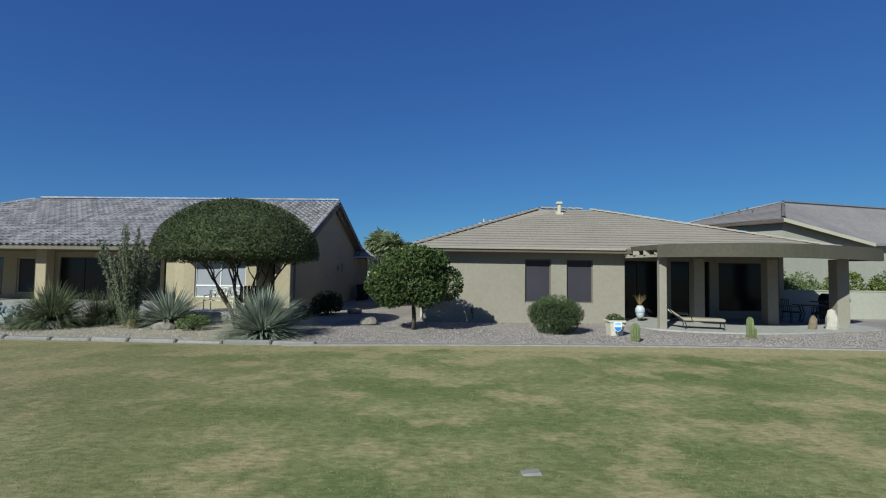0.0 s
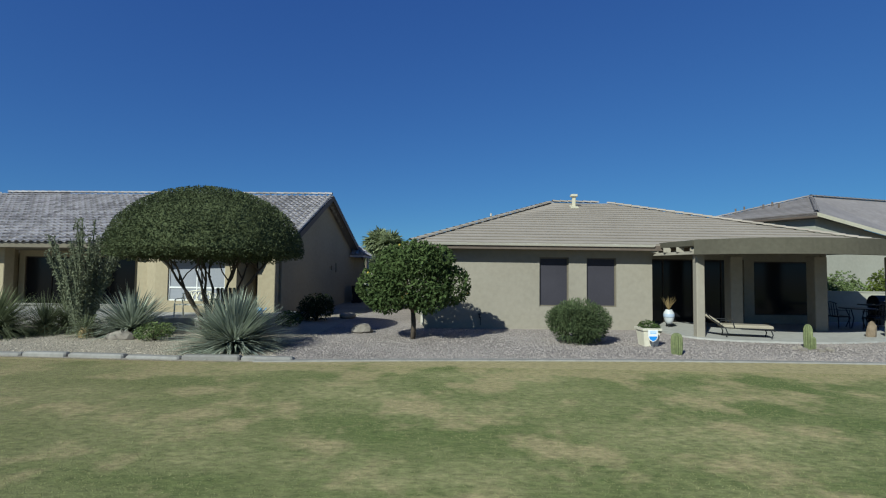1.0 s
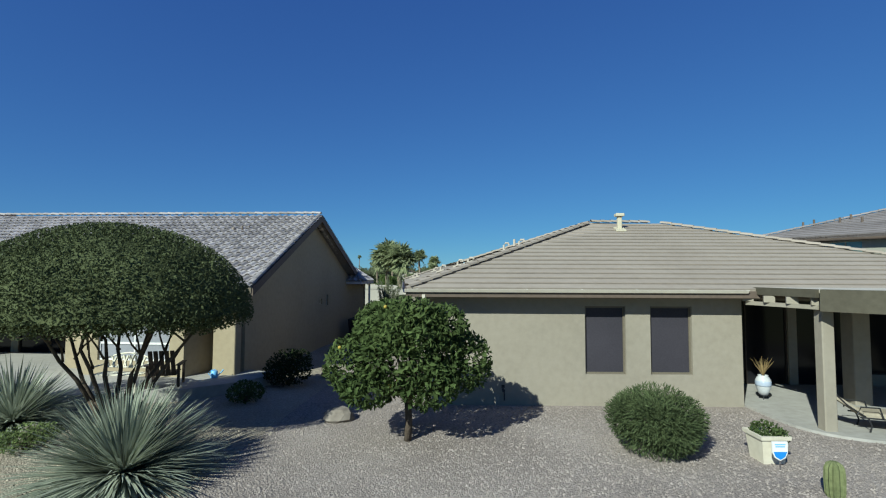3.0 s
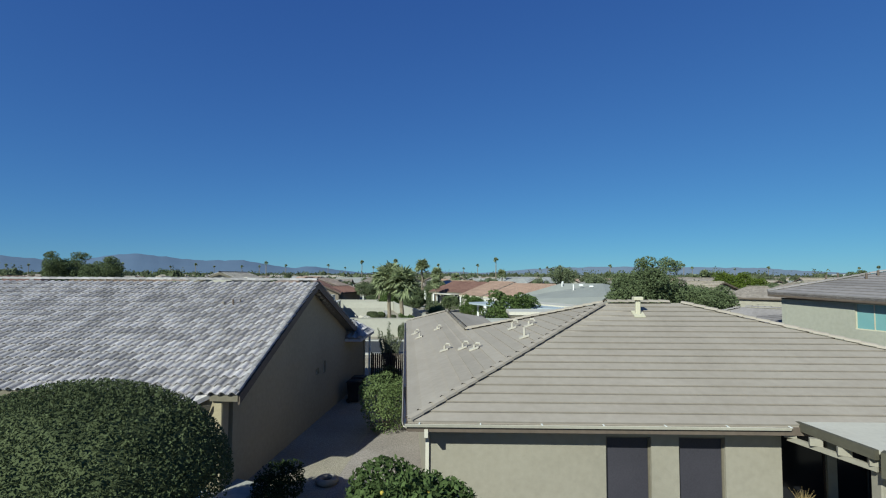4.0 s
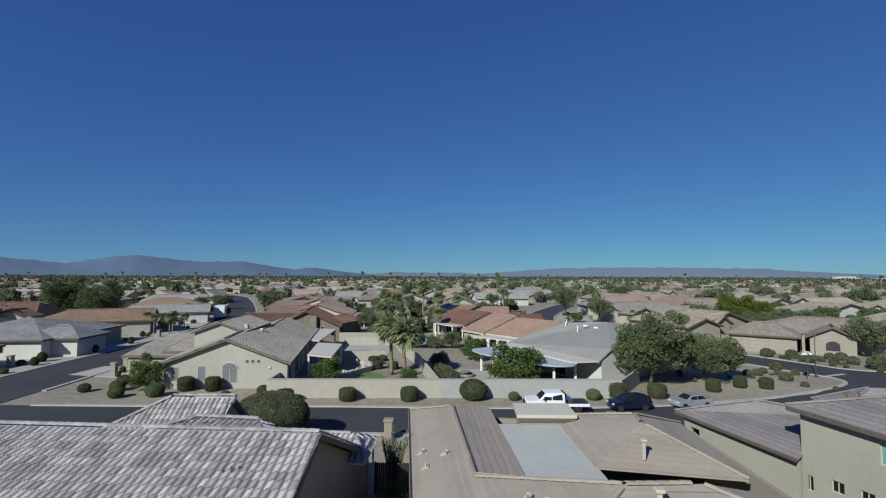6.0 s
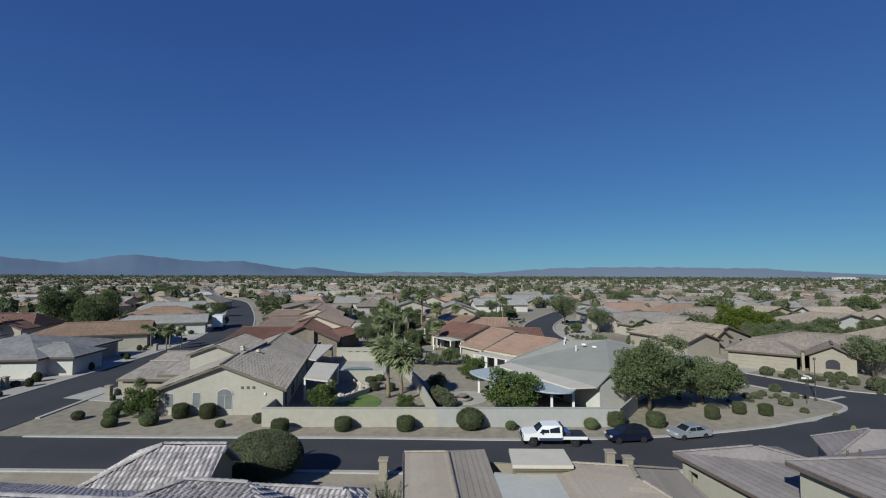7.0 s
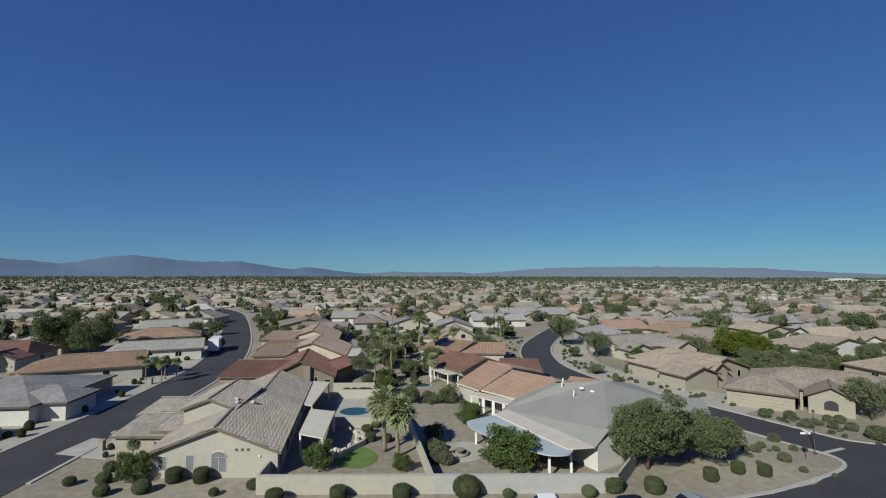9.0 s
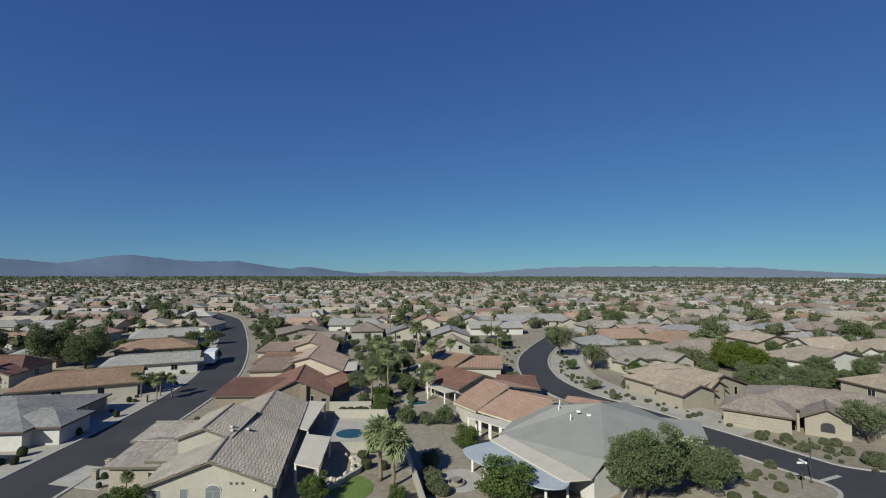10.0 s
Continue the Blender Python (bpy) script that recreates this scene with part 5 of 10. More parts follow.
def bent(a, b, k, seed, n=5):
    """A crooked limb from a to b."""
    rnd = random.Random(seed)
    a, b = Vector(a), Vector(b)
    return [a.lerp(b, i / n) + (Vector((rnd.uniform(-k, k), rnd.uniform(-k, k), rnd.uniform(-k, k) * 0.4)) if 0 < i < n else Vector()) for i in range(n + 1)]


def leaf_body(seed, rx, ry, rz, zc, flat, fine=4):
    """The dense inner mass of a clipped crown, lumpy, cut off flat below."""
    bm = bmesh.new()
    bmesh.ops.create_icosphere(bm, subdivisions=fine, radius=1.0)
    vs = []
    for v in bm.verts:
        k = 1 + 0.05 * noise.noise(v.co * 3 + Vector((seed, 0, 0))) + 0.05 * noise.noise(v.co * 9 + Vector((seed, 5, 0)))
        vs.append((v.co.x * rx * k, v.co.y * ry * k, max(zc + v.co.z * rz * k, flat + 0.04 * noise.noise(v.co * 7))))
    g9 = Geo().add(vs, [tuple(v.index for v in f.verts) for f in bm.faces])
    bm.free()
    return g9


def umbrella_tree():
    """The clipped umbrella-shaped tree by the raised patio."""
    limbs = []
    ends = [(-1.7, 0.3), (-1.1, -0.8), (-0.5, 0.9), (0.2, -1.1), (0.6, 0.5), (1.3, -0.5), (1.8, 0.4), (-0.2, -0.2), (1.0, 1.1)]
    for i, (x, y) in enumerate(ends):
        mid = Vector((x * 0.28 + 0.1, y * 0.3, 0.75 + 0.12 * (i % 3)))
        limbs.append((bent((0.06 * math.cos(i * 2.1), 0.06 * math.sin(i * 2.1), 0.0), mid, 0.05, 40 + i, 3), 0.065, 0.045))
        limbs.append((bent(mid, (x, y, 2.75), 0.10, 60 + i, 5), 0.042, 0.016))
        for k in range(3):
            a = mid.lerp(Vector((x, y, 2.75)), 0.4 + 0.18 * k)
            limbs.append((bent(a, a + Vector((random.Random(i * 9 + k).uniform(-0.6, 0.6), random.Random(i * 7 + k).uniform(-0.6, 0.6), 0.75)), 0.05, 90 + i * 3 + k, 3), 0.022, 0.008))
    ob = crown_tree("umbrella_tree", "dark green tree clipped to a smooth umbrella dome", "tree", (-7.1, 15.3, 0.02),
                    [((0, 0, 2.44), (2.56, 2.42, 1.81))], 86000, 0.062, "leaf_dome", limbs, 21, flat=2.3, shell=0.80)
    rng = np.random.default_rng(22)
    part("crown_body", leaf_body(23, 2.26, 2.13, 1.57, 2.44, 2.47), M["leaf_dome"], ob)
    p, d = crown_points(rng, 9000, [((0, 0, 2.75), (2.3, 2.2, 0.7))], 0.2)
    inner = new("inner_crown", leaves("inner_crown", p, 0.10, M["leaf_dome"], rng, None, 0.6))
    inner.parent = ob
    p, d = crown_points(rng, 7000, [((0, 0, 2.36), (2.45, 2.3, 0.16)), ((1.6, 0, 2.3), (0.7, 0.9, 0.22)), ((-1.7, -0.3, 2.3), (0.6, 0.9, 0.2))], 0.1)
    fringe = new("under_crown", leaves("under_crown", p, 0.065, M["leaf_dome"], rng, None, 0.5))
    fringe.parent = ob


def citrus_tree():
    lobes = [((0, 0, 1.75), (1.2, 1.15, 0.92)), ((-1.0, -0.2, 1.5), (0.62, 0.7, 0.6)), ((1.05, 0.1, 1.55), (0.62, 0.7, 0.62)), ((-0.7, -0.5, 1.1), (0.55, 0.5, 0.35)), ((0.7, -0.3, 2.3), (0.5, 0.5, 0.4)), ((0.1, -0.5, 2.25), (0.75, 0.7, 0.6)), ((0.45, -0.6, 1.25), (0.6, 0.5, 0.5)), ((-0.5, 0.4, 2.2), (0.7, 0.7, 0.55))]
    limbs = [([(0, 0, 0), (0.02, 0, 0.4), (-0.01, 0.02, 0.8)], 0.075, 0.065)]
    for i in range(7):
        a = i * 0.9
        limbs.append((bent((0, 0, 0.75), (0.8 * math.cos(a), 0.8 * math.sin(a), 1.9 + 0.2 * (i % 3)), 0.08, 130 + i), 0.045, 0.012))
    ob = crown_tree("citrus_tree", "rounded dark green citrus tree with small yellow fruit in gravel", "tree", (-1.4, 15.9, 0.02), lobes, 11000, 0.125, "leaf_citrus", limbs, 31, shell=0.62, slim=0.5)
    rng = np.random.default_rng(32)
    p, d = crown_points(rng, 12, lobes, 0.9)
    for q in p:
        fr = Geo().lathe([(0.004, -0.035), (0.028, -0.022), (0.036, 0.0), (0.028, 0.022), (0.004, 0.035)], q, 8)
        part("fruit", fr, M["fruit"], ob, smooth=True)


def rosette(name, label, at, n, length, width, mat, seed, droop=0.35, low=-0.1, category="shrub", group="", squash=1.0):
    """A rosette of long tapering blades."""
    rng = np.random.default_rng(seed)
    ob = thing(name, label, category, pose(*at), group)
    vs, fs = [], []
    for i in range(n):
        az = rng.uniform(0, 2 * math.pi)
        el = math.asin(np.clip(rng.uniform(low, 1.0), -0.2, 0.995))
        ln = length * rng.uniform(0.75, 1.08)
        d = np.array([math.cos(az) * math.cos(el), math.sin(az) * math.cos(el), math.sin(el)])
        s = np.array([-math.sin(az), math.cos(az), 0.0])
        k = len(vs)
        seg = 4
        for j in range(seg + 1):
            t = j / seg
            p = d * ln * t + np.array([0, 0, -droop * ln * t * t * math.cos(el) * rng.uniform(0.7, 1.2)]) + np.array([0, 0, 0.12])
            wd = width * (1 - t ** 2.6) + 0.002
            vs += [tuple(p - s * wd * 0.5), tuple(p + s * wd * 0.5)]
        fs += [(k + 2 * j, k + 2 * j + 1, k + 2 * j + 3, k + 2 * j + 2) for j in range(seg)]
    part("foliage", Geo().add([(x, y, z * squash) for x, y, z in vs], fs), M[mat], ob)
    core = Geo().lathe([(0.16, -0.02), (0.2, 0.1), (0.12, 0.26), (0.02, 0.32)], n=9)
    part("core", core, M["leaf_dry"], ob)
    return ob


def ocotillo(at, tall, n, seed, spread=0.5):
    rng = np.random.default_rng(seed)
    ob = thing("ocotillo", "tall grey-green ocotillo with many upright leafy canes", "cactus", pose(*at))
    pts = []

    def cane(foot, az, lean, h, r0):
        path = []
        for j in range(7):
            t = j / 6
            r = lean * h * (t ** 1.15) * 0.75
            path.append((foot[0] + math.cos(az) * r + 0.03 * math.sin(5 * t + az), foot[1] + math.sin(az) * r, foot[2] + h * t))
        part("cane", Geo().tube(path, list(np.linspace(r0, r0 * 0.5, 7)), 5), M["ocotillo"], ob)
        for t in rng.uniform(0.04, 1.02, int(95 * h)):
            j = min(int(t * 6), 5)
            a, b = np.array(path[j]), np.array(path[j + 1])
            pts.append(a + (b - a) * (t * 6 - j) + rng.normal(size=3) * 0.042)
        return path
    for i in range(n):
        az = i * 2.4 + rng.uniform(-0.3, 0.3)
        h = tall * rng.uniform(0.6, 1.0)
        path = cane((0.10 * math.cos(az), 0.10 * math.sin(az), 0), az, rng.uniform(0.05, spread), h, 0.03)
        if i % 2:
            cane(path[3], az + rng.uniform(-1, 1), rng.uniform(0.3, 0.7), h * rng.uniform(0.2, 0.4), 0.02)
    lv = new("foliage", leaves("foliage", np.array(pts), 0.10, M["ocotillo"], rng, None, 0.4))
    lv.parent = ob


def round_bush(name, label, at, rx, rz, n, size, mat, seed, shell=0.7, ry=None, lift=0.0, group="", flat=0.02, bumps=True, slim=0.5, outward=0.5):
    ry = ry or rx
    lobes = [((0, 0, rz * 0.85 + lift), (rx * 0.92, ry * 0.92, rz))]
    if bumps:
        rnd = random.Random(seed)
        for i in range(6):
            a = i * 1.05 + rnd.uniform(-0.3, 0.3)
            lobes.append(((rx * 0.5 * math.cos(a), ry * 0.5 * math.sin(a), rz * rnd.uniform(0.6, 1.25) + lift), (rx * 0.52, ry * 0.52, rz * 0.6)))
    limbs = [(bent((0, 0, 0), (rx * 0.5 * math.cos(i * 1.3), ry * 0.5 * math.sin(i * 1.3), rz * 1.1 + lift), 0.04, seed + i, 3), 0.03, 0.01) for i in range(5)]
    return crown_tree(name, label, "bush", at, lobes, n, size, mat, limbs, seed, flat=flat, shell=shell, group=group, slim=slim, outward=outward)


def column_cactus(at, h, r, seed, arms=0, label="small ribbed green column cactus in gravel"):
    ob = thing("column_cactus", label, "cactus", pose(*at))

    def ribbed(hh, rr):
        n, rings = 28, []
        for z, k in ((0, 0.82), (0.12, 0.95), (0.5, 1.0), (0.8, 0.94), (0.92, 0.75), (0.985, 0.4), (1.0, 0.05)):
            rings.append([((rr * k * (1 + 0.09 * math.cos(14 * 2 * math.pi * i / n))) * math.cos(2 * math.pi * i / n), (rr * k * (1 + 0.09 * math.cos(14 * 2 * math.pi * i / n))) * math.sin(2 * math.pi * i / n), hh * z) for i in range(n)])
        return rings
    part("stem", Geo().loft(ribbed(h, r)), M["cactus"], ob)
    rnd = random.Random(seed)
    for i in range(arms):
        a = i * 2.2 + 0.4
        part("offset_stem", Geo().loft(ribbed(h * rnd.uniform(0.35, 0.5), r * 0.75), pose(r * 1.7 * math.cos(a), r * 1.5 * math.sin(a), 0, 0, 0, 0)), M["cactus"], ob)
    return ob


def prickly_pear(at, seed, n=46, spread=0.75):
    rng = np.random.default_rng(seed)
    ob = thing("prickly_pear", "blue-grey prickly pear cactus clump in the planting bed", "cactus", pose(*at))
    g5 = Geo()
    for i in range(n):
        az, r = rng.uniform(0, 6.28), spread * math.sqrt(rng.uniform(0, 1))
        z = rng.uniform(0.05, 0.62) * (1.15 - 0.5 * r / spread)
        m = pose(r * math.cos(az), r * math.sin(az), z, rng.uniform(60, 120), rng.uniform(-30, 30), rng.uniform(0, 180))
        k = 10
        sz = rng.uniform(0.10, 0.16)
        rings = [[(sz * c * math.cos(2 * math.pi * j / k), 1.25 * sz * c * math.sin(2 * math.pi * j / k), zz) for j in range(k)] for zz, c in ((-0.02, 0.6), (0.0, 1.0), (0.02, 0.6))]
        g5.loft(rings, m)
    part("pads", g5, M["pear"], ob, kind="stuff")


def boulder(at, rx, ry, rz, seed, mat="rock", label="tan grey boulder lying in gravel", name="boulder", rot=0):
    ob = part(name, rock_geo(random.Random(seed), rx, ry, rz), M[mat], smooth=False)
    ob.matrix_basis = pose(*at, 0, 0, rot)
    return tagged(ob, label, "rock")


umbrella_tree()
citrus_tree()
rosette("desert_spoon", "large blue-green desert spoon with spiky radiating blades", (-5.6, 13.75, 0.02), 1300, 1.7, 0.042, "leaf_sotol", 1, 0.16, -0.08, squash=0.88)
rosette("desert_spoon", "blue-grey agave with stiff pointed blades", (-9.75, 16.0, 0.02), 620, 1.7, 0.05, "leaf_sotol", 2, 0.2, -0.02, squash=0.85)
rosette("grass_clump", "grey-green bear grass clump by the edging", (-13.2, 15.2, 0.02), 2200, 1.95, 0.022, "leaf_grass", 3, 0.45, 0.02, squash=0.8)
rosette("grass_clump", "grey-green bear grass clump by the edging", (-11.9, 16.4, 0.02), 900, 1.4, 0.022, "leaf_grass", 4, 0.4, 0.1)
rosette("grass_clump", "small dry grass clump behind the edging", (-10.5, 15.2, 0.02), 300, 0.7, 0.014, "leaf_grass", 6, 0.4, 0.1)
rosette("grass_clump", "tan dry grass clump among the canes", (-12.3, 15.9, 0.02), 500, 1.2, 0.018, "leaf_grass", 16, 0.4, 0.1)
ocotillo((-11.0, 15.7, 0.02), 3.35, 26, 5)
prickly_pear((-15.1, 15.4, 0.02), 6)
prickly_pear((-16.4, 16.2, 0.02), 7)
round_bush("low_shrub", "small yellow-green rounded shrub by the edging", (-8.3, 14.85, 0.02), 0.52, 0.27, 1500, 0.06, "leaf_lightbush", 8)
round_bush("dark_shrub", "dark rounded shrub in the shade of the house", (-5.55, 20.3, 0.02), 0.72, 0.58, 2600, 0.09, "leaf_dark", 9)
round_bush("dark_shrub", "low dark shrub beside the raised patio", (-5.9, 18.4, 0.02), 0.5, 0.3, 1400, 0.07, "leaf_citrus", 10)
round_bush("feathery_shrub", "fine-leaved grey-green rounded shrub in gravel", (3.25, 15.6, 0.02), 0.9, 0.68, 17000, 0.095, "leaf_bush", 11, shell=0.5, slim=0.2, outward=1.3)
round_bush("side_shrub", "grey-green rounded shrub in the side yard", (-3.8, 26.4, 0.02), 1.1, 1.25, 6500, 0.09, "leaf_lightbush", 12)
round_bush("side_shrub", "green shrub beside the beige house", (-5.0, 33.0, 0.02), 0.8, 0.7, 2400, 0.09, "leaf_bush", 13)
round_bush("low_shrub", "dark green mounded shrub beside pale boulders", (15.9, 16.6, 0.02), 0.75, 0.42, 2600, 0.07, "leaf_bush", 14)
for i, (x, y, rx, rz) in enumerate(((15.2, 23.5, 0.9, 1.5), (16.6, 23.45, 1.1, 1.2), (18.6, 23.5, 1.0, 1.3), (20.7, 23.5, 1.1, 1.25))):
    round_bush("oleander_bush", "bright green leafy bush behind the garden wall", (x, y, 0), rx, rz, 3200, 0.13, "leaf_yellow" if i > 1 else "leaf_lightbush", 15 + i, ry=0.55, group="bushes behind the garden wall")
ocotillo((-5.3, 35.4, 0.02), 3.5, 20, 25, 0.4)
column_cactus((5.22, 14.0, 0.02), 0.52, 0.125, 1)
column_cactus((9.2, 15.2, 0.02), 0.66, 0.1, 2, 1, "slim green column cactus with one short offset among grey stones")
for i in range(7):
    a = i * 0.95
    boulder((9.2 + 0.42 * math.cos(a), 15.05 + 0.3 * math.sin(a), 0.02), 0.085, 0.07, 0.07, 50 + i, "rock", "small grey stone beside the cactus", "stone")
boulder((12.85, 17.6, 0.02), 0.13, 0.12, 0.44, 60, "brown_rock", "brown upright standing rock on the gravel", "standing_rock")
boulder((13.6, 17.7, 0.02), 0.24, 0.18, 0.68, 61, "pale_rock", "pale upright standing rock on the gravel", "standing_rock")
boulder((15.2, 15.6, 0.02), 0.4, 0.22, 0.12, 62, "pale_rock", "flat pale boulder on gravel")
boulder((16.6, 15.9, 0.02), 0.3, 0.22, 0.18, 63, "pale_rock", "pale boulder beside a mounded shrub")
boulder((-3.1, 17.1, 0.02), 0.36, 0.25, 0.24, 64, "rock", "angular tan boulder at the edge of the shade", rot=15)
boulder((-9.3, 14.95, 0.02), 0.42, 0.22, 0.19, 65, "rock", "flat tan boulder at the foot of an agave")
boulder((-8.75, 15.35, 0.02), 0.25, 0.2, 0.22, 66, "rock", "tan boulder in the planting bed")
boulder((-12.6, 14.6, 0.02), 0.3, 0.2, 0.16, 67, "rock", "tan boulder in the planting bed")


# ---------------------------------------------------------------- the neighbourhood across the street
ROOFS = {
    "grey_tan": roofing("grey_tan_tile", (0.235, 0.208, 0.182), (0.35, 0.312, 0.276)),
    "dark_red": roofing("dark_red_tile", (0.145, 0.078, 0.062), (0.23, 0.13, 0.105)),
    "salmon": roofing("salmon_tile", (0.30, 0.20, 0.15), (0.41, 0.28, 0.215)),
    "orange": roofing("orange_brown_tile", (0.235, 0.155, 0.105), (0.33, 0.228, 0.165)),
    "pink": roofing("dusty_pink_tile", (0.27, 0.205, 0.17), (0.38, 0.295, 0.25)),
    "tan": roofing("tan_tile", (0.29, 0.24, 0.185), (0.42, 0.355, 0.285)),
    "sage": surface("sage_grey_shingle", (0.262, 0.26, 0.235), (0.325, 0.323, 0.294), fine=6, broad=0.4, rough=0.92, bump=0.4, bump_size=9),
    "pale": roofing("pale_grey_roof", (0.27, 0.26, 0.24), (0.365, 0.352, 0.328)),
    "grey": roofing("cool_grey_tile", (0.22, 0.215, 0.215), (0.34, 0.33, 0.325)),
    "brown": roofing("brown_tile", (0.205, 0.17, 0.143), (0.31, 0.262, 0.225)),
}
WALLS = {
    "cream": surface("cream_stucco", (0.37, 0.345, 0.292), (0.44, 0.414, 0.354), fine=2, broad=0.2, rough=0.95, bump=0.1),
    "white": surface("off_white_stucco", (0.50, 0.49, 0.45), (0.60, 0.585, 0.545), fine=2, broad=0.2, rough=0.95, bump=0.1),
    "grey": surface("pale_grey_stucco", (0.34, 0.338, 0.322), (0.40, 0.398, 0.382), fine=2, broad=0.2, rough=0.95, bump=0.1),
    "tan": surface("tan_stucco", (0.29, 0.258, 0.208), (0.36, 0.325, 0.265), fine=2, broad=0.2, rough=0.95, bump=0.1),
    "brown": surface("brown_stucco", (0.20, 0.165, 0.125), (0.275, 0.23, 0.18), fine=2, broad=0.2, rough=0.95, bump=0.1),
    "pink": surface("pinkish_stucco", (0.40, 0.335, 0.27), (0.48, 0.41, 0.335), fine=2, broad=0.2, rough=0.95, bump=0.1),
}


def roof_geo(x0, x1, y0, y1, ze, zr, ridge, hip0, hip1, over=0.5, thick=0.18):
    """A ridged roof over a rectangle; hip0, hip1: how far each end of the ridge is drawn in (0: a gable)."""
    x0, x1, y0, y1 = x0 - over, x1 + over, y0 - over, y1 + over
    if ridge == "y":
        xm = (x0 + x1) / 2
        A, B = Vector((xm, y0 + hip0, zr)), Vector((xm, y1 - hip1, zr))
        e = [Vector((x0, y0, ze)), Vector((x1, y0, ze)), Vector((x1, y1, ze)), Vector((x0, y1, ze))]
        top = [(e[0], e[1], A), (e[1], e[2], B, A), (e[2], e[3], B), (e[3], e[0], A, B)]
    else:
        ym = (y0 + y1) / 2
        A, B = Vector((x0 + hip0, ym, zr)), Vector((x1 - hip1, ym, zr))
        e = [Vector((x0, y0, ze)), Vector((x1, y0, ze)), Vector((x1, y1, ze)), Vector((x0, y1, ze))]
        top = [(e[0], e[1], B, A), (e[1], e[2], B), (e[2], e[3], A, B), (e[3], e[0], A)]
    g6 = Geo()
    drop = Vector((0, 0, thick))
    for t in top:
        if (ridge == "y" and t is top[0] and hip0 == 0) or (ridge == "y" and t is top[2] and hip1 == 0):
            continue
        if ridge == "x" and ((t is top[3] and hip0 == 0) or (t is top[1] and hip1 == 0)):
            continue
        k = len(t)
        g6.add([p - drop for p in t] + list(t), [tuple(reversed(range(k))), tuple(range(k, 2 * k))] + [(i, (i + 1) % k, k + (i + 1) % k, k + i) for i in range(k)])
    return g6, A, B, top


def tract_house(label, at, rot, w, d, roof, wall, ridge="x", hip0=None, hip1=None, ze=2.75, zr=4.9, windows=(), garage=None, extra=(), pane="glass", group="houses across the street"):
    """A one-storey house. Local x, y from its middle; windows: (side, u, z0, width, height); extra: further roofed wings (x0, x1, y0, y1, ze, zr, ridge, hip0, hip1)."""
    ob = thing("tract_house", label, "house", pose(*at, 0, 0, 0, rot), group)
    blocks = [(-w / 2, w / 2, -d / 2, d / 2, ze, zr, ridge, min(w, d) / 2 if hip0 is None else hip0, min(w, d) / 2 if hip1 is None else hip1), *extra]
    for n, (x0, x1, y0, y1, e, r, ax, h0, h1) in enumerate(blocks):
        rg, A, B, top = roof_geo(x0, x1, y0, y1, e, r, ax, h0, h1)
        rp = part("roof", rg, ROOFS[roof], ob)
        if math.hypot(at[0], at[1] - 8) < 135:
            rows = Geo()
            for t in top:
                if len(t) == 4 or (t is top[0] or t is top[2]) == (ax == "y"):
                    if len(t) == 3 and (h0 if t in (top[0], top[3]) else h1) == 0:
                        continue
                    for v, f in Slope(t).courses(0.42, 0.022):
                        rows.add(v, f)
            part("roof_tiles", rows, ROOFS[roof], rp, kind="stuff")
        wg = Geo().box(x0, x1, y0, y1, 0, e - 0.12)
        if ax == "y":
            xm = (x0 + x1) / 2
            for yy, h in ((y0, h0), (y1, h1)):
                if h == 0:
                    s = 0.2 if yy == y0 else -0.2
                    wg.add([(x0, yy, e - 0.12), (x1, yy, e - 0.12), (xm, yy, r - 0.3), (x0, yy + s, e - 0.12), (x1, yy + s, e - 0.12), (xm, yy + s, r - 0.3)], [(0, 1, 2), (5, 4, 3), (0, 2, 5, 3), (1, 4, 5, 2)])
        else:
            ym = (y0 + y1) / 2
            for xx, h in ((x0, h0), (x1, h1)):
                if h == 0:
                    s = 0.2 if xx == x0 else -0.2
                    wg.add([(xx, y0, e - 0.12), (xx, y1, e - 0.12), (xx, ym, r - 0.3), (xx + s, y0, e - 0.12), (xx + s, y1, e - 0.12), (xx + s, ym, r - 0.3)], [(0, 1, 2), (5, 4, 3), (0, 2, 5, 3), (1, 4, 5, 2)])
        part("wall", wg, WALLS[wall], ob)
        cg = Geo()
        cap_run(cg, A + Vector((0, 0, 0.05)), B + Vector((0, 0, 0.05)), 0.17, 0.6)
        part("ridge_tiles", cg, ROOFS[roof], rp)
        board = M["fascia_dark"] if roof in ("tan", "brown", "dark_red", "orange", "grey", "pink") else M["beam"]
        X0, X1, Y0, Y1 = x0 - 0.5, x1 + 0.5, y0 - 0.5, y1 + 0.5
        for k, (p, q, out) in enumerate((((X0, Y0), (X1, Y0), (0, -1)), ((X1, Y0), (X1, Y1), (1, 0)), ((X1, Y1), (X0, Y1), (0, 1)), ((X0, Y1), (X0, Y0), (-1, 0)))):
            gable = (k in (0, 2)) == (ax == "y") and (h0 if k in (0, 3) else h1) == 0
            top_pts = [(*p, e), ((p[0] + q[0]) / 2, (p[1] + q[1]) / 2, r), (*q, e)] if gable else [(*p, e), (*q, e)]
            for a, b in zip(top_pts, top_pts[1:]):
                ring = [[(c[0] + out[0] * f, c[1] + out[1] * f, c[2] + z) for f, z in ((0.003, -0.24), (0.05, -0.24), (0.05, 0.02), (0.003, 0.02))] for c in (a, b)]
                part("fascia_board", Geo().loft(ring), board, rp)
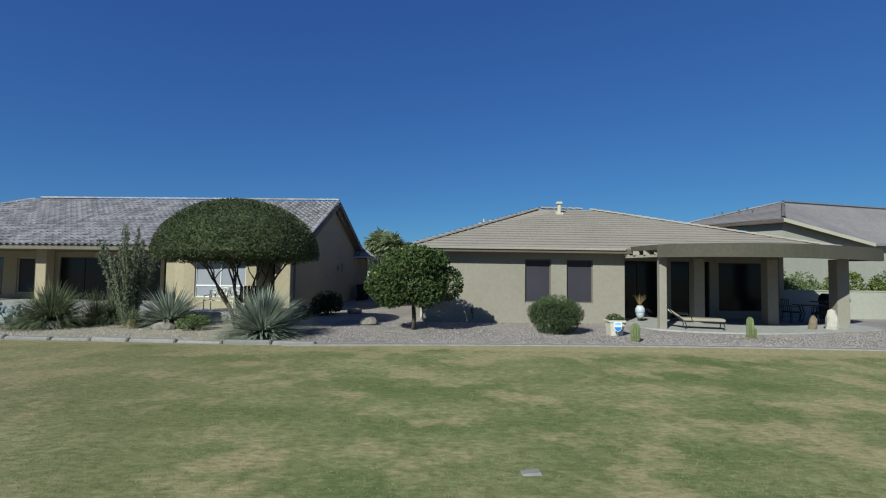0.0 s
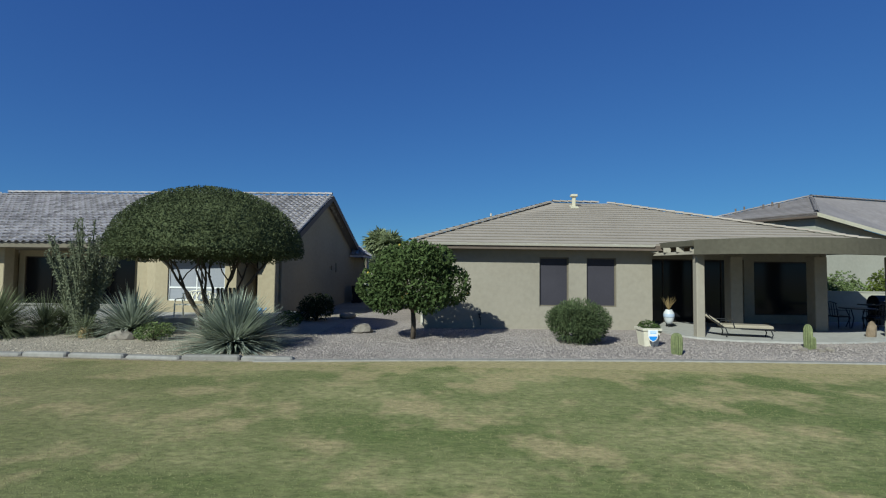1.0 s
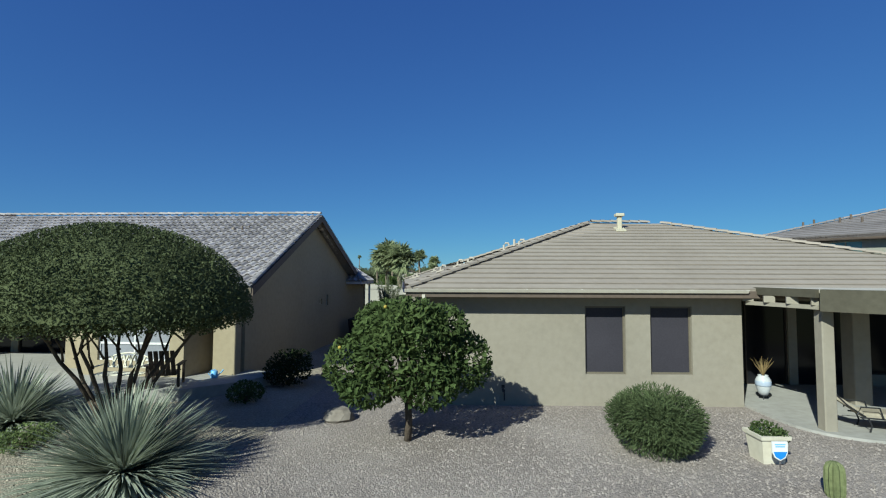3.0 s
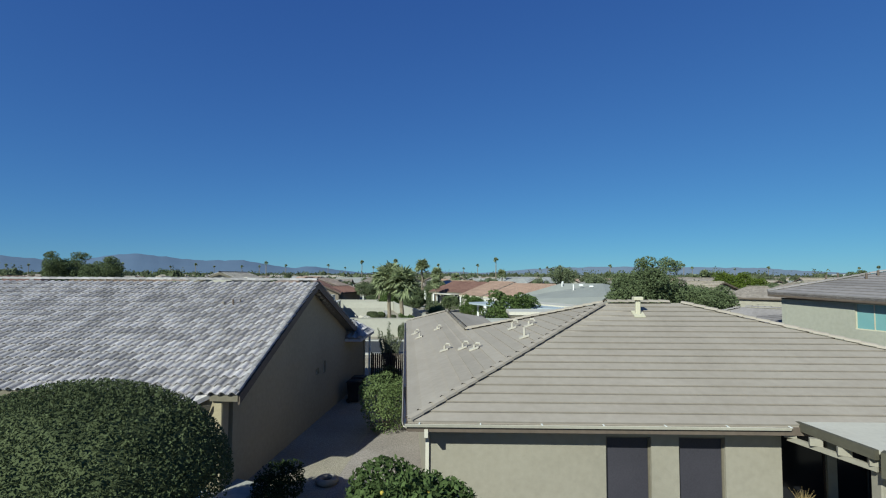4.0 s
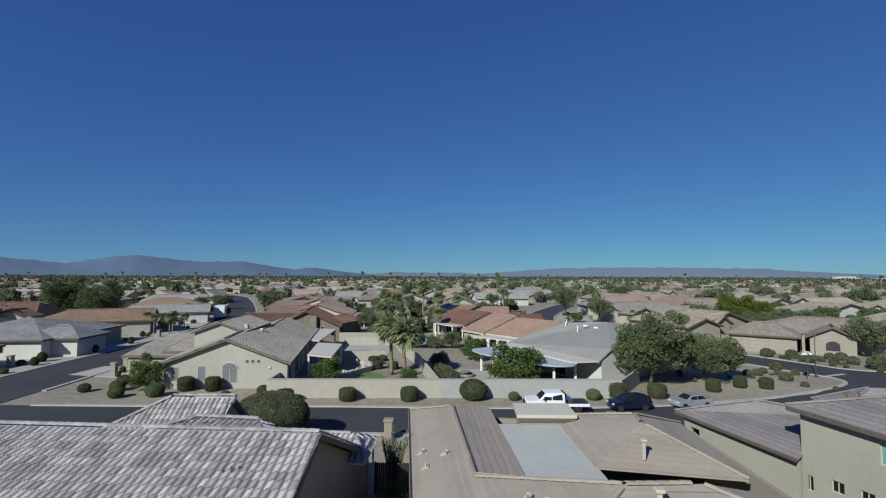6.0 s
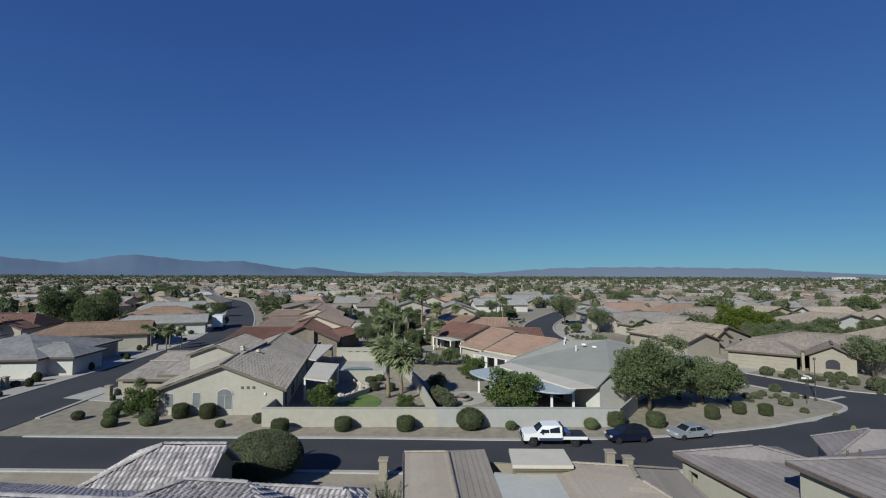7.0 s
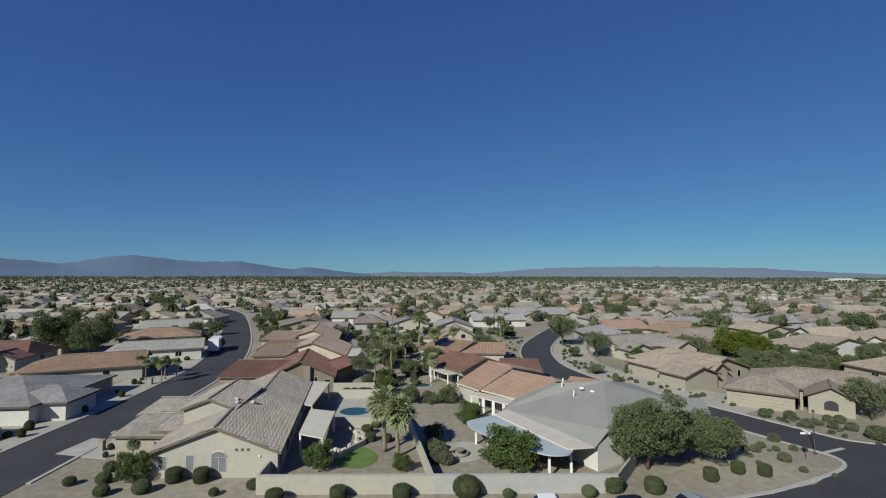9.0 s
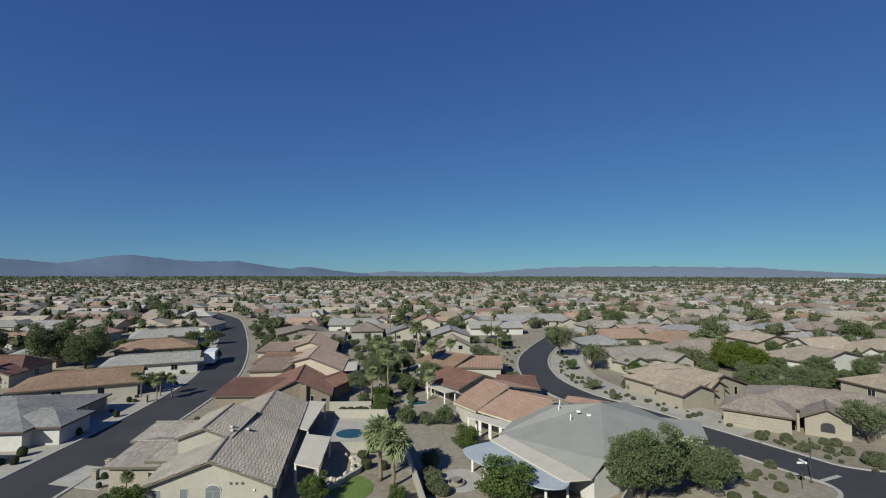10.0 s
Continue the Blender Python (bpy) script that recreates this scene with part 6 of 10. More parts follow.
    for side, u, z0, ww, hh in windows:
        if side == "s":
            m = pose(u - ww / 2, -d / 2 - 0.03, z0)
        elif side == "n":
            m = pose(u + ww / 2, d / 2 + 0.03, z0, 0, 0, 180)
        elif side == "e":
            m = pose(w / 2 + 0.03, u - ww / 2, z0, 0, 0, 90)
        else:
            m = pose(-w / 2 - 0.03, u + ww / 2, z0, 0, 0, -90)
        window(ob, m, ww, hh, WALLS["white"], M[pane], bars=1 if ww > 1.3 else 0, depth=0.05)
    if garage:
        side, u = garage
        m = {"s": pose(u, -d / 2, 0), "e": pose(w / 2, u, 0, 0, 0, 90), "w": pose(-w / 2, u, 0, 0, 0, -90), "n": pose(u, d / 2, 0, 0, 0, 180)}[side]
        gd = Geo()
        for i in range(4):
            gd.box(-2.4, 2.4, -0.05, 0.02, 0.02 + i * 0.55, 0.02 + i * 0.55 + 0.53, m)
        part("garage_door", gd, WALLS["tan"], ob)
    return ob


def vents_on(ob, spots):
    for x, y, z in spots:
        part("skylight", Geo().bevel_box(x - 0.28, x + 0.28, y - 0.28, y + 0.28, z - 0.1, z + 0.12, 0.05), M["white"], ob, "white domed skylight")


# first row, across the street
def barrel_cover(corners, mat, parent, width=0.34, step=0.42):
    """Barrel tiles laid in courses over a roof plane, joined: (left eave, right eave, right ridge, left ridge)."""
    sl = Slope(corners)
    if sl.n.z < 0:
        sl = Slope([corners[1], corners[0], corners[3], corners[2]])
    spots = np.array(sl.barrel_spots(width, step))
    base, count = Vector(sl.o), len(spots)
    section = [(-0.5, 0.0), (-0.28, 0.008), (-0.1, 0.075), (0.12, 0.095), (0.32, 0.06), (0.5, 0.0)]
    tile = np.array([(x * width, y, z + up) for y, up in ((0.0, 0.012), (0.0, 0.055), (step * 1.08, 0.012)) for x, z in section])
    quads = np.array([(r * 6 + i, r * 6 + i + 1, r * 6 + i + 7, r * 6 + i + 6) for r in range(2) for i in range(5)])
    local = tile[None] + np.concatenate([spots, np.zeros((count, 1))], 1)[:, None]
    axes = np.array([tuple(sl.u), tuple(sl.w), tuple(sl.n)])
    vs = (local @ axes + np.array(tuple(base))).reshape(-1, 3)
    fs = (quads[None] + 18 * np.arange(count)[:, None, None]).reshape(-1, 4)
    c = new("roof_tiles", array_mesh("roof_tiles", vs, fs, mat))
    c.parent = parent
    tagged(c, kind="stuff")


def gable_wing(ob, o, A, B, C, D, roof, wall, ze=2.7, zr=4.9, inset=0.42, trim="fascia_dark", tiles=True):
    """A gabled block in world places less its house's origin o: eave from A to B, ridge from C to D, the other eave their mirror."""
    A, B, C, D = [Vector((p[0] - o[0], p[1] - o[1], 0)) for p in (A, B, C, D)]
    way, mid, half = (B - A).normalized(), (C + D) * 0.5, (D - C).length / 2
    C, D = mid - way * half, mid + way * half
    A2, B2 = C * 2 - A, D * 2 - B
    lift = Vector((0, 0, 1))
    e = [p + lift * ze for p in (A, B, B2, A2)]
    r = [C + lift * zr, D + lift * zr]
    rp = part("roof", shell([(e[0], e[1], r[1], r[0]), (e[2], e[3], r[0], r[1])], 0.14), ROOFS[roof], ob)
    cg = Geo()
    cap_run(cg, r[0] + lift * 0.05, r[1] + lift * 0.05, 0.15, 0.5)
    part("ridge_tiles", cg, ROOFS[roof], rp)
    if tiles:
        barrel_cover((e[0], e[1], r[1], r[0]), ROOFS[roof], rp)
        barrel_cover((e[2], e[3], r[0], r[1]), ROOFS[roof], rp)
    along = (B - A).normalized()
    body = []
    for p, c, q, s in ((A, C, A2, 1), (B, D, B2, -1)):
        d = (c - p).normalized() * inset
        k = along * inset * s
        a, z = p + d + k, q - d + k
        rise = ze + (zr - ze) * inset / (c - p).length - 0.16
        body.append([tuple(a), (a.x, a.y, rise), (c.x + k.x, c.y + k.y, zr - 0.16), (z.x, z.y, rise), tuple(z)])
    part("wall", Geo().loft(body), WALLS[wall], ob)
    for a, b in ((e[0], e[1]), (e[2], e[3]), (e[0], r[0]), (r[0], e[3]), (e[1], r[1]), (r[1], e[2])):
        out = (a + b) * 0.5 - (e[0] + e[2]) * 0.5
        side = (b - a).cross(lift).normalized()
        side = side if side.dot(out) > 0 else -side
        ring = [[c + side * f + lift * z for f, z in ((0.004, -0.24), (0.045, -0.24), (0.045, 0.03), (0.004, 0.03))] for c in (a, b)]
        part("fascia_board", Geo().loft(ring), M[trim], rp)
    return rp


def plan_house(label, at, group="houses across the street"):
    return thing("tract_house", label, "house", pose(*at, 0), group)


def flat_cover(ob, o, pts, z=2.6, posts=True):
    """A pale flat patio cover over a plan of four points, on posts."""
    q = [(x - o[0], y - o[1]) for x, y in pts]
    pc = part("patio_cover", Geo().prism(q, z - 0.15, z), M["gutter"], ob, "pale flat patio cover")
    if posts:
        mx, my = sum(p[0] for p in q) / len(q), sum(p[1] for p in q) / len(q)
        for x, y in q:
            x, y = x + (mx - x) * 0.08, y + (my - y) * 0.08
            part("post", Geo().box(x - 0.1, x + 0.1, y - 0.1, y + 0.1, 0, z - 0.15), M["white"], pc)
    return pc


def wall_windows(ob, o, p, q, wins, pane="glass", inset=0.42, frame_mat="white"):
    """Windows (share along, sill, width, height) in the wall that runs from p to q (left to right from outside)."""
    a, b = Vector((p[0] - o[0], p[1] - o[1], 0)), Vector((q[0] - o[0], q[1] - o[1], 0))
    d = (b - a).normalized()
    n = Vector((-d.y, d.x, 0)) * (inset - 0.03)
    for f, z, w, h in wins:
        at = a.lerp(b, f) + n - d * w / 2
        window(ob, pose(at.x, at.y, z, 0, 0, math.degrees(math.atan2(d.y, d.x))), w, h, WALLS[frame_mat], M[pane], bars=1 if w > 1.3 else 0, depth=0.05)


def house_gabled():
    """The cream gabled house behind the perimeter wall, with a taller cross gable and low wings towards the side street."""
    o = (-27.5, 70.0)
    ob = plan_house("cream gabled house with grey tan tile roof and pale patio covers", o)
    A, B = (-20.1, 57.4), (-27.6, 88.4)
    gable_wing(ob, o, A, (-24.1, 73.9), (-26.93, 56.75), (-30.93, 73.25), "grey_tan", "cream", 2.7, 5.25, trim="beam")
    gable_wing(ob, o, (-23.95, 73.3), B, (-29.4, 72.8), (-33.0, 87.9), "grey_tan", "cream", 2.7, 4.73, trim="beam")
    gable_wing(ob, o, (-28.15, 63.7), (-29.9, 74.4), (-31.45, 63.4), (-33.1, 74.0), "grey_tan", "cream", 5.14, 6.34, 0.3, "beam")
    gable_wing(ob, o, (-41.6, 60.9), (-35.4, 61.4), (-41.2, 66.0), (-34.2, 66.7), "grey_tan", "cream", 2.6, 3.75, trim="beam", tiles=False)
    gable_wing(ob, o, (-44.4, 69.0), (-37.0, 69.6), (-44.0, 73.6), (-36.4, 74.2), "grey_tan", "cream", 2.6, 3.7, trim="beam", tiles=False)
    gable_wing(ob, o, (-37.3, 61.8), (-33.2, 62.2), (-36.8, 65.4), (-32.6, 65.8), "grey_tan", "cream", 3.0, 4.0, trim="beam", tiles=False)
    flat_cover(ob, o, [(-20.5, 63.4), (-17.2, 62.1), (-18.9, 72.5), (-22.6, 73.4)], 2.62)
    flat_cover(ob, o, [(-25.7, 76.2), (-22.9, 74.8), (-24.8, 89.4), (-27.8, 89.8)], 2.66)
    L, R = (-33.75, 56.1), (-20.1, 57.4)
    wall_windows(ob, o, L, R, [(0.105, 0.75, 0.95, 1.5), (0.31, 0.7, 0.85, 1.65), (0.525, 0.55, 1.6, 1.55)], "dusk_blind")
    m = Matrix.Translation((L[0] - o[0], L[1] - o[1], 0)) @ Matrix.Rotation(math.atan2(R[1] - L[1], R[0] - L[0]), 4, "Z")
    ln = math.hypot(R[0] - L[0], R[1] - L[1])
    arch = [(0.525 * ln + 0.8 * math.cos(a), 2.12 + 0.6 * math.sin(a)) for a in np.linspace(0, math.pi, 11)]
    part("arch_window", Geo().loft([[(x, y, z) for x, z in arch] for y in (0.34, 0.41)], m), M["dusk_blind"], ob, "arched fanlight over the wide window")
    part("arch_trim", Geo().tube([m @ Vector((x, 0.36, z)) for x, z in arch], [0.05] * 11, 6), WALLS["white"], ob)
    for i in range(3):
        u = 0.655 * ln + i * 0.6
        part("attic_vent", Geo().box(u - 0.13, u + 0.13, 0.36, 0.43, 2.72, 2.96, m), M["fascia_dark"], ob)
    part("wall_lamp", Geo().bevel_box(0.83 * ln - 0.1, 0.83 * ln + 0.1, 0.28, 0.42, 2.1, 2.3, 0.03, m), M["white"], ob)
    wall_windows(ob, o, A, B, [(0.08, 0.3, 1.8, 2.0), (0.24, 0.3, 2.4, 2.0), (0.36, 0.3, 1.2, 2.0), (0.52, 0.9, 1.2, 1.2), (0.7, 0.3, 2.4, 2.0)])
    for x, y, z in ((-29.5, 66.4, 5.62), (-29.0, 65.5, 5.48), (-28.0, 67.6, 5.0)):
        part("skylight", Geo().bevel_box(x - o[0] - 0.24, x - o[0] + 0.24, y - o[1] - 0.24, y - o[1] + 0.24, z - 0.1, z + 0.16, 0.05), M["gutter"], ob, "white domed skylight")
    part("garage_door", Geo().box(-41.0 - o[0], -36.4 - o[0], 61.18 - o[1], 61.3 - o[1], 0, 2.1), WALLS["tan"], ob)


def house_dark_red():
    o = (-33.0, 99.0)
    ob = plan_house("brown stucco house with dark red tile roof", o)
    A, B, C, D = (-25.1, 93.8), (-27.9, 105.2), (-31.3, 92.4), (-34.6, 106.6)
    gable_wing(ob, o, A, B, C, D, "dark_red", "brown", 2.7, 5.5)
    gable_wing(ob, o, (-46.2, 91.6), (-36.0, 92.6), (-45.4, 98.0), (-34.6, 99.2), "dark_red", "brown", 2.65, 4.5)
    gable_wing(ob, o, (-26.2, 99.6), (-24.4, 107.8), (-29.6, 99.0), (-28.0, 108.6), "dark_red", "brown", 2.6, 3.7)
    wall_windows(ob, o, (-37.4, 91.0), A, [(0.72, 0.4, 0.6, 2.2), (0.88, 0.9, 1.0, 1.2)])
    wall_windows(ob, o, A, B, [(0.3, 0.4, 2.2, 2.0), (0.7, 0.4, 2.2, 2.0)])
    part("pilaster", Geo().bevel_box(-30.6 - o[0], -29.4 - o[0], 92.55 - o[1], 93.3 - o[1], 0, 4.6, 0.03), WALLS["brown"], ob)


def house_pink():
    o = (-39.0, 126.0)
    ob = plan_house("tan house with weathered pinkish tile roof", o)
    gable_wing(ob, o, (-29.0, 115.0), (-31.8, 131.6), (-37.4, 117.0), (-40.6, 134.4), "pink", "pink", 2.7, 5.2)
    gable_wing(ob, o, (-50.0, 112.6), (-42.4, 114.4), (-49.2, 119.6), (-40.6, 121.6), "pink", "pink", 2.65, 4.3)
    gable_wing(ob, o, (-53.0, 121.6), (-46.0, 123.2), (-52.2, 127.6), (-43.4, 129.6), "orange", "pink", 2.65, 4.2)
    flat_cover(ob, o, [(-29.2, 115.6), (-26.2, 116.4), (-28.4, 126.6), (-31.4, 126.0)], 2.6)
    wall_windows(ob, o, (-29.0, 115.0), (-31.8, 131.6), [(0.25, 0.3, 2.2, 2.0), (0.7, 0.4, 1.6, 1.8)])
    o = (-47.0, 150.0)
    ob = plan_house("cream house with brown pink tile roof", o)
    gable_wing(ob, o, (-38.0, 140.0), (-42.0, 158.0), (-45.6, 141.4), (-50.2, 160.4), "pink", "pink", 2.7, 5.2)
    gable_wing(ob, o, (-60.0, 138.4), (-51.0, 140.2), (-59.0, 145.0), (-49.4, 147.2), "pink", "pink", 2.65, 4.3)
    wall_windows(ob, o, (-38.0, 140.0), (-42.0, 158.0), [(0.25, 0.3, 2.2, 2.0), (0.7, 0.4, 1.6, 1.8)])


def house_salmon():
    o = (5.5, 90.0)
    ob = plan_house("cream house with stepped salmon tile roof and white trim", o)
    e1, e2, r1, r2 = (-3.2, 90.3), (0.5, 85.2), (2.7, 98.6), (6.2, 92.6)
    gable_wing(ob, o, e1, e2, r1, r2, "salmon", "cream", 2.7, 4.9, trim="cream_trim")
    gable_wing(ob, o, (0.9, 85.6), (7.0, 79.4), (6.8, 91.8), (12.2, 84.2), "salmon", "cream", 2.68, 4.65, trim="cream_trim")
    gable_wing(ob, o, (13.4, 86.6), (18.6, 83.2), (16.0, 91.0), (21.0, 87.8), "salmon", "cream", 2.6, 3.8, trim="cream_trim")
    flat_cover(ob, o, [(0.4, 84.8), (-0.9, 83.0), (5.2, 77.2), (6.9, 79.2)], 2.55)
    for f in (0.3, 0.55, 0.8):
        x, y = -0.6 + (5.2 + 0.6) * f, 83.0 + (77.4 - 83.0) * f
        part("porch_column", Geo().bevel_box(x - o[0] - 0.22, x - o[0] + 0.22, y - o[1] - 0.22, y - o[1] + 0.22, 0, 2.4, 0.03), M["white"], ob)
    wall_windows(ob, o, e1, e2, [(0.5, 0.3, 0.9, 2.0), (0.74, 0.3, 0.9, 2.0)])
    wall_windows(ob, o, (0.9, 85.6), (7.0, 79.4), [(0.2, 0.2, 2.2, 2.1), (0.6, 0.2, 2.2, 2.1)])
    part("skylight", Geo().bevel_box(-0.9, -0.5, 4.4, 5.0, 3.6, 3.95, 0.05, pose(0, 0, 0)), M["white"], ob, "white domed skylight")


def house_red_behind():
    o = (1.0, 108.0)
    ob = plan_house("cream house with dark red tile roof and pale patio cover", o)
    gable_wing(ob, o, (-10.2, 107.6), (-2.6, 99.4), (-4.8, 111.4), (1.6, 102.6), "dark_red", "cream", 2.7, 4.7, trim="beam")
    gable_wing(ob, o, (3.4, 100.4), (12.8, 100.4), (5.0, 105.0), (12.4, 105.4), "dark_red", "cream", 2.65, 4.2, trim="beam")
    flat_cover(ob, o, [(-8.4, 105.0), (-8.9, 102.6), (-5.0, 97.2), (-3.0, 98.8)], 2.55)
    wall_windows(ob, o, (-10.2, 107.6), (-2.6, 99.4), [(0.2, 0.3, 2.0, 2.1), (0.5, 0.3, 2.0, 2.1), (0.8, 0.3, 2.0, 2.1)])
    o = (-4.0, 129.0)
    ob = plan_house("cream house with orange salmon tile roof and solar panels", o)
    gable_wing(ob, o, (-13.8, 126.6), (-4.6, 119.6), (-9.6, 132.4), (-0.4, 125.0), "orange", "white", 2.7, 4.7, trim="beam")
    gable_wing(ob, o, (-4.0, 120.6), (7.0, 120.4), (-2.6, 126.4), (7.4, 127.4), "salmon", "cream", 2.65, 4.2, trim="beam")
    wall_windows(ob, o, (-13.8, 126.6), (-4.6, 119.6), [(0.25, 0.3, 2.4, 2.0), (0.65, 0.3, 2.4, 2.0)])
    for i in range(3):
        k = 0.22 + 0.13 * i
        a = Vector((-13.8, 126.6, 2.7)).lerp(Vector((-4.6, 119.6, 2.7)), k)
        b = Vector((-9.6, 132.4, 4.7)).lerp(Vector((-0.4, 125.0, 4.7)), k)
        a2 = Vector((-13.8, 126.6, 2.7)).lerp(Vector((-4.6, 119.6, 2.7)), k + 0.11)
        b2 = Vector((-9.6, 132.4, 4.7)).lerp(Vector((-0.4, 125.0, 4.7)), k + 0.11)
        q = [p - Vector((o[0], o[1], -0.2)) for p in (a.lerp(b, 0.35), a2.lerp(b2, 0.35), a2.lerp(b2, 0.85), a.lerp(b, 0.85))]
        part("solar_panel", Geo().slab(q, 0.05), M["glass"], ob, "dark blue solar panel")
    o = (-5.0, 152.0)
    ob = plan_house("cream gabled house with brown tile roof", o)
    gable_wing(ob, o, (0.8, 148.0), (-1.0, 160.0), (-4.6, 147.0), (-6.4, 159.4), "brown", "cream", 2.9, 5.6, trim="beam")
    gable_wing(ob, o, (-16.0, 147.0), (-8.0, 146.0), (-15.6, 152.0), (-7.0, 151.0), "brown", "cream", 2.7, 4.3, trim="beam")
    wall_windows(ob, o, (-10.0, 146.0), (0.8, 148.0), [(0.62, 2.5, 1.3, 1.2), (0.3, 0.7, 1.4, 1.3)])


house_gabled()
house_dark_red()
house_pink()
house_salmon()
house_red_behind()
tract_house("tan house with brown tile roof", (-64, 186), 26, 18, 18, "brown", "tan", "y", 0, 5, windows=[("s", 3, 0.8, 1.6, 1.3)])
tract_house("tan house with tan tile roof and gabled front", (44.5, 113.3), 25, 13, 18, "tan", "tan", "y", 0, 5, 2.75, 5.0, windows=[("s", -1.5, 0.9, 1.2, 1.2), ("s", 3.8, 0.8, 0.9, 1.6)],
            extra=[(-11.0, -2.0, -7.0, 5.0, 2.75, 4.8, "x", 5.5, 0), (-12.5, -4.5, -11.0, -5.0, 2.7, 4.2, "y", 0, 0), (-4.4, -0.6, -10.0, -6.0, 2.9, 4.4, "y", 0, 0)])
hR = tract_house("tan stucco house with brown tile roof and arched window", (59.6, 94.1), -33, 22, 14, "brown", "tan", "x", 6.5, 6.5, 2.75, 4.9,
            extra=[(-13.5, -4.5, -13.5, -5.5, 2.7, 4.4, "x", 3.5, 3.5), (-2.9, 2.6, -11.6, -6.0, 2.75, 4.4, "y", 0, 0)])
for x0, x1 in ((-12.9, -9.5), (-9.0, -5.2)):
    panels = Geo()
    for i in range(4):
        panels.box(x0, x1, -13.56, -13.48, 0.02 + i * 0.55, 0.55 + i * 0.55)
    part("garage_door", panels, WALLS["tan"], hR, "tan panelled garage door")
# flat dark panel stands for the shade inside the entry
part("entry_recess", Geo().box(-4.35, -3.05, -7.06, -6.98, 0.0, 2.5), M["dark_wood"], hR, "dark panel for the shaded entry recess")
part("entry_column", Geo().bevel_box(-3.9, -3.5, -10.6, -10.2, 0, 2.75, 0.02), WALLS["tan"], hR)
arch = [(-0.15 + 0.85 * math.cos(a), 1.6 + 0.6 * math.sin(a)) for a in np.linspace(0, math.pi, 11)] + [(-1.0, 0.8), (0.7, 0.8)]
part("arch_window", Geo().loft([[(x, y, z) for x, z in arch] for y in (-11.67, -11.58)]), M["screen"], hR, "dark arched window")


def gablet(ob, at, rot, half, rise, deep, wall, roof):
    """A small gable standing out of a roof slope."""
    m = ob.matrix_world.inverted() @ pose(*at, 0, 0, rot)
    part("gablet_wall", Geo().loft([[(-half, y, -0.6), (half, y, -0.6), (half, y, 0), (0, y, rise), (-half, y, 0)] for y in (0.0, 0.3)], m), WALLS[wall], ob)
    gr = part("gablet_roof", Geo().loft([[(-half - 0.35, y, -0.18), (0, y, rise + 0.02), (half + 0.35, y, -0.18), (half + 0.35, y, -0.02), (0, y, rise + 0.18), (-half - 0.35, y, -0.02)] for y in (-0.25, deep)], m), ROOFS[roof], ob)
    part("gablet_trim", Geo().tube([m @ Vector(p) for p in ((-half - 0.35, -0.27, -0.1), (0, -0.27, rise + 0.1), (half + 0.35, -0.27, -0.1))], [0.08, 0.08, 0.08], 5), M["fascia_dark"], gr)


gablet(hR, (45.3, 90.2, 3.75), -33, 1.2, 0.55, 2.5, "tan", "brown")
tract_house("white gabled house with tan tile roof", (90, 142), 24, 22, 15, "tan", "white", "y", 0, 6, 2.8, 5.2, windows=[("s", -4, 0.9, 1.4, 1.2)])
tract_house("cream house with grey tile roof", (-72, 80), 10, 17, 20, "grey", "white", "x", None, None, 2.75, 5.0, windows=[("e", -5, 0.9, 1.4, 1.4), ("e", 3, 0.9, 1.4, 1.4), ("s", 3, 0.9, 1.2, 1.2)], garage=("e", 7), extra=[(4, 12, -8, -1, 2.7, 4.2, "x", 3.5, 3.5)])
tract_house("cream house with cool grey tile roof", (-71, 58), 4, 18, 15, "grey", "cream", "x", None, None, 2.75, 4.8, windows=[("e", 0, 0.9, 1.4, 1.4)])
tract_house("cream house with orange brown tile roof", (-79, 102), 30, 20, 13, "orange", "cream", "x", 5.5, 0, 2.75, 4.7, windows=[("e", 2, 0.9, 1.4, 1.4), ("s", 4, 0.9, 1.2, 1.2), ("s", -3, 0.9, 1.6, 1.2)])
tract_house("white house with pale flat-pitched roof", (-80, 125), 28, 20, 13, "pale", "white", "x", 3, 0, 2.75, 4.2, windows=[("e", 0, 0.9, 1.6, 1.3), ("s", 5, 0.9, 1.4, 1.2)])
tract_house("tan house with orange brown tile roof", (-94, 147), 30, 20, 14, "orange", "tan", "x", None, None, windows=[("e", 0, 0.9, 1.6, 1.3), ("s", 4, 0.9, 1.4, 1.2)])
tract_house("white house with pale grey roof", (-108, 171), 34, 20, 14, "pale", "white", "x", 4, 0, windows=[("e", 0, 0.9, 1.6, 1.3)])
for label, at, rot, w, d, roof, wall, ridge, h0, h1, zr in (
        ("white house with pale low-pitched roof", (9, 207), 10, 21, 12, "pale", "white", "x", 0, 0, 4.9),
        ("cream house with cool grey tile roof", (-25, 188), 12, 14, 13, "grey", "cream", "y", 0, 4, 5.2),
        ("cream house with salmon tile roof", (49, 180), 12, 18, 13, "salmon", "cream", "x", 5, 0, 5.2),
        ("white house with pale low-pitched roof", (-50, 214), 8, 22, 13, "pale", "white", "x", 0, 4, 4.9),
        ("tan house with orange brown tile roof", (69, 176), 14, 20, 14, "orange", "tan", "x", 6, 6, 5.2),
        ("cream house with cool grey tile roof", (-8, 182), 96, 15, 13, "grey", "cream", "x", 0, 0, 5.1)):
    tract_house(label, at, rot, w, d, roof, wall, ridge, h0, h1, 2.75, zr, windows=[("s", -w * 0.22, 0.8, 1.6, 1.3), ("s", w * 0.2, 0.8, 1.2, 1.3)], group="houses of the neighbourhood")
